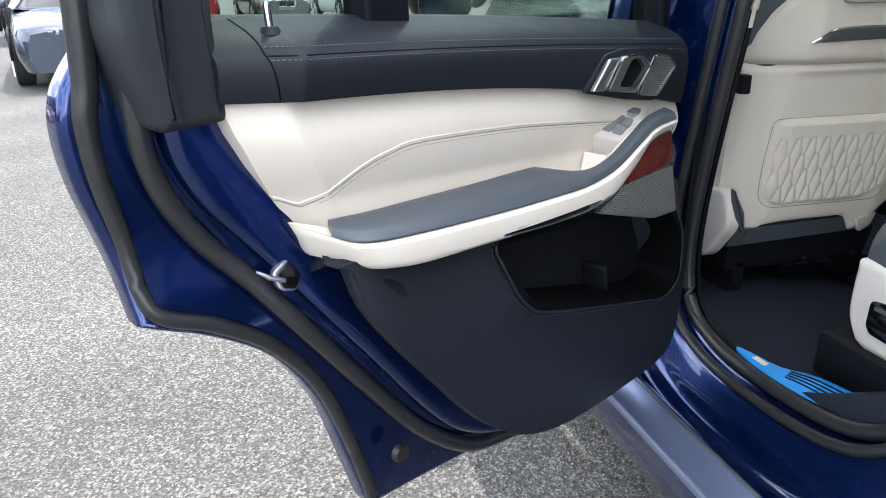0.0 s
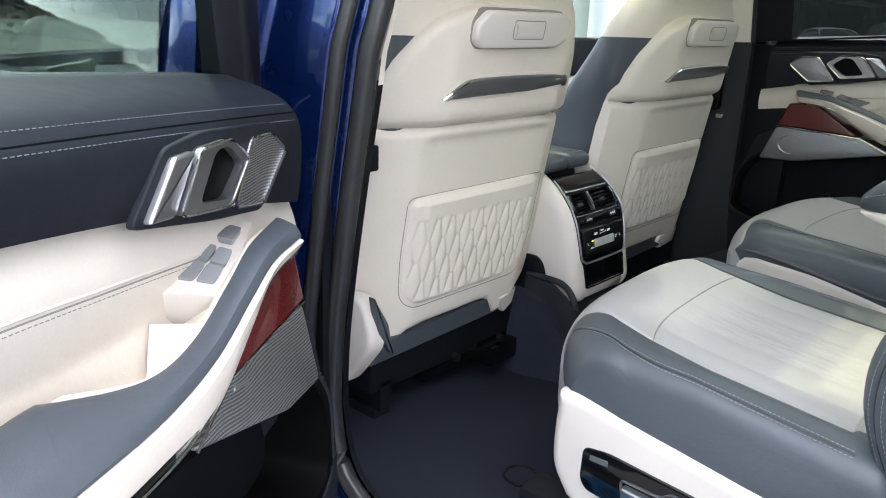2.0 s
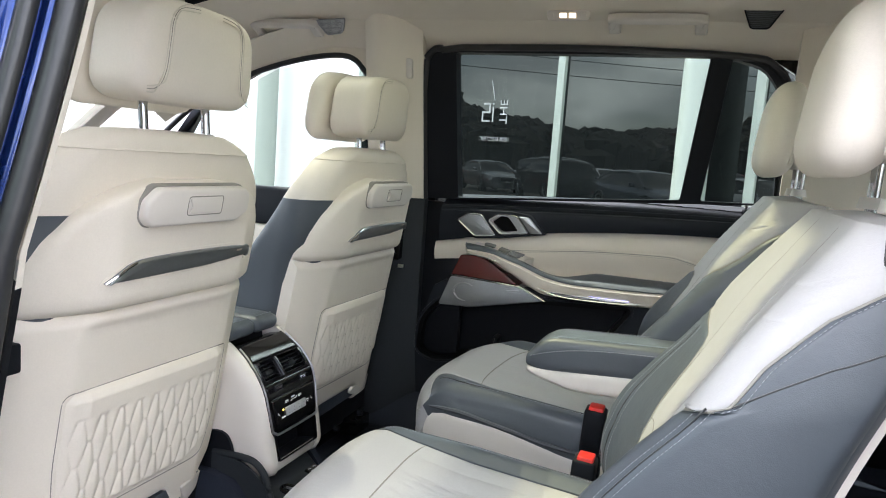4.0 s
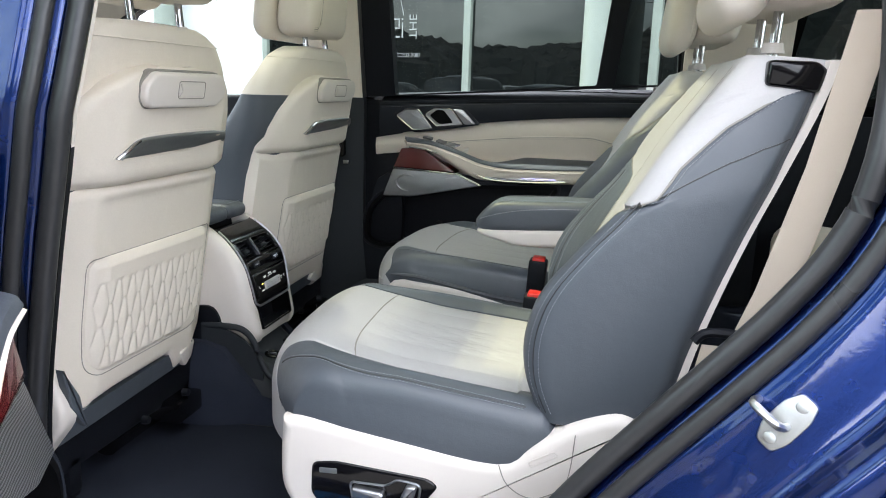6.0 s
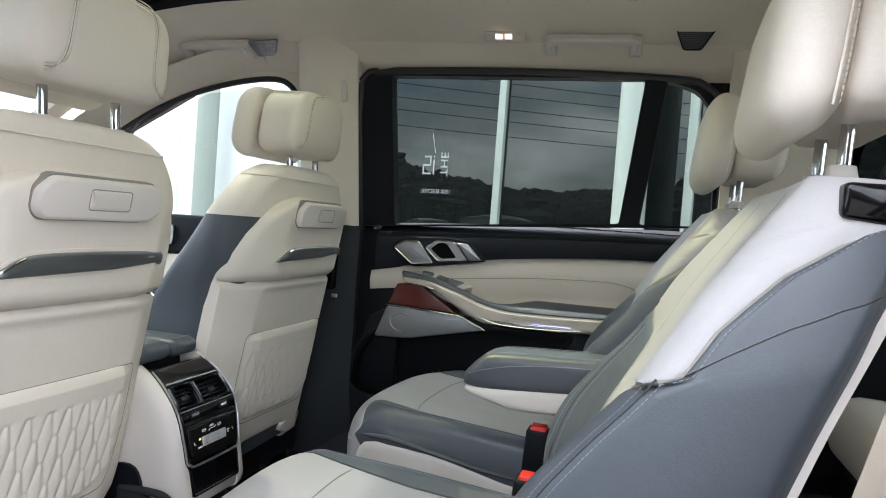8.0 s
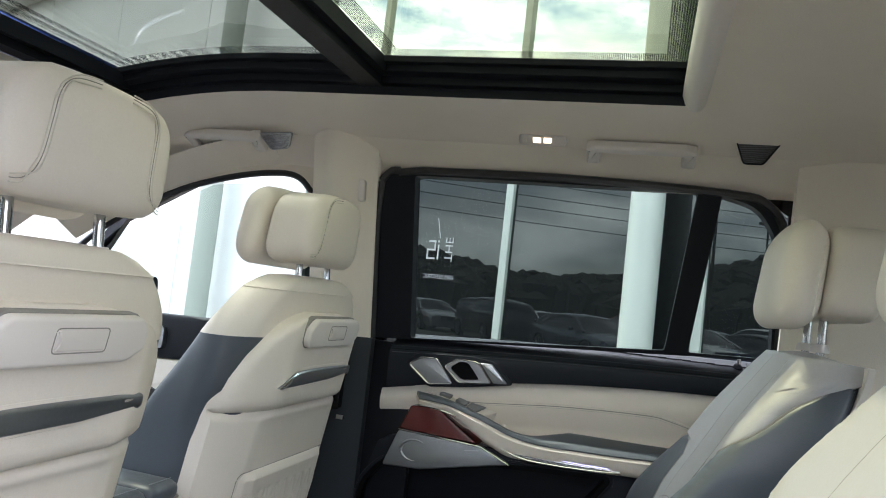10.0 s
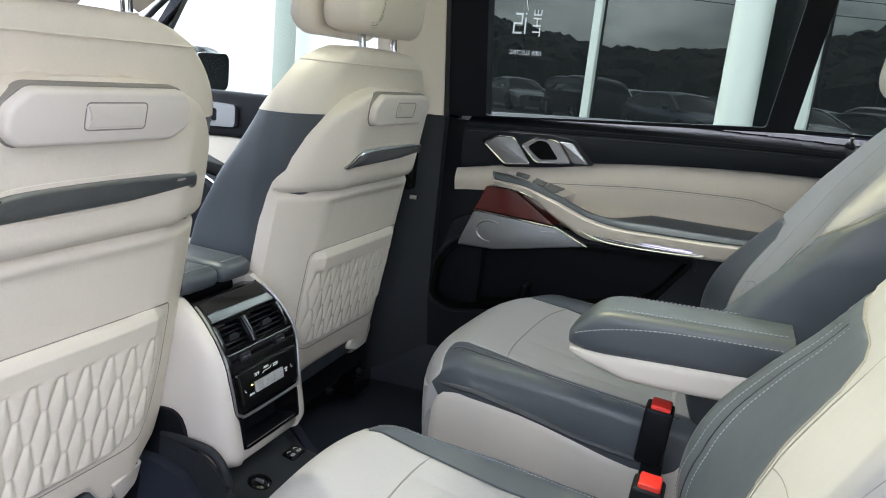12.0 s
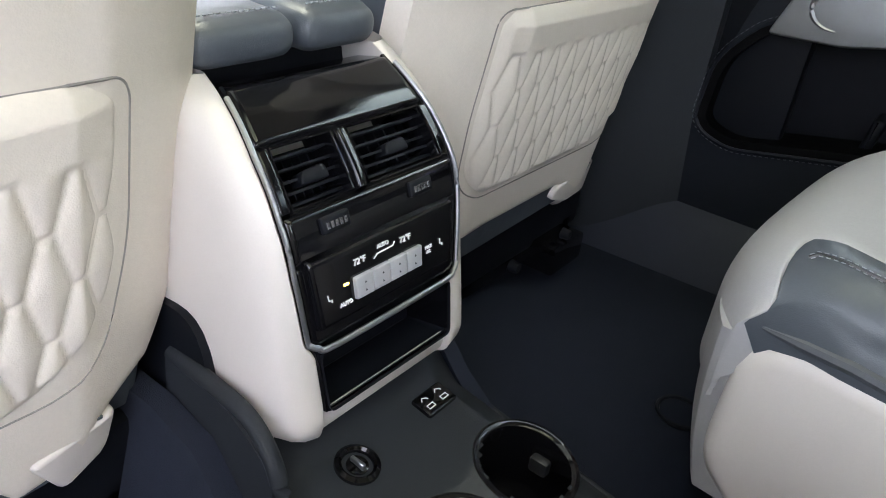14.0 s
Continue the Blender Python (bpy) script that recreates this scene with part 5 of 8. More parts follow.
part("armrest", slab(rounded([(0.22, 0.93), (0.62, 0.91), (0.85, 1.02), (0.80, 1.05), (0.55, 0.965), (0.22, 0.97)], 0.02, 4), FF, -0.03, 0.055, 0.02), GREY, fd, "slate armrest")
part("trim_strip", tube([FF(p.x, p.y, 0.05) for p in spline([(0.25, 0.945), (0.55, 0.925), (0.70, 0.975), (0.86, 1.04)], 6)], 0.007, 8), CHROME, fd, "chrome trim strip")
part("lower_panel", slab(rounded([(0.21, 0.52), (1.0, 0.52), (1.05, 0.92), (0.21, 0.95)], 0.03, 4), FF, -0.03, 0.006, 0.01), INK, fd, "dark lower panel")
part("handle", slab_hole(rounded([(0.60, 1.105), (0.70, 1.10), (0.74, 1.13), (0.70, 1.165), (0.60, 1.165)], 0.012, 3), [rounded([(0.66, 1.115), (0.69, 1.115), (0.71, 1.13), (0.69, 1.15), (0.66, 1.15)], 0.008, 3)], FF, 0.01, 0.03), SATIN, fd, "satin metal handle")
mr = part("wing_mirror", pillow((0.93, 0.93, 1.16), (1.13, 1.06, 1.31), (0.06, 0.05, 0.06), 7), GLOSS_BLACK, fd, "black wing mirror outside the glass")
part("mirror_glass", slab(rounded([(0.945, 1.175), (1.115, 1.175), (1.115, 1.295), (0.945, 1.29)], 0.03), lambda a, b, c: Vector((a, 0.932 - c, b)), 0, 0.004, 0.001, 1), CHROME, mr)


# ---- roof fittings ----
def grab_handle(y0, y1):
    xm = 0.605
    z0 = ceil_z(xm, (y0 + y1) / 2) - 0.004
    h = thing("grab_handle", (xm, (y0 + y1) / 2, z0), "cream folding grab handle above the window", "grab handle", "grab handles")
    ya, yb = max(y0, y1), min(y0, y1)
    zt, zl = z0 + 0.020, z0 - 0.028

    def G(a, b, c):
        """On the headliner: a along the car, b up, c into the cabin."""
        x = xm - 1.35 * (b - z0)
        return Vector((x - 0.36 * c, a, ceil_z(x, (ya + yb) / 2) - 0.93 * c))

    part("bar", slab(rounded([(ya, zt - 0.019), (yb, zt - 0.019), (yb, zt - 0.010), (yb + 0.020, zt), (ya - 0.020, zt), (ya, zt - 0.010)], 0.006, 4), G, 0.006, 0.026, 0.007, 4), CREAM_PLASTIC, h)
    for y in (ya - 0.015, yb + 0.015):
        part("mount", slab(rounded([(y - 0.015, zl), (y + 0.015, zl), (y + 0.015, zt - 0.008), (y - 0.015, zt - 0.008)], 0.005, 4), G, -0.004, 0.024, 0.006, 4), CREAM_PLASTIC, h)
    part("hook", tube([(xm - 0.018, y0 - 0.07, z0 + 0.004), (xm - 0.02, y0 - 0.07, z0 - 0.006), (xm - 0.024, y0 - 0.075, z0 - 0.008)], 0.003, 6), DARK_PLASTIC, h, "small coat hook")
    return h


grab_handle(0.53, 0.31)
grab_handle(-0.505, -0.742)


def on_rail(y, z, c):
    """Frame on the sloping roof edge: along y, height z, c into the cabin."""
    return Vector((0.592 - c * 0.8 + (1.70 - z) * 0.55, y, z - 0.006 - c * 0.45))


def roof_speaker(y0, y1, z, m, what):
    s = thing("roof_speaker", on_rail((y0 + y1) / 2, z, 0), f"{what} in the roof lining", "speaker", "roof speakers")
    lp = rounded([(y0, z + 0.020), (y1, z + 0.024), (y1 + 0.012, z - 0.010), (y0 - 0.03, z - 0.016)] if y0 > 0 else [(y0, z + 0.022), (y1, z + 0.022), (y1 + 0.03, z - 0.022), (y0 - 0.02, z - 0.022)], 0.006, 3)
    part("grille", slab(lp, on_rail, -0.008, 0.005, 0.003), m, s)
    part("rim", tube([on_rail(p.x, p.y, 0.005) for p in lp], 0.002, 6, closed=True), SATIN if m is GRILLE else DARK_PLASTIC, s)


roof_speaker(0.315, 0.225, 1.678, GRILLE, "small perforated metal speaker")
roof_speaker(-0.817, -0.906, 1.712, GRILLE_DARK, "dark trapezoid speaker")
lamp = thing("reading_lamp", on_rail(-0.405, 1.713, 0), "lit reading lamp in a cream surround above the window", "lamp")
part("surround", slab(rounded([(-0.352, 1.702), (-0.352, 1.726), (-0.461, 1.726), (-0.461, 1.702)], 0.010, 4), on_rail, -0.006, 0.004, 0.003), CREAM_PLASTIC, lamp)
for y in (-0.394, -0.418):
    part("lens", slab(rounded([(y + 0.009, 1.709), (y + 0.009, 1.720), (y - 0.009, 1.720), (y - 0.009, 1.709)], 0.002, 2), on_rail, 0.002, 0.006, 0.001, 1), LAMP, lamp, "glowing warm lens")
for y in (-0.365, -0.447):
    part("button", slab(rounded([(y + 0.006, 1.708), (y + 0.006, 1.720), (y - 0.006, 1.720), (y - 0.006, 1.708)], 0.004, 2), on_rail, 0.002, 0.0055, 0.001, 1), CREAM_PLASTIC, lamp)
visor = thing("sun_visor", (0.38, 0.62, 1.60), "cream folded sun visor at the windscreen", "sun visor")
part("flap", sheet(lambda u, v: Vector((0.16 + 0.33 * u, 0.60 + 0.13 * v, ceil_z(0.36, 0.60 + 0.13 * v) - 0.030 - 0.012 * math.sin(v * math.pi))), span(0, 1, 8), span(0, 1, 8), (0, 0, 0.018)), HEADLINER, visor)
mic = thing("roof_microphone", (0.50, 0.58, 1.67), "small cream slotted microphone cover in the headliner", "cover")
part("cover", box((0.485, 0.57, ceil_z(0.5, 0.58) - 0.008), (0.525, 0.60, ceil_z(0.5, 0.58) + 0.004), 0.004), CREAM_PLASTIC, mic)


# ---- front seats ----
def front_seat(cx, o, label, hz=0.0):
    s = thing("front_seat", (cx, 0.25, 0.49), label, "car seat", "front seats")

    def y_back(z):
        return -0.17 * (z - 1.12)

    def SB(x, z, c=0.0):
        """On the back's rear face: x from the middle, z, c out of it to the rear; the flanks turn forward."""
        a = max(0.0, abs(x) - 0.150)
        wrap = 0.38 * a + 4.2 * max(0.0, a - 0.055) ** 2
        return Vector((cx + x, y_back(z) + wrap - c, z - 0.17 * c))

    def half(z):
        """Half width of the back at a height."""
        pts = [(0.62, 0.185), (0.66, 0.205), (0.70, 0.240), (0.76, 0.257), (0.90, 0.264), (1.06, 0.264), (1.10, 0.266), (1.14, 0.258), (1.18, 0.238), (1.215, 0.205), (1.24, 0.165), (1.255, 0.12), (1.264, 0.06)]
        for (z0, h0), (z1, h1) in zip(pts, pts[1:]):
            if z <= z1:
                return h0 + (h1 - h0) * max(0, (z - z0)) / (z1 - z0)
        return 0.05

    # lower back shell: raised wings round a recessed middle, arched lower edge with a tab
    def low_edge(u):
        x = u * 0.235
        pts = [(-0.24, 0.640), (-0.198, 0.648), (-0.178, 0.668), (-0.150, 0.692), (-0.10, 0.697), (0.085, 0.699), (0.108, 0.676), (0.125, 0.655), (0.170, 0.662), (0.20, 0.690), (0.24, 0.715)]
        for (x0_, h0), (x1_, h1) in zip(pts, pts[1:]):
            if x <= x1_:
                return h0 + (h1 - h0) * max(0.0, x - x0_) / (x1_ - x0_) - (0.013 if o > 0 else 0.0)
        return pts[-1][1]

    def low_at(u, v):
        zb = low_edge(u)
        z = zb + (1.092 - zb) * v
        x = u * half(max(z, 0.70)) * (1.0 if u < 0 else 1.0 - 0.20 * max(0.0, min(1.0, (0.845 - z) / 0.15)) ** 1.5)
        k = max(0.0, min(1.0, (0.180 - abs(x)) / 0.030))
        c = -0.008 * k * k * (3 - 2 * k) * max(0.0, min(1.0, (z - 0.925) / 0.01)) * max(0.0, min(1.0, (1.064 - z) / 0.02))
        c -= 0.013 * max(0.0, min(1.0, (z - 1.056) / 0.014)) ** 1.5
        c -= 0.010 * max(0.0, 1 - v / 0.03) ** 2
        return SB(x, z, c)

    part("back_shell", sheet(low_at, span(-1, 1, 72), [0, 0.008, 0.016, 0.03] + span(0.06, 0.88, 34) + span(0.89, 1, 12), (0, 0.03, 0)), CREAM, s, "cream lower back shell")

    def up_at(u, z):
        x = u * half(z)
        c = 0.010 - 0.010 * max(0.0, 1 - (z - 1.076) / 0.016) ** 2 - 0.05 * max(0, (z - 1.225) / 0.04) ** 2 * 0.3 - 0.012 * max(0.0, (abs(u) - 0.93) / 0.07) ** 2
        return SB(x, z, c)

    part("upper_shell", sheet(up_at, span(-1, 1, 44), [1.070, 1.074, 1.08, 1.088] + span(1.10, 1.20, 8) + span(1.21, 1.264, 8), (0, 0.03, 0)), CREAM, s, "cream upper back shell")
    # release plate
    F2 = lambda a, b, c: SB(a, b, c)
    pl = rounded([(-0.125, 1.213), (-0.112, 1.200), (0.095, 1.200), (0.125, 1.216), (0.125, 1.244), (0.108, 1.258), (-0.100, 1.258), (-0.125, 1.238)], 0.008, 4)
    part("plate_gap", slab(inset(pl, -0.0025), F2, 0.0, 0.0112, 0.001, 1), SEAM_SHADE, s)
    bp_ = part("back_plate", slab(pl, F2, 0.0, 0.024, 0.006, 4), CREAM_PLASTIC, s, "cream octagonal plate")
    bt = rounded([(-0.037, 1.216), (0.048, 1.216), (0.048, 1.245), (-0.037, 1.245)], 0.006, 4)
    part("button_gap", tube([F2(p.x, p.y, 0.0238) for p in bt], 0.0009, 6, closed=True), SEAM_SHADE, bp_)
    part("button", slab(inset(bt, 0.002), F2, 0.02, 0.0248, 0.002), CREAM_PLASTIC, bp_)
    part("button_edge", tube(spline([F2(-0.034, 1.219, 0.0255), F2(-0.030, 1.230, 0.027), F2(-0.034, 1.242, 0.0255)], 5), 0.0017, 6), CREAM_PLASTIC, bp_)
    # bright grab strip
    st = spline([(-0.165, 1.120), (-0.150, 1.131), (-0.125, 1.145), (-0.09, 1.151), (0.0, 1.153), (0.12, 1.152)], 4) + rounded([(0.150, 1.153), (0.178, 1.148), (0.180, 1.130), (0.165, 1.1275)], 0.008, 3)[4:] + [Vector((0.05, 1.1255)), Vector((-0.08, 1.1225))]
    part("grab_strip", slab(st, F2, 0.004, 0.017, 0.004), DARK_METAL, s, "dark polished metal strip with chrome edge")
    part("strip_edge", tube([F2(p.x, p.y + 0.0005, 0.0155) for p in st[:10]], 0.0022, 6), CHROME, s, "chrome strip tip")
    part("strip_hollow", slab(inset(st, -0.006), F2, 0.002, 0.0105, 0.001, 1), CREAM, s)
    # quilted pocket
    x0, x1, z0, z1 = -0.186, 0.190, 0.742, 0.953

    def q_in(x, z):
        """Distance inside the rounded pocket outline."""
        cx_, cz_ = (x0 + x1) / 2, (z0 + z1) / 2
        hx, hz = (x1 - x0) / 2 - (0.026 if x > cx_ else 0.008) * max(0, (0.84 - z) / 0.1), (z1 - z0) / 2
        r = (0.085 if x > cx_ else 0.050) if z < cz_ else 0.018
        dx, dz = abs(x - cx_) - hx + r, abs(z - cz_) - hz + r
        return r - math.hypot(max(dx, 0), max(dz, 0)) - min(max(dx, dz), 0) if (dx > 0 or dz > 0) else r - max(dx, dz)

    def quilt(u, v):
        x, z = x0 + (x1 - x0) * u, z0 + (z1 - z0) * v
        d = max(0.0, q_in(x, z))
        c = 0.0115 * min(1, d / 0.014) ** 0.6 - 0.006 - 0.004 * max(0.0, min(1.0, (x - 0.10) / 0.08))
        f = max(0.0, min(1.0, (d - 0.007) / 0.007)) * max(0.0, min(1.0, (0.914 - z) / 0.006))
        c += f * (0.0056 * (1 - math.exp(-hex_depth(x - 0.0345, z - 0.8715) / 0.0060)) - 0.0036)
        return SB(x, z, c)

    part("quilted_pocket", sheet(quilt, span(0, 1, 190), span(0, 1, 120)), CREAM, s, "cream quilted leather map pocket", 70)
    rim = rounded([(x0 + 0.008, z0), (x1 - 0.026, z0), (x1, z0 + 0.10), (x1, z1), (x0, z1), (x0, z0 + 0.10)], [0.050, 0.085, 0.03, 0.018, 0.018, 0.02], 8)
    part("pocket_seam", tube([SB(p.x, p.y, -0.0002) for p in inset(rim, -0.001)], 0.0009, 6, closed=True), SEAM_SHADE, s, "fine seam round the pocket")
    lines = bmesh.new()
    for i in range(-14, 16):
        for j in range(-3, 4):
            qx, qz = 0.0345 + 0.01925 * i, 0.8715 + 0.077 * j + (0.0385 if i % 2 else 0.0)
            for sx in (-1, 1):
                seg = [(qx + sx * (0.01475 - 0.01025 * t), qz + 0.0385 * t) for t in span(0, 1, 8)]
                seg = [SB(x, z, 0.0018 - 0.004 * max(0.0, min(1.0, (x - 0.10) / 0.08))) for x, z in seg if q_in(x, z) > 0.013 and z < 0.911]
                if len(seg) > 3:
                    dashes(seg, 0.0046, (0.0026, 0.0006, 0.0006), (0, -1, 0), lines)
    part("quilt_stitching", lines, CREAM_STITCH, s, "cream diamond stitching")
    # tab and cover below the back
    part("tab", slab(rounded([(0.108, 0.692), (0.178, 0.700), (0.168, 0.668), (0.130, 0.652)] if o < 0 else [(0.060, 0.690), (0.190, 0.698), (0.186, 0.682), (0.150, 0.660), (0.105, 0.655), (0.055, 0.674)], 0.008, 3), F2, -0.03, 0.004, 0.004), CREAM_PLASTIC, s, "cream plastic tab")
    part("under_cover", sheet(lambda u, v: Vector((cx - 0.235 + 0.40 * u, y_back(0.70) + 0.004 + 0.010 * v, 0.700 - 0.042 * v - 0.012 * (1 - u))), span(0, 1, 8), span(0, 1, 6), (0, 0.02, 0.0)), GREY, s, "slate cloth under the back")

    # bolsters: slate flanks, cream roll on top
    def depth(z):
        pts = [(0.60, 0.23), (0.90, 0.25), (1.0, 0.24), (1.1, 0.195), (1.2, 0.135), (1.28, 0.10), (1.34, 0.085)]
        for (a, da), (b, db) in zip(pts, pts[1:]):
            if z <= b:
                return da + (db - da) * max(0, z - a) / (b - a)
        return 0.085

    def hw2(z):
        if z < 1.0:
            return 0.268
        if z < 1.20:
            return 0.268 + 0.017 * math.sin((z - 1.0) / 0.4 * math.pi)
        return 0.285 - 0.105 * ((z - 1.20) / 0.13) ** 2.2

    def ring_at(z, dy=0.0, grow=0.0):
        ya, yb, h = y_back(z) + 0.026 + dy, y_back(z) + depth(z), hw2(z) + grow
        hr_ = min(h - 0.004, half(z) - 0.010) if z < 1.085 else min(h - 0.004, half(z) - 0.010 + (z - 1.085) * 1.2)
        return [Vector((cx + p.x, p.y, z)) for p in rounded([(-h, ya + 0.075), (-hr_, ya + 0.040), (-h * 0.8, ya + 0.006), (h * 0.8, ya + 0.006), (hr_, ya + 0.040), (h, ya + 0.075), (h * 0.96, yb), (-h * 0.96, yb)], 0.03, 4)]

    bm = bmesh.new()
    loops(bm, [ring_at(z) for z in span(0.668, 1.214, 22)])
    part("bolster", bm, GREY, s, "slate leather bolsters")
    bm = bmesh.new()
    zs = span(1.2145, 1.31, 10)
    rings_ = [ring_at(z, 0.0, 0.0015) for z in zs]
    top = ring_at(1.325)
    mid = sum(top, Vector()) / len(top)
    rings_.append([mid + (p - mid) * 0.93 for p in ring_at(1.325)])
    rings_.append([mid + (p - mid) * 0.75 + Vector((0, 0, 0.010)) for p in top])
    rings_.append([mid + (p - mid) * 0.35 + Vector((0, 0, 0.014)) for p in top])
    loops(bm, rings_)
    part("shoulder_roll", bm, CREAM, s, "cream leather top of the backrest")
    part("shoulder_seam", tube([p + Vector((0, -0.001, 0.0)) for p in ring_at(1.306, 0, 0.002)[0:28]], 0.0016, 6), CREAM, s)
    # cushion and base
    part("cushion", pillow((cx - 0.255, 0.14, 0.64), (cx + 0.255, 0.66, 0.83), (0.06, 0.10, 0.06), 8), CREAM, s, "cream seat cushion")
    far_in = 0.0 if o < 0 else 0.10
    part("base_side", slab(rounded([(0.10 + far_in, 0.62), (0.02 + 2 * far_in, 0.72), (0.05 + 2 * far_in, 0.80 - 0.3 * far_in), (0.40, 0.74), (0.62, 0.70), (0.62, 0.60), (0.30, 0.58)], 0.03, 4), lambda a, b, c: Vector((cx + o * (0.262 + c), a, b)), -0.008 if o < 0 else -0.03, 0.024, 0.010), CREAM_PLASTIC, s, "cream side valance")
    if o < 0:
        part("valance_insert", slab(rounded([(-0.278, 0.805), (-0.244, 0.748), (-0.234, 0.690), (-0.266, 0.735)], 0.004, 3), lambda a, b, c: Vector((cx + a, 0.030 - c, b)), -0.01, 0.004, 0.002, 1), GREY, s, "slate insert")
    part("base_side", slab(rounded([(0.10, 0.62), (0.04, 0.70), (0.06, 0.76), (0.40, 0.72), (0.62, 0.70), (0.62, 0.60), (0.30, 0.58)], 0.03, 4), lambda a, b, c: Vector((cx - o * (0.262 + c), a, b)), -0.03, 0.012, 0.010), DARK_PLASTIC, s, "black inner valance")
    part("frame_box", box((cx - 0.22, 0.10, 0.575), (cx + 0.22, 0.60, 0.66), 0.01), DARK_PLASTIC, s, "black seat frame")
    for x in (-0.18, 0.18):
        part("rail", box((cx + x - 0.022, 0.11, 0.50), (cx + x + 0.022, 0.66, 0.535), 0.005), DARK_PLASTIC, s, "black steel seat rail")
        part("bracket", box((cx + x - 0.016, 0.10, 0.53), (cx + x + 0.016, 0.22, 0.60), 0.006), DARK_PLASTIC, s)
    part("motor", tube([(cx - 0.05, 0.14, 0.560), (cx + 0.10, 0.14, 0.560)], 0.030, 12), GLOSS_BLACK, s, "black seat motor")
    part("connector", box((cx + 0.08, 0.06, 0.545), (cx + 0.17, 0.13, 0.590), 0.006), GLOSS_BLACK, s, "glossy black connector box")
    for dx in (-0.02, 0.12):
        part("bolt_head", tube([(cx + dx, 0.075, 0.600), (cx + dx, 0.062, 0.600)], [0.009, 0.007], 10), DARK_PLASTIC, s, "dark bolt head")
    if o < 0:
        part("side_hook", box((cx + o * 0.290 - 0.012, 0.015, 1.015), (cx + o * 0.290 + 0.012, 0.048, 1.055), 0.004), DARK_PLASTIC, s, "black belt guide on the flank")
    # headrest
    for dx in (-0.057, 0.091) if o < 0 else (-0.066, 0.072):
        part("headrest_post", tube([(cx + dx, 0.025, 1.31), (cx + dx, 0.035, 1.41 + hz)], 0.0072, 12), CHROME, s, "chrome headrest post")
        part("post_collar", tube([(cx + dx, 0.025, 1.328), (cx + dx, 0.0255, 1.338)], [0.014, 0.0115], 12), CREAM_PLASTIC, s)

    def head(p):
        t = (p.z - 1.36) / 0.16
        p.x = cx + (p.x - cx) * (1.0 - 0.10 * max(0, t) ** 2) + (0.008 if o < 0 else -0.017)
        p.y += -0.012 * t + 0.10 * (p.x - cx) ** 2
        p.z -= 0.55 * (p.x - cx) ** 2 * max(0, t)
        p.z += hz
        return p

    hr = part("headrest", pillow((cx - 0.140, -0.030, 1.362), (cx + (0.140 if o < 0 else 0.118), 0.078, 1.512), (0.045, 0.018, 0.045), 12, head), CREAM, s, "cream leather headrest")
    part("headrest_front", pillow((cx - 0.156, 0.080, 1.352), (cx + 0.156, 0.140, 1.520), (0.050, 0.030, 0.050), 12, head), CREAM, hr, "cream front cushion")
    for off in (-0.0045, 0.0, 0.0045):
        for sg in (-1, 1):
            if sg > 0 and o > 0:
                continue
            path = spline([(-0.122, 1.377 + off), (-0.110, 1.379 + off), (-0.097 + off, 1.390), (-0.090 + off, 1.412), (-0.089 + off, 1.450), (-0.089 + off, 1.478), (-0.082 + off, 1.494), (-0.066, 1.501 - off), (-0.03, 1.503 - off)], 5)
            ln = [head(Vector((cx - sg * p.x, -0.0300 + 0.010 * max(0.0, abs(p.x) - 0.115) / 0.022, p.y))) for p in path]
            part("headrest_seam", tube(ln, 0.0010 if off else 0.0006, 6), SEAM_SHADE if not off else CREAM_STITCH, hr, "fine seam round the back of the headrest")
    return s


front_seat(-0.352, -1, "cream leather front seat with quilted back, driver's side", 0.018)
front_seat(0.398, 1, "cream leather front seat with quilted back, passenger side")


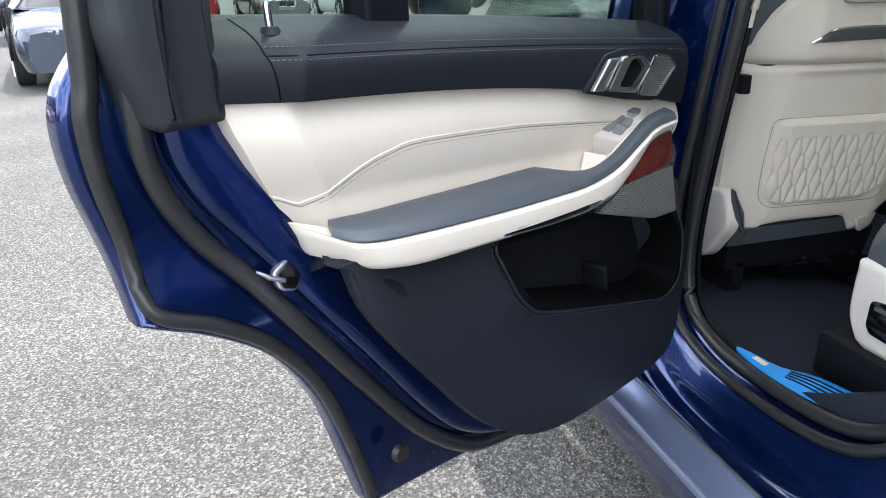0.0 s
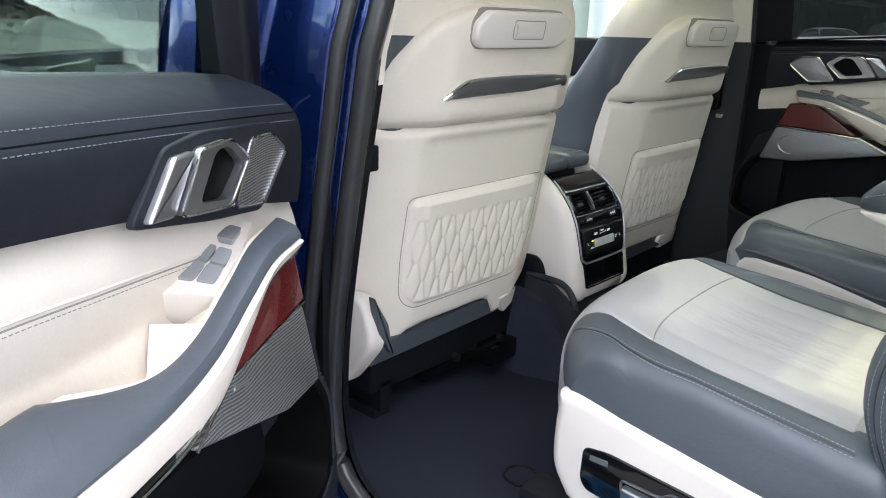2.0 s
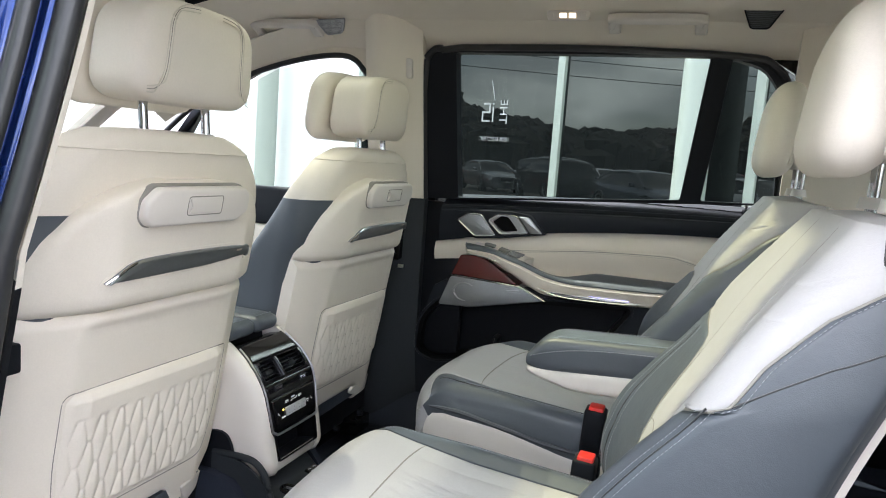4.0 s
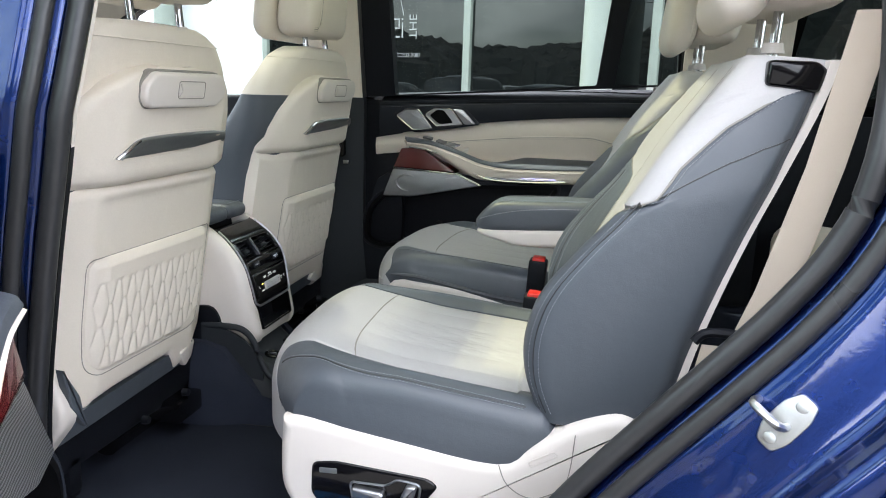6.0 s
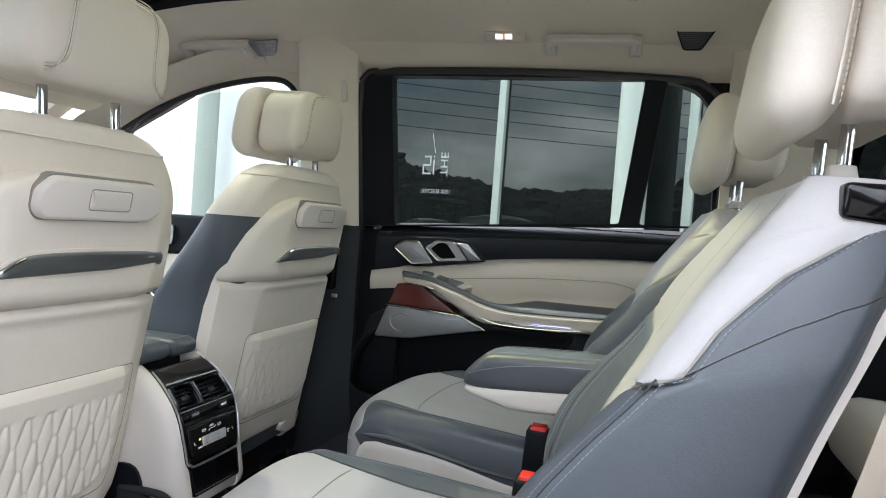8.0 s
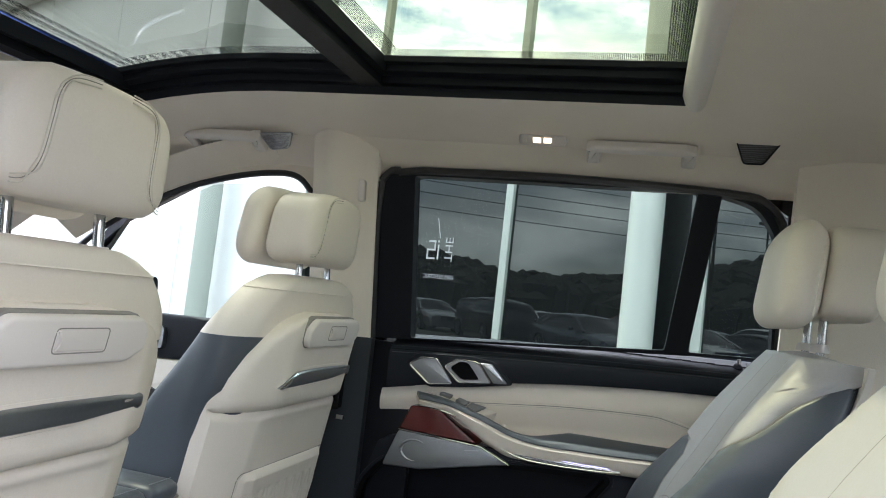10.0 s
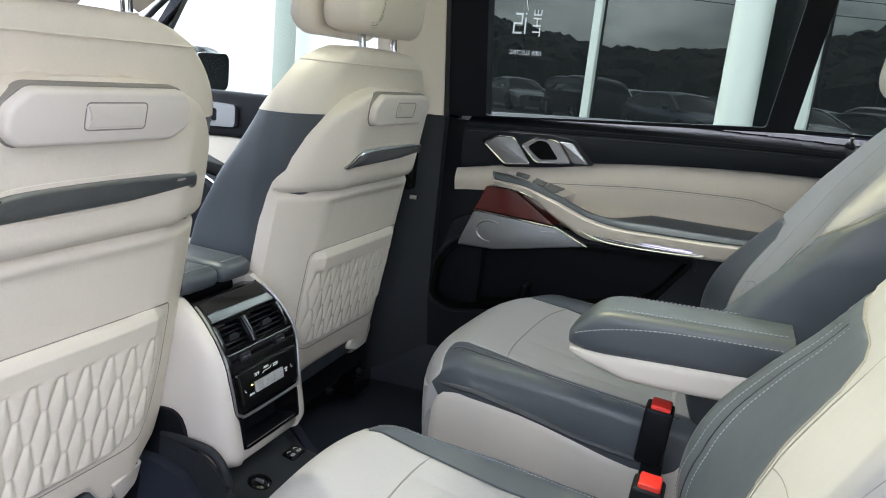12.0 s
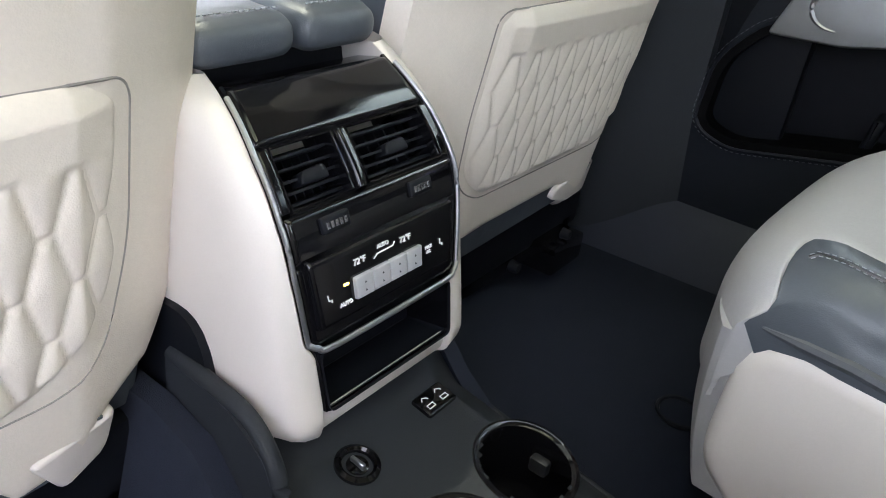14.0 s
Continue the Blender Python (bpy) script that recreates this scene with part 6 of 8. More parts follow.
# ---- second row ----
def rear_seat(cx, o, label, up=0.0):
    """A captain's chair; o is -1 when its outer side is at -x."""
    s = thing("captain_chair", (cx, -0.55, 0.62), label, "car seat", "second row seats")
    X = lambda a: cx + o * a          # a: from the middle towards the outer side
    # cushion, cross-section by lateral place and length
    OUT, INN = 0.246, -0.258

    def under(y):
        """Lower edge of the cushion's sides."""
        return 0.770 + up - 0.085 * max(0.0, -0.34 - y)

    def under_in(y):
        """The same towards the middle of the car, higher at the front."""
        return under(y) + 0.018 * max(0.0, min(1.0, (y + 0.54) / 0.18))

    def cush(a, t):
        """a across, t from the front lip (0) to the back (1)."""
        edge_k = max(a / OUT, a / INN)
        front = -0.230 - 0.06 * a - (0.096 * min(1.0, edge_k) ** 2.8 if a > 0 else 0.050 * min(1.0, edge_k) ** 4.5)
        deep, high = 0.074, 0.088
        top = 0.850 + up
        if t < 0.2:
            k = (1 - t / 0.2) * math.pi / 2
            y, z = front - deep * (1 - math.sin(k)), top - high * (1 - math.cos(k))
            s = 0.0
        else:
            s = (t - 0.2) / 0.8
            y, z = (front - deep) * (1 - s) - 0.705 * s, top - 0.036 * s
        side = max((a - 0.150) / 0.09, (-0.190 - a) / 0.07, 0)
        z += 0.012 * min(1, side) ** 1.5 * min(1, s * 3)
        z -= 0.014 * (1 - min(1, side * 2)) * min(1, s * 2.5) * (1 if t < 0.9 else 0.5)
        r = 0.050
        for edge in (OUT - a, a - INN):
            if edge < r:
                k = min(1.0, 1 - edge / r)
                z -= r * 0.9 * (1 - math.sqrt(max(0, 1 - k * k))) * min(1.0, t / 0.22) ** 1.5
        if a > OUT or a < INN:
            d = (a - OUT) if a > OUT else (INN - a)
            z0 = z
            z = z0 + (min(z0, under(y) if a > OUT else under_in(y)) - z0) * d / 0.07
            bulge = 0.005 * math.sin(min(1, d / 0.07) * math.pi / 2) * min(1, t / 0.2)
            return Vector((X((OUT if a > OUT else INN) + (bulge if a > OUT else -bulge)), y, z))
        return Vector((X(a), y, z))

    lead = lambda t: max(0.0, 1 - t / 0.125) ** 1.6
    seam_o = lambda t: 0.126 + 0.034 * min(1.0, t / 0.34) + 0.108 * lead(t)
    seam_i = lambda t: -0.204 + 0.008 * min(1.0, t / 0.3) - 0.124 * max(0.0, min(1.0, (0.16 - t) / 0.13)) ** 1.1
    ts = span(0, 0.2, 16) + span(0.215, 1, 60)

    def between(t, a0, a1, k):
        a = a0 + (a1 - a0) * k
        p = cush(a, t)
        flute = 0.0017 * (abs(math.sin(math.pi * (a + 0.02) / 0.062)) ** 0.6 - 0.8) * max(0.0, min(1.0, (t - 0.345) / 0.04)) * min(1.0, max(0.0, (0.98 - t) / 0.1))
        if abs(a + 0.02) < 0.062 and t > 0.38:
            flute += 0.0009 * (min(1.0, hex_depth(a + 0.02, p.y, 0.031, 0.060, 0.007) / 0.004) - 0.7) * min(1.0, (t - 0.38) / 0.02)
        return p + Vector((0, 0, flute - 0.0030 * max(0, 1 - min(k, 1 - k) * abs(a1 - a0) / 0.006) + 0.003 * math.sin(k * math.pi) ** 0.5))

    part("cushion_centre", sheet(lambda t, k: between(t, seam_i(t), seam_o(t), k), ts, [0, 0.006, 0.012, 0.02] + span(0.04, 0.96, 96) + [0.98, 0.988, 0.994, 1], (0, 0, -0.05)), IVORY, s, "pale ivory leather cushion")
    rim_o = lambda t, k: cush(seam_o(t) + (OUT - seam_o(t)) * k if k <= 1 else OUT + 0.07 * (k - 1), t)
    rim_i = lambda t, k: cush(min(seam_i(t), seam_i(t) + (INN - seam_i(t)) * k if k <= 1 else INN - 0.07 * (k - 1)), t)
    cols = span(0, 0.9, 9) + [0.95, 0.98, 1.0] + span(1.08, 2, 8)
    part("outer_bolster", sheet(rim_o, ts, cols, (0, -0.02, -0.03)), GREY, s, "slate leather bolster", 60)
    part("inner_bolster", sheet(rim_i, [t for t in ts if t > 0.06], cols, (0, -0.02, -0.03)), GREY, s, "slate leather bolster", 60)
    for sg, fn in ((1, rim_o), (-1, rim_i)):
        path = lambda off: [fn(t, min(1, (0.74 if sg > 0 else 0.5) * (1 - math.exp(-max(0, t - 0.07) / 0.075))) + off) for t in span(0.09 if sg > 0 else 0.15, 0.93, 60)]
        part("bolster_seam", tube([p + Vector((0, 0, -0.0004)) for p in path(0.04)], 0.0016, 6), RUBBER, s, "dark seam groove")
        for off in (0.0, 0.085):
            part("stitching", dashes([p + Vector((0, 0, 0.0005)) for p in path(off)], 0.0052, (0.0030, 0.00055, 0.0004)), STITCH, s, "row of pale stitches")
    part("cross_seam", tube([between(0.345, seam_i(0.345), seam_o(0.345), k) + Vector((0, 0, -0.0006)) for k in span(0.01, 0.99, 14)], 0.0015, 6), SEAM_SHADE, s, "cross seam")
    SX = lambda a_off: (lambda a, b, c: Vector((X(OUT - a_off) + o * c, a, b + up)))
    # base valance
    val = spline([(-0.326, 0.768), (-0.322, 0.70), (-0.326, 0.655), (-0.350, 0.616)], 4) + spline([(-0.375, 0.606), (-0.586, 0.616), (-0.70, 0.645), (-0.775, 0.70), (-0.835, 0.800)], 4) + spline([(-0.825, 0.825), (-0.797, 0.832), (-0.746, 0.812), (-0.690, 0.772), (-0.643, 0.742), (-0.50, 0.757), (-0.372, 0.774), (-0.340, 0.773)], 4)
    vb = part("side_valance", slab(val, SX(0.022), -0.05, 0.034, 0.018, 5), CREAM_PLASTIC, s, "cream plastic side cover")
    front = lambda x, a, w: max(0.0, min(1.0, (x + a) / w))
    inner_val = [Vector((p.x + 0.054 * front(p.x, 0.42, 0.09) - 0.024 * front(p.y, -0.735, 0.040) ** 2 * front(p.x, 0.36, 0.03), p.y + (0.014 * front(p.x, 0.60, 0.15) if p.y > 0.735 else 0.0))) for p in val]
    part("side_valance", slab(inner_val, lambda a, b, c: Vector((X(INN + 0.022) - o * c, a, b + up)), -0.05, 0.030, 0.020, 5), CREAM_PLASTIC, s, "cream plastic inner side cover")

    def apron(u, v):
        """Wraps round the front from side to side below the cushion."""
        a = INN - 0.001 + (OUT - INN + 0.002) * u
        e = max(a / OUT, a / INN)
        if e < 0.999:
            return Vector((X(a), -(0.248 if a > 0 else 0.248 - 0.012 * min(1.0, -a / 0.1)) - 0.06 * a - (0.086 * e ** 2.8 if a > 0 else 0.036 * e ** 4.5) - (0.05 if a > 0 else 0.02) * v ** 2.5, 0.776 + up - 0.156 * v))
        return Vector((X(a), -0.430 if a > 0 else -0.330, 0.776 + up - 0.156 * v))

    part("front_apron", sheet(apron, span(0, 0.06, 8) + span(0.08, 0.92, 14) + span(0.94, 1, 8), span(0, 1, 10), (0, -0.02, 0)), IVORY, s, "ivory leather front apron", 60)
    part("side_piping", tube([Vector((X(INN - 0.001 - 0.003 * min(1.0, k / 2)), y, under_in(y) + 0.003)) for k, y in enumerate(span(-0.282, -0.66, 12))], [0.002] + [0.0055] * 12, 8), SLATE_PLASTIC, s, "dark edge strip below the bolster")
    F3 = SX(0.018)
    pn = part("switch_plate", slab(rounded([(-0.376, 0.708), (-0.412, 0.714), (-0.550, 0.706), (-0.565, 0.696), (-0.530, 0.648), (-0.510, 0.641), (-0.385, 0.646), (-0.374, 0.66)], 0.010, 4), F3, 0.026, 0.033, 0.003), GLOSS_BLACK, s, "glossy black seat switch plate")
    part("switch_well", tube([F3(p.x, p.y, 0.0335) for p in rounded([(-0.435, 0.687), (-0.490, 0.688), (-0.505, 0.700), (-0.540, 0.696), (-0.535, 0.655), (-0.440, 0.655)], 0.008, 4)], 0.002, 6, closed=True), DARK_METAL, pn)
    part("cushion_switch", slab(rounded([(-0.440, 0.683), (-0.487, 0.680), (-0.490, 0.668), (-0.441, 0.667)], 0.004, 3), F3, 0.030, 0.045, 0.004), SATIN, pn, "silver cushion switch")
    part("back_switch", slab(rounded([(-0.508, 0.665), (-0.520, 0.696), (-0.536, 0.697), (-0.528, 0.664)], 0.004, 3), F3, 0.030, 0.045, 0.004), SATIN, pn, "silver backrest switch")
    part("memory_mark", slab(rounded([(-0.388, 0.702), (-0.415, 0.7035), (-0.415, 0.695), (-0.388, 0.694)], 0.001, 2), F3, 0.0325, 0.0336, 0.0003, 1), DARK_METAL, pn)
    part("cover_seam", tube([F3(p.x, p.y, 0.0305) for p in spline([(-0.648, 0.742), (-0.660, 0.715), (-0.685, 0.700), (-0.710, 0.703), (-0.740, 0.730), (-0.748, 0.800)], 5)], 0.0007, 6), SEAM_SHADE, vb)
    part("emboss", tube([F3(p.x, p.y, 0.0303) for p in rounded([(-0.688, 0.752), (-0.722, 0.772), (-0.727, 0.766), (-0.692, 0.745)], 0.002, 2)], 0.0008, 6, closed=True), CREAM_PLASTIC, vb, "faint embossed mark")
    part("riser", box((cx - 0.20, -0.78, 0.60), (cx + 0.20, -0.36, 0.66), 0.01), DARK_PLASTIC, s, "black seat frame")
    part("track_cover", box((X(0.245) - 0.03, -0.98, 0.520), (X(0.245) + 0.03, -0.285, 0.612), 0.012), DARK_PLASTIC, s, "black seat track cover")
    part("track_cover", box((X(-0.22) - 0.03, -0.98, 0.520), (X(-0.22) + 0.03, -0.29, 0.600), 0.012), DARK_PLASTIC, s, "black seat track cover")
    # backrest: wedge profile, front leans more than the rear
    fr = spline([(-0.700, 0.800), (-0.676, 0.860), (-0.673, 0.920), (-0.692, 0.980), (-0.736, 1.040), (-0.786, 1.098), (-0.834, 1.175), (-0.880, 1.238), (-0.926, 1.296)], 4)
    dish = [0.030, 0.050, 0.058, 0.058, 0.044, 0.026, 0.020, 0.014, 0.004]
    rr = spline([(-0.835, 0.815), (-0.862, 0.850), (-0.880, 0.920), (-0.904, 1.000), (-0.930, 1.076), (-0.955, 1.140), (-0.980, 1.205), (-0.997, 1.255), (-1.004, 1.290)], 4)
    n = len(fr)

    def hw(k):
        t = k / (n - 1)
        return 0.236 + 0.006 * math.sin(t * math.pi) - 0.055 * max(0, t - 0.62) ** 1.3 / 0.38

    def at(line, t):
        k = min(n - 1.0001, max(0.0, t * (n - 1)))
        i = int(k)
        return line[i].lerp(line[i + 1], k - i)

    def shell(q, t, proud=0.0):
        """Leather skin: q 0 in the middle, about 1 at the front corner, 2 at the rear; t up."""
        f, b = at(fr, t), at(rr, t)
        deep = (b - f).length
        h = hw(t * (n - 1))
        e, sg = abs(q), (1 if q >= 0 else -1)
        r = 0.034
        nx, ny = 0.0, 1.0
        if e < 0.86:
            x = h * e
            i = min(7, int(t * 8))
            d = (dish[i] + (dish[i + 1] - dish[i]) * (t * 8 - i)) * (1 - (e / 0.86) ** 3)
        elif e < 1.12:
            p = (e - 0.86) / 0.26 * math.pi / 2
            x, d = h * (0.86 + 0.14 * math.sin(p)), r * (1 - math.cos(p))
            nx, ny = math.sin(p), math.cos(p)
        else:
            v = (e - 1.12) / 0.88
            x = h + 0.004 * math.sin(v * math.pi) - 0.016 * max(0.0, (v - 0.86) / 0.14) ** 2
            d = r + (deep - r) * v
            nx, ny = 1.0, 0.0
        g = f.lerp(b, d / deep)
        return Vector((X(sg * (x + proud * nx)), g.x + proud * ny, g.y))

    def locate(y, z):
        """The shell's (q, t) at a place seen from the side."""
        best = (9, 0, 0)
        for i in range(301):
            f, b = at(fr, i / 300), at(rr, i / 300)
            w = b - f
            v = max(0.0, min(1.0, (Vector((y, z)) - f).dot(w) / w.length_squared))
            best = min(best, ((f.lerp(b, v) - Vector((y, z))).length, v, i / 300))
        d = best[1] * (at(rr, best[2]) - at(fr, best[2])).length
        full = (at(rr, best[2]) - at(fr, best[2])).length
        return (1.12 + 0.88 * max(0.0, d - 0.034) / (full - 0.034), best[2])

    # where ivory meets slate: up the face, out to the flank at the notch, back to the rear corner
    edge_pts = [locate(*p) for p in ((-0.822, 1.116), (-0.842, 1.154), (-0.900, 1.208), (-0.957, 1.246))]
    t_in = edge_pts[0][1] - 0.035
    edge_pts = [(0.50, 0.0), (0.53, 0.2), (0.60, t_in - 0.06), (0.74, t_in)] + edge_pts + [(2.0, 0.90), (2.0, 1.0)]

    edge_in = [(0.36, 0.0), (0.37, 0.2), (0.42, t_in - 0.06), (0.50, t_in + 0.02), (0.76, t_in + 0.05)] + [(q, t + 0.05 * (0.9 - t) / 0.3) for q, t in edge_pts[5:-2]] + edge_pts[-2:]

    def border(t, sg=1):
        line = edge_pts if sg > 0 else edge_in
        for (q0, t0), (q1, t1) in zip(line, line[1:]):
            if t <= t1:
                return q0 + (q1 - q0) * (t - t0) / max(1e-4, t1 - t0)
        return 2.0

    rows = sorted(set(span(0, 1, 44) + [p[1] for p in edge_pts]))
    puff = lambda v: 0.004 * min(1.0, 9 * min(v, 1 - v)) ** 0.5

    def ivory(t, v):
        wi, wo = border(t, -1) - 0.006, border(t) - 0.006
        return shell(-wi + (wi + wo) * v, t, puff(v))

    cols = span(0, 0.06, 5) + span(0.08, 0.92, 54) + span(0.94, 1, 5)
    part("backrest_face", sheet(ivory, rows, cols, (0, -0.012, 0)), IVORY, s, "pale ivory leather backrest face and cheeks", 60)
    for sg in (-1, 1):
        low = [t for t in rows if border(t, sg) < 1.99]
        part("backrest_side", sheet(lambda t, v: shell(sg * (2.0 + (border(t, sg) + 0.006 - 2.0) * v), t, 0.004 * min(1.0, 9 * (1 - v)) ** 0.5 * min(1.0, (2 - border(t, sg)) * 4)), low, span(0, 0.9, 34) + span(0.92, 1, 6), (-sg * o * 0.006, -0.006, 0)), GREY, s, "slate leather backrest flank", 60)
        part("border_seam", tube([shell(sg * border(t, sg), t, -0.0006) for t in low], 0.0022, 6), SEAM_SHADE, s, "seam between the leathers")
        notch = edge_pts[4][1]
        if sg > 0:
            part("stitching", dashes([shell(border(t) + 0.05, t, 0.0042) for t in low if t > notch - 0.01], 0.0054, (0.0030, 0.0005, 0.0006), (o, 0, 0)), STITCH, s, "row of pale stitches")
        front_line = [(1.04 if sg > 0 else 0.80 + 0.10 * max(0.0, 1 - t / 0.3), t) for t in span(0.04, notch, 26)]
        part("flank_seam", tube([shell(sg * (q - 0.02), t, 0.0036) for q, t in front_line], 0.0011, 6), RUBBER, s, "dark seam groove")
        for off in (-0.055, 0.018):
            part("stitching", dashes([shell(sg * (q + off), t, 0.0044) for q, t in front_line], 0.0054, (0.0030, 0.0005, 0.0006), (sg * o, 0, 0) if sg > 0 else (0, 0.9, 0.3)), STITCH, s, "row of pale stitches")
        part("face_seam", tube([shell(sg * (0.30 + 0.10 * t), t, 0.0036) for t in span(0.12, 0.97, 26)], 0.0007, 6), SEAM_SHADE, s, "seam of the face")
    part("lumbar_seam", tube([shell(q, 0.36 + 0.05 * (1 - (q / 0.5) ** 2), 0.0036) for q in span(-0.33, 0.42, 16)], 0.0008, 6), SEAM_SHADE, s)
    part("flank_crease", tube([shell(q, t, 0.0040) for q, t in (locate(*p) for p in spline([(-0.824, 1.118), (-0.905, 1.166), (-0.950, 1.188), (-0.972, 1.198)], 4))], 0.0009, 6), RUBBER, s, "crease in the leather")

    def crown(u, v):
        """Top of the backrest from the front edge to the rear one."""
        q = 2 * u - 1
        f, b = shell(q * 1.0, 1.0, 0.003), shell(q * 0.98, 1.0)
        r = at(rr, 1.0)
        p = Vector((f.x, f.y + (r.x - f.y) * v, f.z + (r.y - f.z) * v))
        return p + Vector((0, 0, 0.010 * math.sin(v * math.pi) * (1 - q * q) - 0.002 * v))

    part("shoulder_cap", sheet(crown, span(0, 1, 20), span(0, 1, 10), (0, 0, -0.02)), IVORY, s, "ivory leather shoulder")
    part("back_cover", sheet(lambda u, v: Vector((cx - 0.226 + 0.452 * u, (rr[int(v * (n - 1))].x) - 0.012, rr[int(v * (n - 1))].y)), span(0, 1, 6), span(0, 1, n - 1), (0, 0.010, 0)), CREAM_PLASTIC, s, "cream plastic rear cover")
    part("release_handle", slab(rounded([(-0.938, 1.259), (-1.000, 1.252), (-1.007, 1.278), (-0.994, 1.288), (-0.940, 1.289)], 0.006, 3), lambda a, b, c: Vector((X(hw(n - 2)) + o * c, a, b)), -0.03, 0.023, 0.005), GLOSS_BLACK, s, "black release handle")
    # headrest
    for dx in (-0.06, 0.06):
        part("headrest_post", tube([(cx + dx, -0.972, 1.27), (cx + dx, -0.975, 1.38)], 0.007, 12), CHROME, s, "chrome headrest post")
        part("post_collar", tube([(cx + dx, -0.972, 1.304), (cx + dx, -0.972, 1.318)], [0.016, 0.013], 12), CREAM_PLASTIC, s)

    def head(p):
        t = (p.z - 1.32) / 0.18
        p.x = cx + (p.x - cx) * (1.0 - 0.16 * max(0, t) ** 2)
        p.z -= (1.2 if o < 0 else 0.6) * (p.x - cx) ** 2 * max(0, t)
        p.y += -0.020 * t - 0.028
        p.z += 0.020
        return p

    hr = part("headrest", pillow((cx - 0.160, -1.012, 1.340), (cx + 0.160, -0.915, 1.506), (0.040, 0.022, 0.040), 12, head), CREAM, s, "cream leather headrest")
    part("headrest_front", pillow((cx - 0.168, -0.922, 1.318), (cx + 0.168, -0.850, 1.514), (0.050, 0.034, 0.055), 12, head), CREAM, hr, "cream front cushion")
    for sg in (1, -1):
        ln = [head(Vector((cx + sg * 0.169, -0.905, z))) for z in span(1.345, 1.472, 10)]
        part("headrest_seam", tube(ln, 0.0014, 6), CREAM, hr)
        part("headrest_stitching", dashes([p + Vector((sg * 0.0005, -0.005, 0)) for p in ln], 0.006, (0.004, 0.001, 0.0008), (sg, 0, 0)), CREAM_STITCH, hr)
    return s


rear_seat(-0.365, -1, "second row captain's chair by the open door, cream and slate leather")
seat_r = rear_seat(0.398, 1, "second row captain's chair at the far side, cream and slate leather", 0.006)
seat_r.location.y += 0.014

arm = thing("armrest", (0.12, -0.6, 0.93), "folded-down slate leather armrest on a cream base beside the far chair", "armrest")


def arm_ring(t, top):
    y = -0.482 - 0.30 * t
    k = 1 - max(0.0, 1 - t / 0.22) ** 2.2
    h = 0.058
    c = 0.118
    zt = (0.955 + 0.045 * k + 0.012 * t) if top else (0.935 + 0.020 * t)
    zb = (0.938 - 0.008 * k + 0.016 * t) if top else 0.930 - 0.032 * min(1, t * 3.0) + 0.012 * t
    w = h * (0.45 + 0.55 * math.sqrt(max(0.0, 1 - (1 - min(1.0, t / 0.16)) ** 2)))
    return [Vector((c + p.x, y, p.y)) for p in rounded([(-w, zb), (w, zb), (w, zt), (-w, zt)], 0.02 if top else 0.012, 5)]


bm = bmesh.new()
loops(bm, [arm_ring(t, True) for t in [0, 0.01, 0.03, 0.06, 0.1, 0.15, 0.2, 0.3, 0.45, 0.6, 0.8, 1.0]])
part("pad", bm, GREY, arm, "slate leather pad")
bm = bmesh.new()
loops(bm, [arm_ring(t, False) for t in [0.02, 0.05, 0.1, 0.15, 0.2, 0.3, 0.45, 0.6, 0.8, 1.0]])
part("base", bm, CREAM_PLASTIC, arm, "cream plastic base")
for sx in (-1, 1):
    part("stitching", dashes([Vector((0.118 + sx * 0.0585, -0.495 - 0.285 * t, 0.962 + 0.026 * (1 - (1 - t) ** 4) + 0.010 * t)) for t in span(0, 1, 24)], 0.0065, (0.0042, 0.0011, 0.001), (sx, 0, 0)), STITCH, arm, "pale stitching")
    part("stitching", dashes([Vector((0.118 + sx * 0.040, -0.495 - 0.285 * t, 0.9615 + 0.040 * (1 - max(0, 1 - t / 0.22) ** 2.2) + 0.012 * t)) for t in span(0.02, 1, 24)], 0.0065, (0.0042, 0.0011, 0.001), (0, 0, 1)), STITCH, arm, "pale stitching")


def buckle(x, y, z, tilt, label):
    b = thing("seat_belt_buckle", (x, y, z - 0.13), label, "buckle", "seat belt buckles")
    m = Matrix.Rotation(radians(tilt), 4, "X")
    part("housing", box((x - 0.021, y - 0.020, z - 0.090), (x + 0.021, y + 0.020, z - 0.004), 0.005, 3, turn=m), DARK_PLASTIC, b, "black plastic housing")
    part("button", box((x - 0.0175, y - 0.017, z - 0.012), (x + 0.0175, y + 0.011, z + 0.002), 0.003, 2, turn=m), RED, b, "red release button")
    part("stalk", box((x - 0.009, y - 0.020, z - 0.17), (x + 0.009, y + 0.012, z - 0.08), 0.004), DARK_PLASTIC, b, "black stalk")


buckle(0.075, -0.628, 0.880, 3, "black seat belt buckle with red button beside the far chair")
buckle(-0.085, -0.636, 0.842, 3, "black seat belt buckle with red button beside the near chair")

belt = thing("seat_belt", (-0.66, -0.95, 0.9), "tan seat belt strap running down from the pillar behind the chair", "seat belt")
part("strap", ribbon([(-0.64, -1.012, 1.34), (-0.64, -0.982, 1.17), (-0.64, -0.944, 1.02), (-0.64, -0.910, 0.92)], [(-0.655, -1.048, 1.34), (-0.655, -1.018, 1.17), (-0.655, -0.983, 1.02), (-0.655, -0.952, 0.92)], (-0.002, 0, 0)), WEBBING, belt, "tan woven webbing")
part("guide", tube(spline([(-0.655, -0.880, 0.955), (-0.655, -0.895, 0.968), (-0.658, -0.94, 0.968), (-0.66, -0.975, 0.962)], 5), 0.006, 8), DARK_PLASTIC, belt, "black strap guide")
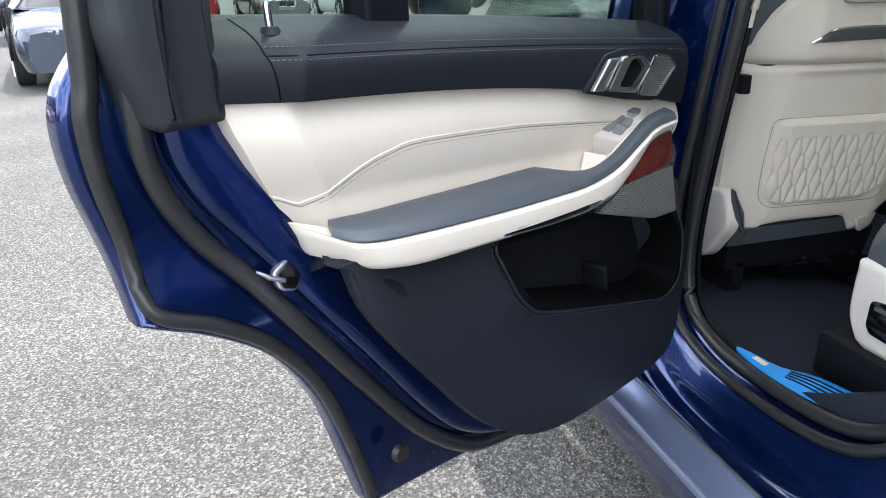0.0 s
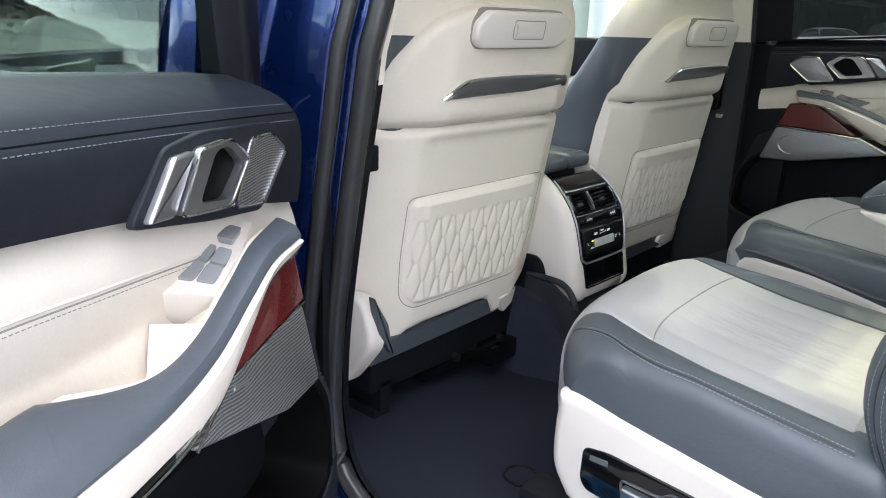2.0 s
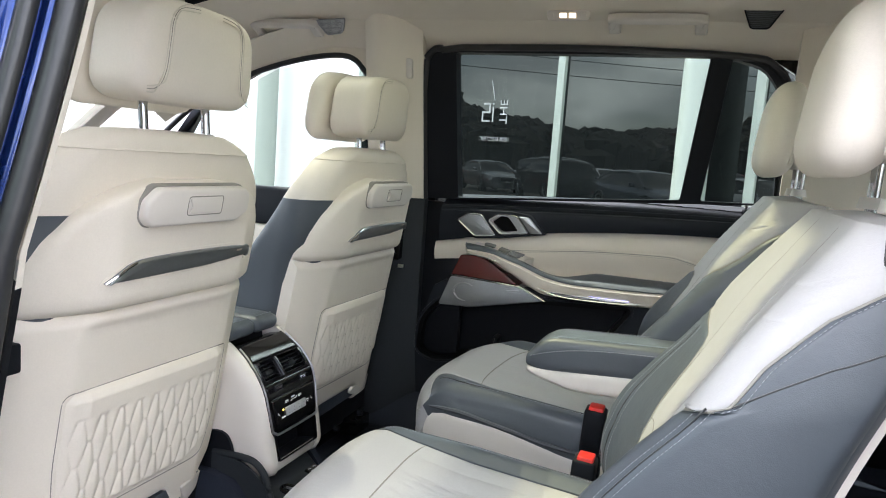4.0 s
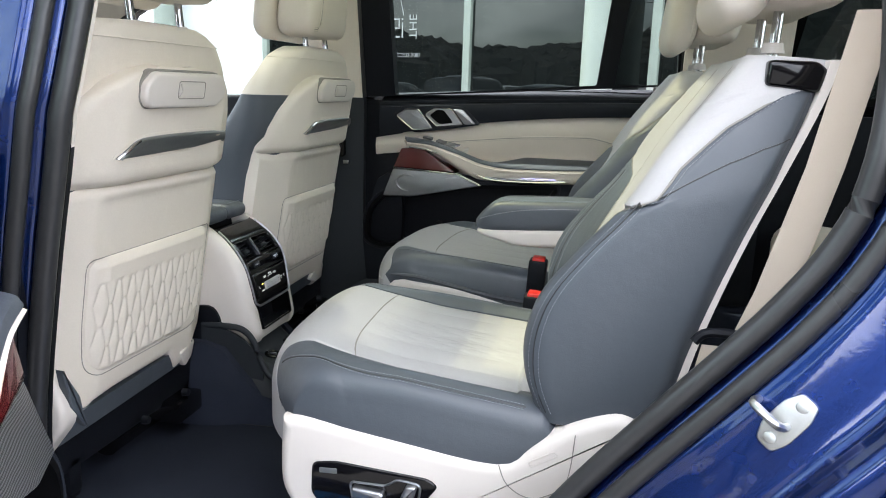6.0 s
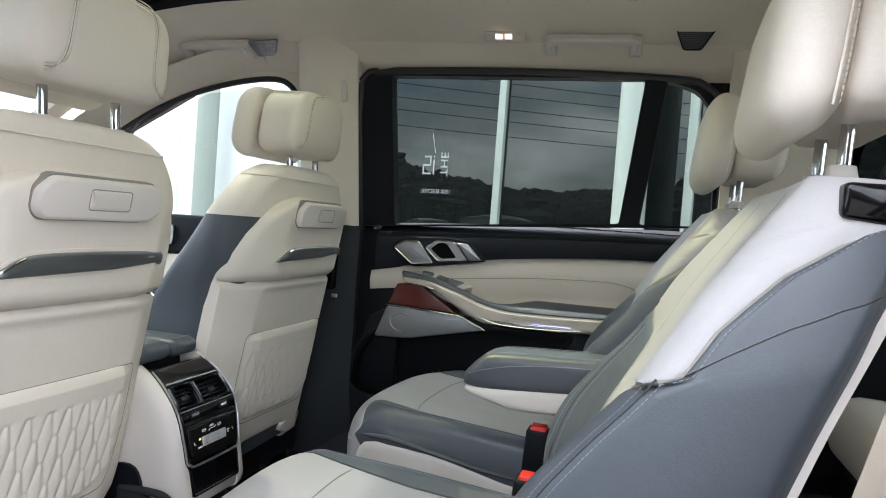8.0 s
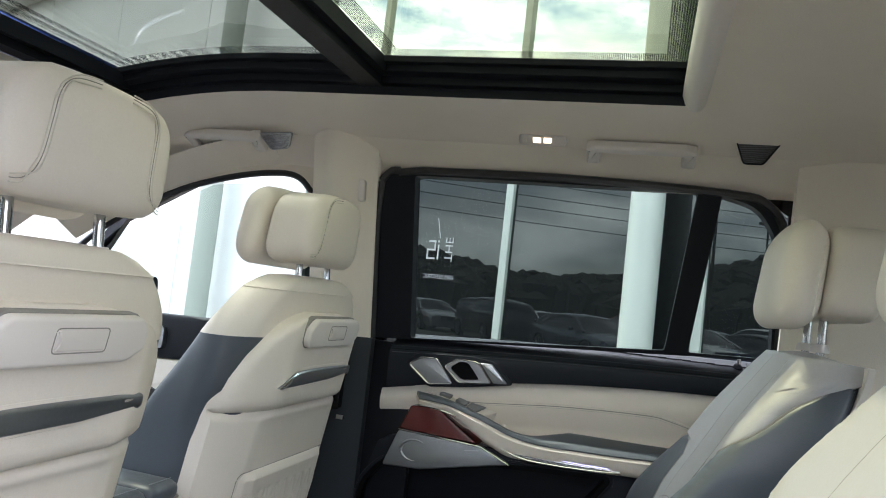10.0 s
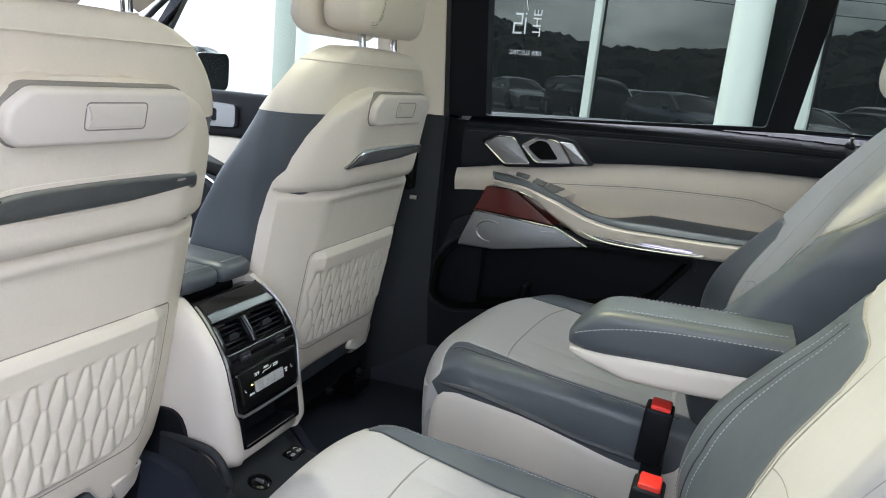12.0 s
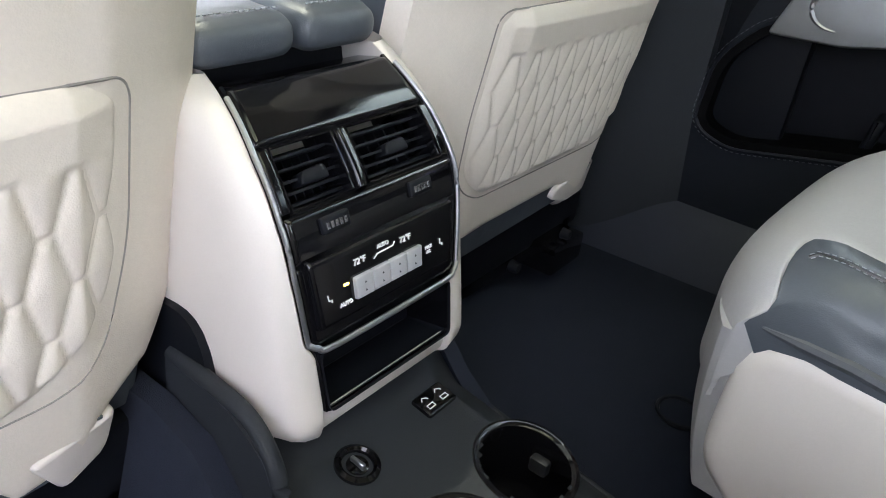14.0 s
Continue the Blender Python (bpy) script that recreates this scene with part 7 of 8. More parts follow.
part("lower_strap", ribbon([(-0.662, -0.888, 0.955), (-0.662, -0.86, 0.80)], [(-0.664, -0.955, 0.955), (-0.664, -0.91, 0.80)], (-0.002, 0, 0)), WEBBING, belt)


def third_row(cx, label):
    t = thing("third_row_seat", (cx, -1.6, 0.66), label, "car seat", "third row seats")
    part("cushion", pillow((cx - 0.24, -1.62, 0.74), (cx + 0.24, -1.20, 0.90), (0.06, 0.08, 0.06), 9, lambda p: p + Vector((0, 0, 0.10 * (p.y + 1.55)))), CREAM, t, "cream leather cushion")
    part("backrest", pillow((cx - 0.24, -1.75, 0.84), (cx + 0.24, -1.62, 1.24), (0.07, 0.05, 0.07), 9, lambda p: p + Vector((0, -0.35 * (p.z - 0.85), 0))), CREAM, t, "cream leather backrest")
    part("headrest", pillow((cx - 0.13, -1.88, 1.26), (cx + 0.13, -1.79, 1.40), (0.04, 0.035, 0.04), 8), CREAM, t)
    for dx in (-0.05, 0.05):
        part("headrest_post", tube([(cx + dx, -1.80, 1.20), (cx + dx, -1.83, 1.28)], 0.007, 8), CHROME, t)
    part("base", box((cx - 0.22, -1.66, 0.62), (cx + 0.22, -1.24, 0.76), 0.02), DARK_PLASTIC, t, "dark seat base")
    return t


third_row(-0.33, "third row seat behind the near chair, cream leather")
third_row(0.33, "third row seat behind the far chair, cream leather")


# ---- centre console ----
con = thing("centre_console", (0.0, 0.1, 0.52), "cream centre console with black air vents and climate panel", "centre console")
PROF = spline([(0.115, 0.942), (0.090, 0.928), (0.058, 0.908), (0.032, 0.886), (0.012, 0.862), (-0.001, 0.838), (-0.010, 0.803), (-0.017, 0.765), (-0.023, 0.735), (-0.029, 0.705), (-0.031, 0.688), (-0.026, 0.672), (-0.008, 0.662)], 6)
CX = 0.005
HEIGHTS = [(0.690, 0.684), (0.700, 0.697), (0.738, 0.7475), (0.742, 0.7545), (0.7685, 0.773), (0.7855, 0.791), (0.808, 0.815), (0.846, 0.852), (0.902, 0.889), (0.934, 0.920), (0.95, 0.936)]
WIDTHS = [(0.66, 0.84), (0.700, 0.84), (0.746, 0.86), (0.760, 0.95), (0.815, 1.01), (0.850, 1.03), (0.885, 1.0), (0.920, 0.91), (0.95, 0.88)]


def along(table, z):
    """Straight-line reading of a table of pairs."""
    for (a, p), (b, q) in zip(table, table[1:]):
        if z <= b:
            return p + (q - p) * max(0.0, z - a) / (b - a)
    return table[-1][1]


def C(x, z, h=0.0):
    """On the console's face: the fittings' places, spread over its heights and widths."""
    z = along(HEIGHTS, z)
    return C0(x * along(WIDTHS, z), z, h)


def C0(x, z, h=0.0):
    """On the console's face: x from its middle, z the height, h out of the face."""
    for a, b in zip(PROF, PROF[1:]):
        if b.y <= z <= a.y:
            t = (a.y - z) / max(1e-6, a.y - b.y)
            p = a.lerp(b, t)
            d = (b - a).normalized()
            break
    else:
        p, d = (PROF[0], (PROF[1] - PROF[0]).normalized()) if z > PROF[0].y else (PROF[-1], (PROF[-1] - PROF[-2]).normalized())
    return Vector((CX + x, p.x + d.y * h, p.y - d.x * h))


def cheek_w(z):
    return 0.114 + 0.005 * math.sin((z - 0.65) / 0.3 * math.pi) - 0.022 * max(0.0, (0.692 - z) / 0.030) ** 2.2


# cream body wraps round the face
bm = bmesh.new()
rings_ = []
for qz in sorted([q.y for q in PROF if q.y < 0.930] + [0.6977, 0.6973], reverse=True):
    w = cheek_w(qz)
    base = C0(0, qz)
    deep = 0.075 if qz > 0.6975 else 0.003
    far_y = 0.13 if qz > 0.712 else 0.03 + 2.6 * max(0.0, qz - 0.676)
    n_ = 0.0925 * along(WIDTHS, qz)
    sec = [(-w, far_y), (-w, 0.055 if qz > 0.70 else far_y * 0.9), (-w + 0.0008, 0.038 if qz > 0.70 else far_y * 0.7), (-w + 0.0035, 0.022), (-w + 0.009, 0.009), (-w + 0.016, 0.0015), (-n_ - 0.003, -0.002), (-n_ - 0.0008, -0.0005), (-n_, 0.004), (-n_ + 0.001, deep)]
    sec = sec + [(-x, dy) for x, dy in reversed(sec)]
    rings_.append([Vector((CX + x, base.y + dy, base.z - (0.05 if dy == 0.075 and qz < 0.699 else 0.0))) for x, dy in sec])
loops(bm, rings_, False, False, closed=False)
part("cream_body", bm, CREAM_PLASTIC, con, "cream console sides", 50)
for sx in (-1, 1):
    part("well_side", sheet(lambda u, v: C(sx * 0.0915, 0.7005 + 0.2335 * u, 0.002 - 0.060 * v), span(0, 1, 24), [0, 1], (-sx * 0.003, 0, 0)), GLOSS_BLACK, con)
# black face
FC = lambda a, b, c: C(a, b, c)


def face_plate(x0, x1, z0, z1, h0, h1, r=0.004):
    """A plate that follows the face's curve."""
    return sheet(lambda u, v: C(x0 + (x1 - x0) * u, z0 + (z1 - z0) * v, h1 - r * max(0, 1 - min(u, 1 - u) * (x1 - x0) / r) ** 2 - r * max(0, 1 - min(v, 1 - v) * (z1 - z0) / r) ** 2),
                 [0, 0.004, 0.01, 0.02, 0.04] + span(0.1, 0.9, 8) + [0.96, 0.98, 0.99, 0.996, 1], span(0, 1, 24), C(0, 0.8, h0) - C(0, 0.8, h1))


part("top_face", face_plate(-0.090, 0.090, 0.902, 0.934, -0.02, 0.004), GLOSS_BLACK, con, "glossy black top cover")
for x0, x1 in ((-0.090, -0.080), (-0.023, -0.007), (0.078, 0.090)):
    part("vent_frame", face_plate(x0, x1, 0.846, 0.902, -0.03, 0.004, 0.002), GLOSS_BLACK, con)
part("vent_divider", face_plate(-0.020, -0.010, 0.846, 0.900, 0.0, 0.009, 0.003), GLOSS_BLACK, con, "dark chrome vent divider")
part("mid_face", face_plate(-0.090, 0.090, 0.812, 0.846, -0.02, 0.005), GLOSS_BLACK, con, "glossy black panel")
part("vent_well", face_plate(-0.085, 0.085, 0.846, 0.902, -0.05, -0.035, 0.001), DARK_PLASTIC, con, "dark vent interior")
for x0, x1 in ((-0.080, -0.023), (-0.007, 0.078)):
    v = part("air_vent", tube([C(x, z, 0.0045) for x, z in ((x0, 0.848), (x0, 0.900), (x1, 0.900), (x1, 0.848))], 0.0013, 6, closed=True), GLOSS_BLACK, con, "adjustable air vent")
    for k in range(5):
        z = 0.8535 + k * 0.0105
        part("slat", sheet(lambda a, b: C(x0 + (x1 - x0) * a, z + 0.0018 * b, -0.006 - 0.012 * b), [0, 1], span(0, 1, 3), C(0, 0.86, 0.0) - C(0, 0.8625, 0.0)), DARK_PLASTIC, v)
    for k in range(6):
        x = x0 + (x1 - x0) * (k + 1) / 7
        part("upright", sheet(lambda a, b: C(x, 0.848 + 0.052 * a, -0.020 - 0.010 * b), [0, 1], [0, 1], (0.0012, 0, 0)), DARK_PLASTIC, v)
    xm = (x0 + x1) / 2 + 0.004
    part("vent_knob", slab(rounded([(xm - 0.014, 0.866), (xm + 0.014, 0.866), (xm + 0.012, 0.880), (xm - 0.010, 0.878)], 0.004, 3), FC, -0.014, -0.001, 0.002), DARK_PLASTIC, v)
for x0, x1 in ((-0.063, -0.036), (0.030, 0.056)):
    w = part("thumb_wheel", slab(rounded([(x0, 0.827), (x1, 0.827), (x1, 0.8385), (x0, 0.8385)], 0.002, 2), FC, 0.0, 0.0085, 0.002), DARK_PLASTIC, con, "knurled thumb wheel")
    for k in range(5):
        xx = x0 + 0.003 + k * (x1 - x0 - 0.006) / 5
        part("wheel_tooth", slab([(xx, 0.8305), (xx + 0.0030, 0.8305), (xx + 0.0030, 0.835), (xx, 0.835)], FC, 0.008, 0.0094, 0.0004, 1), CHROME, w)
clim = part("climate_panel", face_plate(-0.083, 0.078, 0.761, 0.814, 0.0, 0.010, 0.003), GLOSS_BLACK, con, "glossy black climate control panel")
part("low_face", face_plate(-0.090, 0.090, 0.742, 0.812, -0.02, 0.004), GLOSS_BLACK, con)
for k in range(4):
    x0 = -0.0455 + k * 0.0195
    part("climate_button", slab(rounded([(x0, 0.7755), (x0 + 0.0188, 0.7755), (x0 + 0.0188, 0.7915), (x0, 0.7915)], 0.001, 2), FC, 0.008, 0.0135, 0.0012), BUTTON, clim, "satin metal climate button")
    for dz in (-0.003, 0.003):
        part("button_mark", slab([(x0 + 0.009, 0.7825 + dz), (x0 + 0.0110, 0.7825 + dz), (x0 + 0.0098, 0.7840 + dz)], FC, 0.0132, 0.0139, 0.0001, 1), DARK_PLASTIC, clim)


def con_pose(x, z, h):
    o = C(x, z, h)
    return axes(o, (1, 0, 0), C(x, z + 0.004, h) - C(x, z - 0.004, h))


words("temperature_left", "72°F", 0.0070, con_pose(-0.0367, 0.8010, 0.0105), WHITE_INK, clim)
words("temperature_right", "72°F", 0.0070, con_pose(0.0147, 0.8010, 0.0105), WHITE_INK, clim)
words("auto_mark", "AUTO", 0.0046, con_pose(-0.0108, 0.8045, 0.0105), WHITE_INK, clim)
words("auto_key", "AUTO", 0.0046, con_pose(-0.0550, 0.7760, 0.0105), WHITE_INK, clim)
words("max_key", "MAX\nAC", 0.0040, con_pose(0.0435, 0.7840, 0.0105), WHITE_INK, clim)
part("fan_mark", tube([C(x, z, 0.0108) for x, z in ((-0.022, 0.7975), (-0.018, 0.8000), (0.000, 0.8005), (0.002, 0.8030))], 0.0006, 5), WHITE_INK, clim)
for x in (-0.0710, 0.0595):
    part("seat_heat_mark", tube([C(x + dx, 0.7840 + dz, 0.0108) for dx, dz in ((-0.0014, 0.004), (-0.0008, 0.0), (0.002, -0.0003), (0.002, -0.002))], 0.0006, 5), WHITE_INK, clim)
part("indicator", slab([(-0.0550, 0.7885), (-0.0500, 0.7885), (-0.0500, 0.7902), (-0.0550, 0.7902)], FC, 0.0098, 0.0106, 0.0001, 1), AMBER, clim, "small amber light")
for sx in (-1, 1):
    part("chrome_edge", tube([C(sx * 0.0925, q.y, 0.004) for q in PROF if 0.745 < q.y < 0.930], 0.0021, 8), SATIN, con, "satin metal edge")
part("chrome_bar", tube(spline([C(-0.0925, 0.750, 0.004), C(-0.088, 0.7425, 0.006), C(-0.07, 0.740, 0.007), C(0.07, 0.740, 0.007), C(0.088, 0.7425, 0.006), C(0.0925, 0.750, 0.004)], 5), 0.0026, 8), SATIN, con, "satin metal bar under the panel")
tray = rounded([(-0.089, 0.700), (0.089, 0.700), (0.0905, 0.738), (-0.0905, 0.738)], 0.006, 3)
part("tray_well", slab(tray, FC, -0.06, -0.045, 0.001, 1), DARK_PLASTIC, con, "black open storage tray")
bm = bmesh.new()
loops(bm, [[C(p.x, p.y, 0.005) for p in tray], [C(p.x, p.y, -0.05) for p in tray]], False, False)
part("tray_lining", bm, DARK_PLASTIC, con)
part("tray_rim", tube([C(p.x, p.y, 0.001) for p in tray], 0.0016, 6, closed=True), GLOSS_BLACK, con)
# lid
for x0, x1 in ((-0.097, -0.002), (0.000, 0.086)):
    lid = part("armrest_lid", pillow((CX + x0, 0.080, 0.926), (CX + x1, 0.44, 0.962), (0.020, 0.020, 0.016), 9, lambda p: p + Vector((0, 0, 0.004 * math.sin((p.y - 0.06) * 5)))), GREY, con, "slate leather armrest lid")
    part("lid_stitching", dashes([(CX + x, 0.0845, 0.9535) for x in span(x0 + 0.012, x1 - 0.012, 14)], 0.0050, (0.0032, 0.0008, 0.0007), (0, -0.5, 0.8)), STITCH, lid)
    part("lid_stitching", dashes([(CX + x, 0.096, 0.9640) for x in span(x0 + 0.012, x1 - 0.012, 14)], 0.0050, (0.0032, 0.0008, 0.0007), (0, -0.2, 0.9)), STITCH, lid)
part("core", box((CX - 0.112, 0.125, 0.50), (CX + 0.112, 0.95, 0.925), 0.01), DARK_PLASTIC, con, "dark console core")

# tunnel cover behind the console
tun = thing("tunnel_cover", (0, -0.2, 0.5), "dark plastic floor tunnel cover with socket, charging ports and cup holder", "tunnel cover")


def tun_z(x, y):
    z = 0.632 - 0.16 * (-0.02 - y) if y < -0.02 else 0.632 + 0.9 * (y + 0.02)
    z = min(z, 0.675)
    z = max(z, 0.560)
    e = max(0, abs(x) - 0.085)
    return z - 6.0 * e * e - 0.4 * e


CUPS = [Vector((0.074, -0.137)), Vector((-0.032, -0.150))]
bm = bmesh.new()
xs_, ys_ = span(-0.150, 0.150, 60), span(-0.62, 0.03, 110)
gv = {(i, j): bm.verts.new((x, y, tun_z(x, y))) for i, x in enumerate(xs_) for j, y in enumerate(ys_)}
for i in range(60):
    for j in range(110):
        c = Vector(((xs_[i] + xs_[i + 1]) / 2, (ys_[j] + ys_[j + 1]) / 2))
        if min((c - q).length for q in CUPS) > 0.043:
            bm.faces.new((gv[i, j], gv[i + 1, j], gv[i + 1, j + 1], gv[i, j + 1]))
bmesh.ops.delete(bm, geom=[v for v in bm.verts if not v.link_faces], context="VERTS")
part("cover", bm, TUNNEL_PLASTIC, tun, "dark grained plastic cover")
for sx in (-1, 1):
    part("carpet_flank", sheet(lambda u, v: Vector((sx * (0.148 + 0.05 * v), -0.62 + 1.3 * u, tun_z(0.148, -0.62 + 0.66 * min(1, u * 2)) + (0.075 * min(1, max(0, (u - 0.40) / 0.12))) - 0.02 - (0.20) * v)), span(0, 1, 26), span(0, 1, 6), (-sx * 0.02, 0, 0)), CARPET, tun, "carpeted tunnel flank")
part("side_rim", tube(spline([(-0.124 + CX, 0.09, 0.712), (-0.129 + CX, 0.03, 0.716), (-0.131 + CX, -0.010, 0.712), (-0.132 + CX, -0.036, 0.688), (-0.133 + CX, -0.056, 0.640), (-0.134, -0.10, 0.602), (-0.136, -0.25, 0.578), (-0.138, -0.50, 0.545)], 6), 0.007, 10), TUNNEL_PLASTIC, tun, "rounded edge of the tunnel cover")
part("side_wing", sheet(lambda u, v: Vector((-0.131 - 0.004 * v + CX, 0.09 - 0.146 * u, 0.52 + (0.712 - 0.072 * u ** 3 - 0.52) * (1 - v))), span(0, 1, 10), span(0, 1, 4), (0.006, 0, 0)), TUNNEL_PLASTIC, tun, "dark plastic side of the tunnel cover")
part("side_rim", tube([(0.147, y, tun_z(0.147, y) - 0.002) for y in span(0.02, -0.60, 30)], 0.005, 10), TUNNEL_PLASTIC, tun, "rounded edge of the tunnel cover")
SLOPE = Vector((0, 1, 0.16)).normalized()
for q in CUPS:
    bm = bmesh.new()
    cc = Vector((q.x, q.y, tun_z(0, q.y)))
    loops(bm, [ring_pts(cc + Vector((0, 0, h)), (1, 0, 0), SLOPE, r, 32) for r, h in ((0.050, -0.003), (0.0495, 0.0005), (0.046, 0.001), (0.0425, -0.001), (0.040, -0.02), (0.037, -0.065), (0.02, -0.066), (0.001, -0.066))], False, False)
    cup = part("cup_holder", bm, GLOSS_BLACK, tun, "black cup holder")
    part("cup_grip", box(cc + Vector((0.026, -0.010, -0.035)), cc + Vector((0.038, 0.010, -0.018)), 0.004), RUBBER, cup, "spring grip")
# socket and ports
TN = Vector((0, -0.158, 0.987))


def T(x, y, h):
    return Vector((x, y, tun_z(0, y))) + TN * h


so = Vector((-0.043, -0.042))
bm = bmesh.new()
loops(bm, [[T(so.x + r * math.cos(k * math.pi / 12), so.y + r * math.sin(k * math.pi / 12), h) for k in range(24)] for r, h in ((0.020, -0.004), (0.0195, 0.003), (0.016, 0.005), (0.0135, 0.003), (0.0125, -0.008), (0.0105, -0.008), (0.0095, 0.001), (0.004, 0.002), (0.001, 0.002))], False, True)
part("power_socket", bm, GLOSS_BLACK, tun, "round black power socket")
part("socket_flap", box(T(so.x - 0.002, so.y - 0.008, 0.001), T(so.x + 0.002, so.y + 0.008, 0.005), 0.0008, 1), DARK_METAL, tun)
us = part("port_plate", slab(rounded([(0.044, -0.026), (0.084, -0.026), (0.084, -0.050), (0.044, -0.050)], 0.003, 3), T, -0.002, 0.004, 0.0015), GLOSS_BLACK, tun, "black charging port plate")
for x in (0.054, 0.073):
    part("port", tube([T(x + dx, -0.042 + dy, 0.0045) for dx, dy in ((-0.004, -0.002), (0.004, -0.002), (0.004, 0.002), (-0.004, 0.002))], 0.0006, 5, closed=True), WHITE_INK, us, "charging port")
    part("port_mark", tube([T(x + dx, -0.033 + dy, 0.0045) for dx, dy in ((-0.004, -0.001), (-0.001, 0.002), (0.003, 0.0), (0.004, -0.002))], 0.0005, 5), WHITE_INK, us)


# ---- outside: showroom, parked cars, lamp posts, trees ----
TH = radians(22)
FO, FT, FN = Vector((6.5, 0.0, 0)), Vector((math.sin(TH), math.cos(TH), 0)), Vector((-math.cos(TH), math.sin(TH), 0))


def FA(t, z, c):
    """Showroom front: t along it, z up, c out towards the car park."""
    return FO + FT * t + Vector((0, 0, z)) + FN * c


# no room behind these panes: its shade is the dark diffuse colour
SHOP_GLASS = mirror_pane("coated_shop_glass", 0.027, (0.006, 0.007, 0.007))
UPPER_GLASS = mirror_pane("upper_shop_glass", 0.85, (0.05, 0.06, 0.06))
WHITE_PANEL = mat("white_cladding", (0.80, 0.80, 0.79), 0.45, grain=3, tint=0.03, blotch=0.03)
WHITE_FRAME = mat("white_frame", (0.29, 0.32, 0.285), 0.4, grain=20, tint=0.04)
SIGN_WHITE = mat("white_vinyl", (0.30, 0.30, 0.30), 0.6, grain=50, tint=0.03)

shop = thing("showroom", FA(0, 0, 0), "white clad car showroom with tall dark mirroring windows", "building", kind="structure")
MUL = [0.888 + 2.124 * k for k in range(-6, 2)] + [4.10]
for a, b in zip(MUL, MUL[1:]):
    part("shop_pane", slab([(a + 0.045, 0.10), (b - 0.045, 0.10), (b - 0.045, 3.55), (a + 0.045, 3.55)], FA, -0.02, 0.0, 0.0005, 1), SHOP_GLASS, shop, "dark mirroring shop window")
    part("upper_pane", slab([(a + 0.045, 3.68), (b - 0.045, 3.68), (b - 0.045, 6.6), (a + 0.045, 6.6)], FA, -0.02, 0.0, 0.0005, 1), UPPER_GLASS, shop, "pale mirroring upper window")
for m in MUL:
    part("mullion", slab([(m - 0.045, 0), (m + 0.045, 0), (m + 0.045, 6.7), (m - 0.045, 6.7)], FA, -0.05, 0.05, 0.006), WHITE_FRAME, shop, "white window mullion")
part("transom", slab([(MUL[0], 3.55), (4.1, 3.55), (4.1, 3.68), (MUL[0], 3.68)], FA, -0.05, 0.045, 0.006), WHITE_FRAME, shop)
part("plinth", slab([(MUL[0], 0), (4.1, 0), (4.1, 0.10), (MUL[0], 0.10)], FA, -0.05, 0.06, 0.006), WHITE_FRAME, shop)
part("fascia", slab([(MUL[0], 6.7), (24, 6.7), (24, 8.0), (MUL[0], 8.0)], FA, -0.3, 0.35, 0.02), WHITE_PANEL, shop, "white roof fascia")
for k in range(7):
    a = 4.16 + k * 2.8
    part("cladding_panel", slab([(a, 0), (a + 2.78, 0), (a + 2.78, 6.7), (a, 6.7)], FA, -0.05, 0.03, 0.012), WHITE_PANEL, shop, "white cladding panel")
for t in (-0.80, -7.0, 2.6 + 3.2):
    c = thing("column", FA(t, 0, 0.35), "round white steel column before the showroom windows", "column", "showroom columns")
    part("shaft", tube([FA(t, 0, 0.35), FA(t, 6.7, 0.35)], 0.155, 24), WHITE_FRAME, c)
    part("foot", tube([FA(t, 0.0, 0.35), FA(t, 0.06, 0.35)], [0.20, 0.19], 24), WHITE_FRAME, c)

sign = thing("window_lettering", FA(1.7, 1.9, 0.005), "white vinyl lettering on the showroom glass, seen reversed", "lettering")
words("small_line", "100% ELECTRIC", 0.066, axes(FA(1.765, 1.60, 0.006), FT, (0, 0, 1)), SIGN_WHITE, sign)
words("side_word", "THE", 0.155, axes(FA(1.66, 1.92, 0.006), (0, 0, 1), -FT), SIGN_WHITE, sign)
for lp in ([(1.955, 1.80), (1.975, 1.80), (1.975, 1.92), (1.955, 1.92)], [(1.800, 1.80), (1.820, 1.80), (1.820, 1.97), (1.800, 1.97)], [(1.800, 2.0), (1.820, 2.0), (1.820, 2.02), (1.800, 2.02)],
           [(1.86, 2.0), (1.955, 2.0), (1.955, 2.02), (1.86, 2.02)], [(1.85, 1.90), (1.955, 1.90), (1.955, 1.92), (1.85, 1.92)], [(1.85, 1.80), (1.955, 1.80), (1.955, 1.82), (1.85, 1.82)], [(1.85, 1.91), (1.87, 1.91), (1.87, 2.02), (1.85, 2.02)]):
    part("letter_bar", slab([(x, z) for x, z in lp], FA, 0.002, 0.006, 0.0005, 1), SIGN_WHITE, sign)
part("letter_stroke", slab([(1.79, 2.05), (1.80, 2.05), (1.86, 2.28), (1.85, 2.28)], FA, 0.002, 0.006, 0.0005, 1), SIGN_WHITE, sign)

TYRE = mat("tyre_rubber", (0.015, 0.015, 0.016), 0.8, grain=60, bump=0.3, tint=0.3)
HEAD_LENS = mat("headlamp_lens", (0.30, 0.33, 0.36), 0.1, 0.3, coat=1.0, grain=40, tint=0.3)
TAIL_RED = mat("tail_lamp_red", (0.30, 0.01, 0.01), 0.15, coat=1.0, grain=40, tint=0.3)


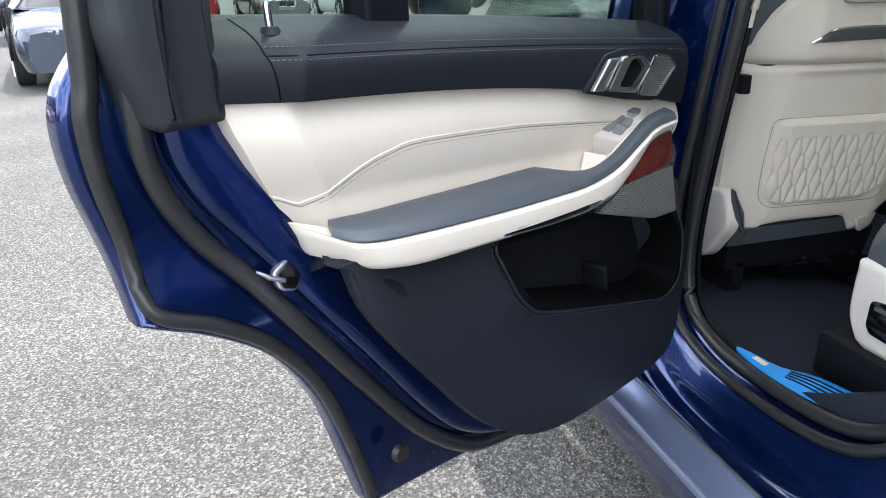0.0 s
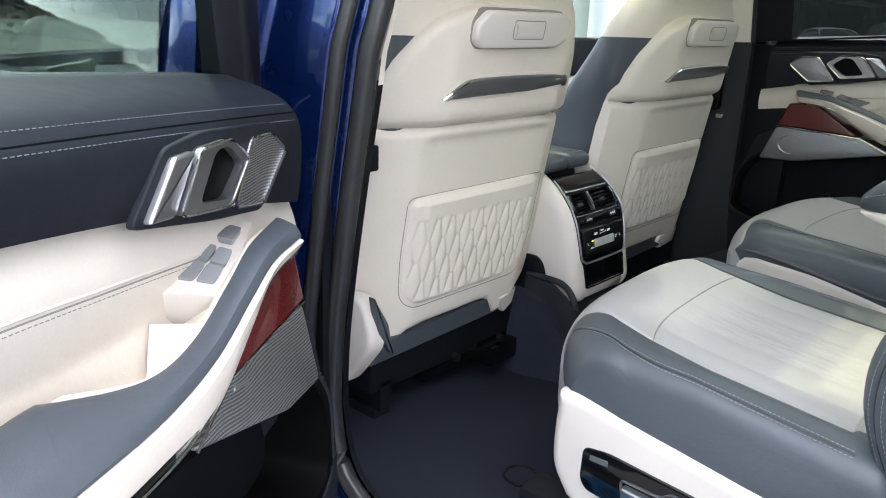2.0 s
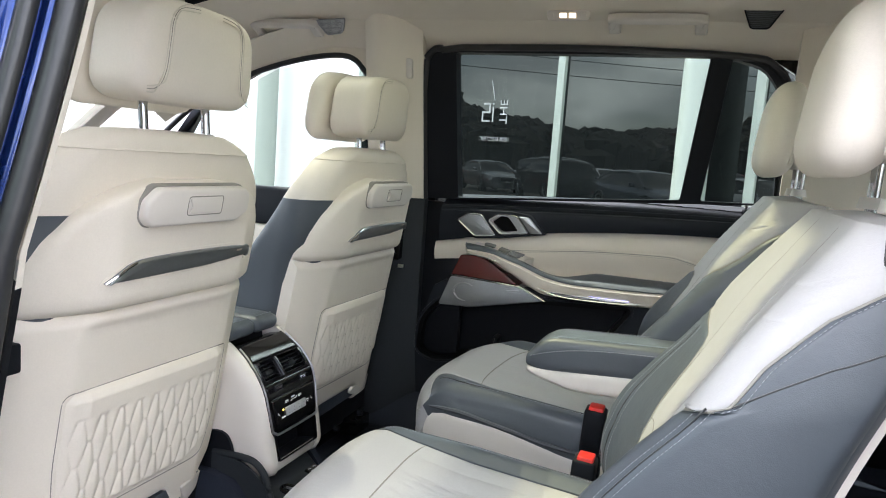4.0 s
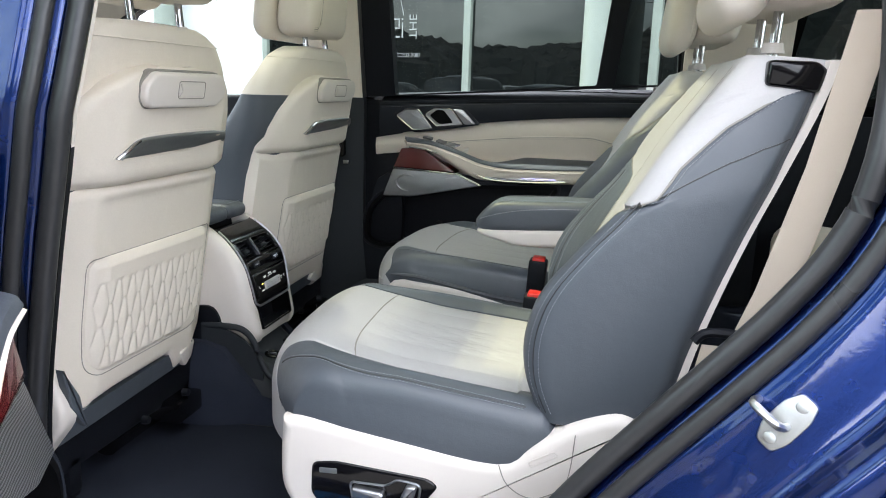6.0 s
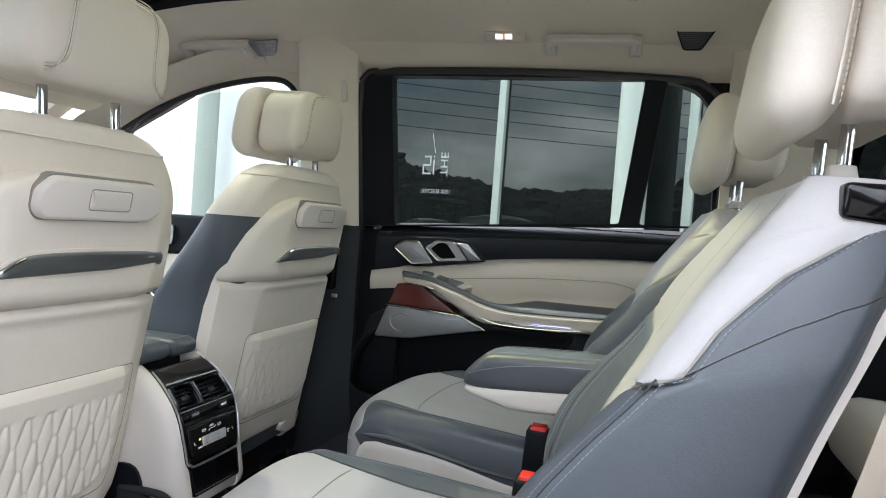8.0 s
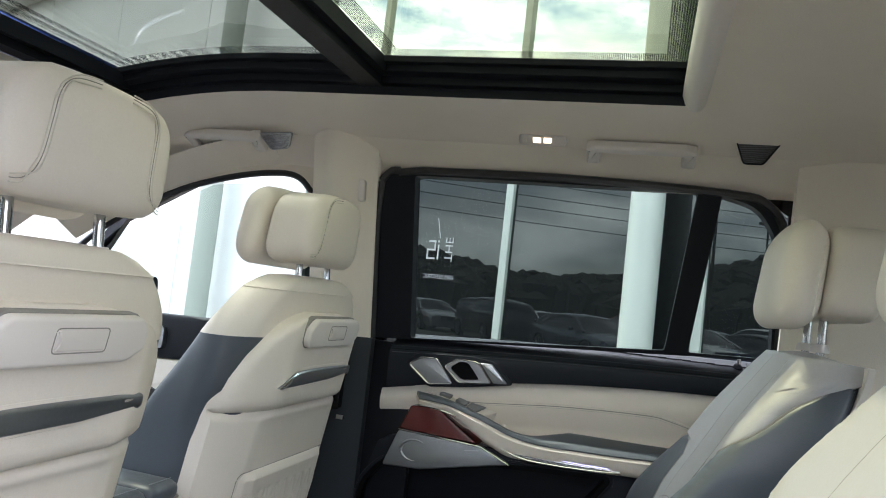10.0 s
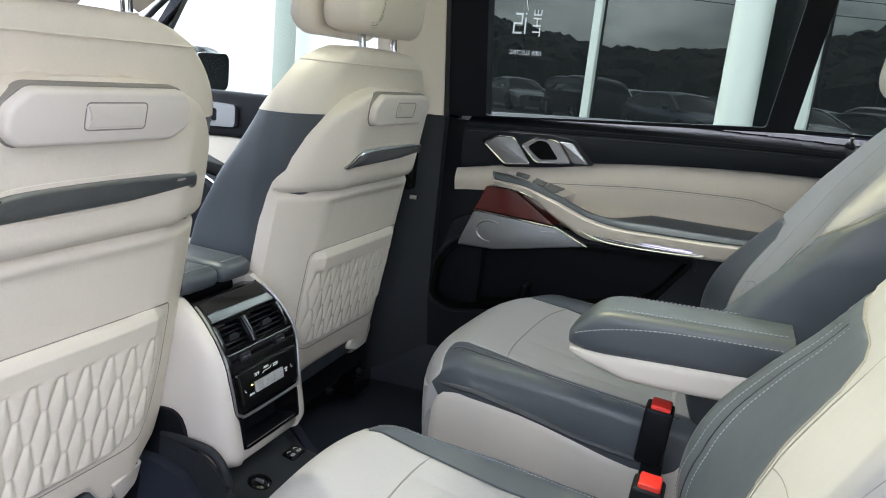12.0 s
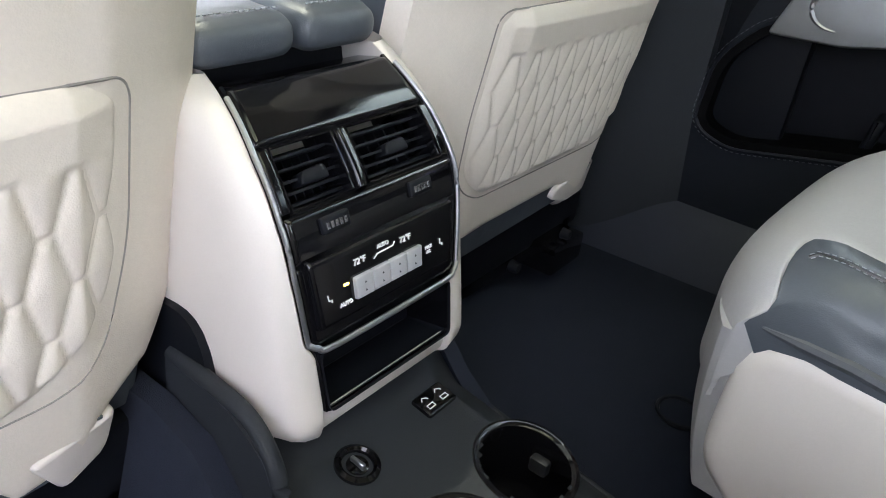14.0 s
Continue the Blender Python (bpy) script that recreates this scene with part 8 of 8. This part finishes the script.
def parked_car(x, y, turn, lacquer, colour, kind="saloon", plate_bar=True):
    """A parked car, nose towards its own +y, turned about z."""
    tall = kind == "suv"
    car = thing("parked_car", (0, 0, 0), f"parked {colour} {'sport utility car' if tall else 'saloon car'} on the asphalt", "car", "parked cars")
    L, W = 2.35, 0.92
    hz = 0.22 if tall else 0.0
    # y, half width, bonnet/boot line height
    st = [(-2.35, 0.74, 0.84), (-2.28, 0.84, 0.98), (-1.9, 0.89, 1.02), (-1.2, 0.92, 0.99), (-0.3, 0.92, 0.96), (0.7, 0.92, 0.95), (1.2, 0.91, 0.93), (1.75, 0.89, 0.86), (2.15, 0.84, 0.79), (2.32, 0.72, 0.70)]
    bm = bmesh.new()
    rings_ = []
    for p in spline([(a, b, c + hz) for a, b, c in st], 4):
        w, h = p.y, p.z
        sec = [(-w * 0.90, 0.22), (-w * 0.99, 0.40), (-w, 0.60), (-w * 0.985, h - 0.14), (-w * 0.93, h - 0.03), (-w * 0.6, h + 0.015), (0, h + 0.03), (w * 0.6, h + 0.015), (w * 0.93, h - 0.03), (w * 0.985, h - 0.14), (w, 0.60), (w * 0.99, 0.40), (w * 0.90, 0.22)]
        rings_.append([Vector((a, p.x, b)) for a, b in sec])
    loops(bm, rings_)
    part("body", bm, lacquer, car, "", 40)
    g = [(-2.0, 0.70, 0.02), (-1.55, 0.68, 0.30), (-0.9, 0.64, 0.45), (-0.2, 0.62, 0.48), (0.35, 0.63, 0.42), (0.8, 0.68, 0.22), (1.25, 0.74, 0.0)] if not tall else [(-2.25, 0.74, 0.05), (-2.05, 0.70, 0.42), (-1.2, 0.68, 0.55), (-0.2, 0.67, 0.56), (0.35, 0.67, 0.48), (0.8, 0.70, 0.25), (1.2, 0.76, 0.0)]
    bm = bmesh.new()
    rings_ = []
    for p in spline(g, 4):
        b0 = 0.93 + hz
        rings_.append([Vector((a, p.x, b)) for a, b in ((-0.86, b0), (-p.y - 0.02, b0 + p.z * 0.8), (-p.y + 0.08, b0 + p.z * 0.98), (0, b0 + p.z * 1.03), (p.y - 0.08, b0 + p.z * 0.98), (p.y + 0.02, b0 + p.z * 0.8), (0.86, b0))])
    loops(bm, rings_)
    part("windows", bm, GLOSS_BLACK, car, "dark windows")
    top = spline(g, 4)
    mid = [p for p in top if -1.45 < p.x < 0.35]
    bm = bmesh.new()
    loops(bm, [[Vector((a, p.x, b)) for a, b in ((-p.y + 0.0, 0.93 + hz + p.z * 0.90), (-p.y + 0.08, 0.935 + hz + p.z * 1.0), (0, 0.935 + hz + p.z * 1.05), (p.y - 0.08, 0.935 + hz + p.z * 1.0), (p.y, 0.93 + hz + p.z * 0.90))] for p in mid], False, False, closed=False)
    part("roof", bm, lacquer, car)
    for sx in (-1, 1):
        part("roof_pillar", tube([Vector((sx * (p.y + 0.03 + 0.1 * (1 - p.z / 0.5)), p.x, 0.94 + hz + p.z * 0.86)) for p in top], 0.028, 6), lacquer, car)
        for yy in (-1.42, 1.42):
            wh = part("wheel", tube([(sx * 0.70, yy, 0.34), (sx * 0.72, yy, 0.34), (sx * 0.91, yy, 0.34), (sx * 0.925, yy, 0.34)], [0.30, 0.34, 0.34, 0.31], 28), TYRE, car, "tyre")
            part("rim", tube([(sx * 0.918, yy, 0.34), (sx * 0.928, yy, 0.34)], [0.25, 0.245], 28), GLOSS_BLACK, wh)
            for k in range(5):
                a = 2 * math.pi * k / 5
                part("spoke", tube([(sx * 0.932, yy, 0.34), (sx * 0.932, yy + 0.235 * math.cos(a), 0.34 + 0.235 * math.sin(a))], [0.035, 0.02], 6), SATIN, wh)
            part("arch", tube([(sx * 0.925, yy + 0.385 * math.cos(a), 0.34 + 0.385 * math.sin(a)) for a in span(0, math.pi, 14)], 0.018, 6), DARK_PLASTIC, car)
        hl = part("headlamp", slab(rounded([(0.36, 0.66 + hz * 0.9), (0.72, 0.70 + hz * 0.9), (0.74, 0.755 + hz * 0.9), (0.34, 0.74 + hz * 0.9)], 0.02, 3), lambda a, b, c: Vector((sx * a, 2.30 - 0.55 * max(0, a - 0.45) + c, b)), -0.08, 0.03, 0.01), HEAD_LENS, car, "slim headlamp")
        part("lamp_bar", tube([Vector((sx * a, 2.335 - 0.55 * max(0, a - 0.45), 0.70 + hz * 0.9)) for a in (0.42, 0.54, 0.66)], 0.010, 6), WHITE_FRAME, hl)
        part("tail_lamp", slab(rounded([(0.40, 0.78 + hz), (0.78, 0.80 + hz), (0.78, 0.88 + hz), (0.40, 0.87 + hz)], 0.02, 3), lambda a, b, c: Vector((sx * a, -2.33 + 0.5 * max(0, a - 0.5) - c, b)), -0.08, 0.03, 0.01), TAIL_RED, car, "tail lamp")
        gr = part("grille", slab(rounded([(0.03, 0.50 + hz), (0.26, 0.52 + hz), (0.29, 0.70 + hz), (0.03, 0.72 + hz)], 0.03, 4), lambda a, b, c: Vector((sx * a, 2.30 + c, b)), -0.05, 0.06, 0.01), GLOSS_BLACK, car, "black grille half")
        part("grille_ring", tube([Vector((sx * p.x, 2.365, p.y)) for p in rounded([(0.03, 0.50 + hz), (0.26, 0.52 + hz), (0.29, 0.70 + hz), (0.03, 0.72 + hz)], 0.03, 4)], 0.012, 6, closed=True), CHROME, gr)
        for k in range(5):
            part("grille_bar", tube([Vector((sx * (0.06 + 0.045 * k), 2.368, 0.52 + hz)), Vector((sx * (0.06 + 0.047 * k), 2.368, 0.70 + hz))], 0.006, 5), DARK_METAL, gr)
        part("door_mirror", pillow((sx * 1.0 - 0.09, 0.62, 0.93 + hz), (sx * 1.0 + 0.09, 0.76, 1.06 + hz), 0.04, 4), lacquer, car)
    part("lower_grille", slab(rounded([(-0.70, 0.28), (0.70, 0.28), (0.60, 0.44 + hz * 0.5), (-0.60, 0.44 + hz * 0.5)], 0.03, 4), lambda a, b, c: Vector((a, 2.26 + c, b)), -0.1, 0.05, 0.015), DARK_PLASTIC, car, "dark lower air intake")
    part("plate_bar", slab(rounded([(-0.25, 0.42), (0.25, 0.42), (0.25, 0.52), (-0.25, 0.52)], 0.01, 2), lambda a, b, c: Vector((a, 2.31 + c, b)), 0, 0.02, 0.002), WHITE_FRAME, car, "blank plate")
    car.matrix_basis = pose(x, y, 0, 0, 0, turn)
    return car


SILVER = paint("silver_lacquer", (0.55, 0.56, 0.57), 0.6)
WHITE_CAR = paint("white_lacquer", (0.75, 0.76, 0.77), 0.0)
BLACK_CAR = paint("black_lacquer", (0.012, 0.013, 0.015), 0.2)
RED_CAR = paint("red_lacquer", (0.35, 0.012, 0.012), 0.3)
SLATE_CAR = paint("blue_grey_lacquer", (0.06, 0.075, 0.11), 0.5)
GREY_CAR = paint("grey_lacquer", (0.16, 0.17, 0.18), 0.5)

parked_car(-3.85, 11.2, 192, SLATE_CAR, "blue-grey")
for k, (lacquer, colour, kind) in enumerate(((WHITE_CAR, "white", "suv"), (GREY_CAR, "grey", "saloon"), (RED_CAR, "red", "suv"), (SILVER, "silver", "saloon"), (BLACK_CAR, "black", "suv"), (WHITE_CAR, "white", "saloon"))):
    parked_car(2.5 - 2.9 * k, 27.0 - 0.7 * k, 190, lacquer, colour, kind)
parked_car(-7.4, 10.4, 192, SILVER, "silver")
parked_car(-10.2, 9.4, 192, BLACK_CAR, "black")
parked_car(-13.0, 8.6, 192, SILVER, "silver")
parked_car(-15.8, 8.0, 190, RED_CAR, "red", "suv")
parked_car(-18.6, 7.4, 192, WHITE_CAR, "white")
parked_car(-21.4, 6.8, 192, GREY_CAR, "grey", "suv")
parked_car(-6.0, 19.4, 12, BLACK_CAR, "black", "suv")
parked_car(-9.2, 18.6, 12, GREY_CAR, "grey")
parked_car(-12.4, 17.8, 12, RED_CAR, "red", "suv")
parked_car(-15.6, 17.0, 12, SILVER, "silver")
parked_car(-18.8, 16.2, 12, WHITE_CAR, "white", "suv")

POLE = mat("bronze_pole", (0.05, 0.045, 0.04), 0.5, 0.3, grain=20, tint=0.2)
BARK = mat("bark", (0.07, 0.055, 0.045), 0.9, grain=14, bump=0.8, tint=0.4, blotch=0.2)
TWIG = mat("budding_twigs", (0.085, 0.075, 0.05), 0.9, grain=3, tint=0.5)
HILL = mat("wooded_hill", (0.018, 0.016, 0.012), 0.95, grain=0.8, bump=0.5, tint=0.5, blotch=0.3)
WIRE = mat("black_cable", (0.02, 0.02, 0.02), 0.6, grain=10, tint=0.1)


def lamp_post(x, y, h=7.5):
    p = thing("lamp_post", (x, y, 0), "tall bronze car park lamp post with a flat head", "lamp post", "lamp posts")
    part("base", tube([(x, y, 0), (x, y, 0.7)], 0.28, 16), WHITE_PANEL, p, "concrete base")
    part("pole", tube([(x, y, 0.7), (x, y, h)], [0.07, 0.05], 10), POLE, p)
    part("head", box((x - 0.55, y - 0.22, h - 0.06), (x + 0.55, y + 0.22, h + 0.08), 0.03), POLE, p, "flat lamp head")


lamp_post(-11.5, 13.2)
lamp_post(-24.0, 20.0)
lamp_post(-2.5, 24.0)


def tree(x, y, h, seed, name="tree"):
    rnd = random.Random(seed)
    t = thing(name, (x, y, 0), "bare budding tree at the edge of the car park", "tree", "bare trees")
    wood, fine = bmesh.new(), bmesh.new()

    def grow(p, d, length, r, depth):
        pts, q, dd = [p], p.copy(), d.copy()
        for _ in range(4):
            dd = (dd + Vector((rnd.uniform(-0.18, 0.18), rnd.uniform(-0.18, 0.18), rnd.uniform(-0.04, 0.12)))).normalized()
            q = q + dd * length / 4
            pts.append(q.copy())
        tube(pts, [r * (1 - 0.45 * k / 4) for k in range(5)], 6 if depth < 2 else 4, wood if depth < 3 else fine)
        if depth >= 4:
            return
        for _ in range(3 if depth < 2 else 4):
            k = rnd.randint(2, 4)
            a = rnd.uniform(0, 2 * math.pi)
            out = Vector((math.cos(a), math.sin(a), 0))
            nd = (dd * rnd.uniform(0.6, 1.0) + out * rnd.uniform(0.5, 0.9) + Vector((0, 0, 0.2))).normalized()
            grow(pts[k], nd, length * rnd.uniform(0.55, 0.75), r * 0.5, depth + 1)

    grow(Vector((x, y, 0)), Vector((0, 0, 1)), h * 0.42, h * 0.016, 0)
    part("trunk", wood, BARK, t)
    part("crown", fine, TWIG, t, "crown of fine budding twigs")
    return t


first = tree(0, 0, 9.0, 3)
second = tree(0, 0, 11.0, 8)
first.location = (-44.0, 46.0, 0)
second.location = (-58.0, 40.0, 0)
rnd = random.Random(5)
for k in range(26):
    src = first if k % 2 else second
    x, y = -62 + 3.4 * k + rnd.uniform(-1, 1), 52 + 0.25 * k + rnd.uniform(-4, 6)
    if k > 18:
        x, y = -66 - rnd.uniform(0, 8), -14 + 6 * (k - 18) + rnd.uniform(-2, 2)
    sc = rnd.uniform(0.35, 0.6)
    copy_thing(src, Matrix.Translation((x, y, 0)) @ Matrix.Rotation(rnd.uniform(0, 6.2), 4, "Z") @ Matrix.Scale(sc, 4))

# wooded ridge far behind, one sheet of ragged clumps
bm = bmesh.new()
rnd = random.Random(11)
for k in range(5200):
    a = radians(rnd.uniform(20, 215))
    rr = rnd.uniform(95, 150)
    c = Vector((math.cos(a) * rr, math.sin(a) * rr, 0))
    ground_z = 24.0 * (rr - 90) / 60 * (0.6 + 0.4 * math.sin(a * 5))
    hgt, wid = rnd.uniform(3.0, 6.0), rnd.uniform(1.8, 3.6)
    n = 5
    base = [bm.verts.new(c + Vector((math.cos(2 * math.pi * i / n) * wid * 0.5, math.sin(2 * math.pi * i / n) * wid * 0.5, ground_z - 2))) for i in range(n)]
    midr = [bm.verts.new(c + Vector((math.cos(2 * math.pi * i / n) * wid * rnd.uniform(0.6, 1.1), math.sin(2 * math.pi * i / n) * wid * rnd.uniform(0.6, 1.1), ground_z + hgt * rnd.uniform(0.60, 0.95)))) for i in range(n)]
    tip = bm.verts.new(c + Vector((rnd.uniform(-0.5, 0.5), rnd.uniform(-0.5, 0.5), ground_z + hgt)))
    for i in range(n):
        j = (i + 1) % n
        bm.faces.new((base[i], base[j], midr[j], midr[i]))
        bm.faces.new((midr[i], midr[j], tip))
ridge = part("far_woods", bm, HILL, None, "", 0)
tagged(ridge, "dark leafless woods on a low ridge far behind", "woods", kind="stuff")
bm = sheet(lambda a, r: Vector((math.cos(radians(a)) * r, math.sin(radians(a)) * r, 24.0 * max(0, r - 90) / 60 * (0.6 + 0.4 * math.sin(radians(a) * 5)) - 0.3)), span(10, 225, 60), [88, 92, 100, 115, 130, 150, 170, 172])
hill = part("hillside", bm, HILL)
tagged(hill, "low brown hillside beyond the car park", "hill", kind="structure")

wires = thing("overhead_wires", (-25, 27, 0), "overhead power cables on a wooden pole", "power line")
for k, (z, dy) in enumerate(((8.2, 0.0), (8.9, 0.3), (9.6, 0.0), (7.4, 0.2), (10.3, 0.15))):
    a, b = Vector((-70, 8 + dy, z + 1)), Vector((30, 42 + dy, z))
    part("cable", tube([a.lerp(b, t) - Vector((0, 0, 1.6 * math.sin(t * math.pi))) for t in span(0, 1, 24)], 0.020, 5), WIRE, wires)
part("pole", tube([(-20.5, 25.0, 0), (-20.5, 25.0, 11)], [0.16, 0.11], 10), BARK, wires, "wooden pole")
part("crossarm", box((-21.6, 24.9, 9.4), (-19.4, 25.1, 9.6), 0.02), BARK, wires)
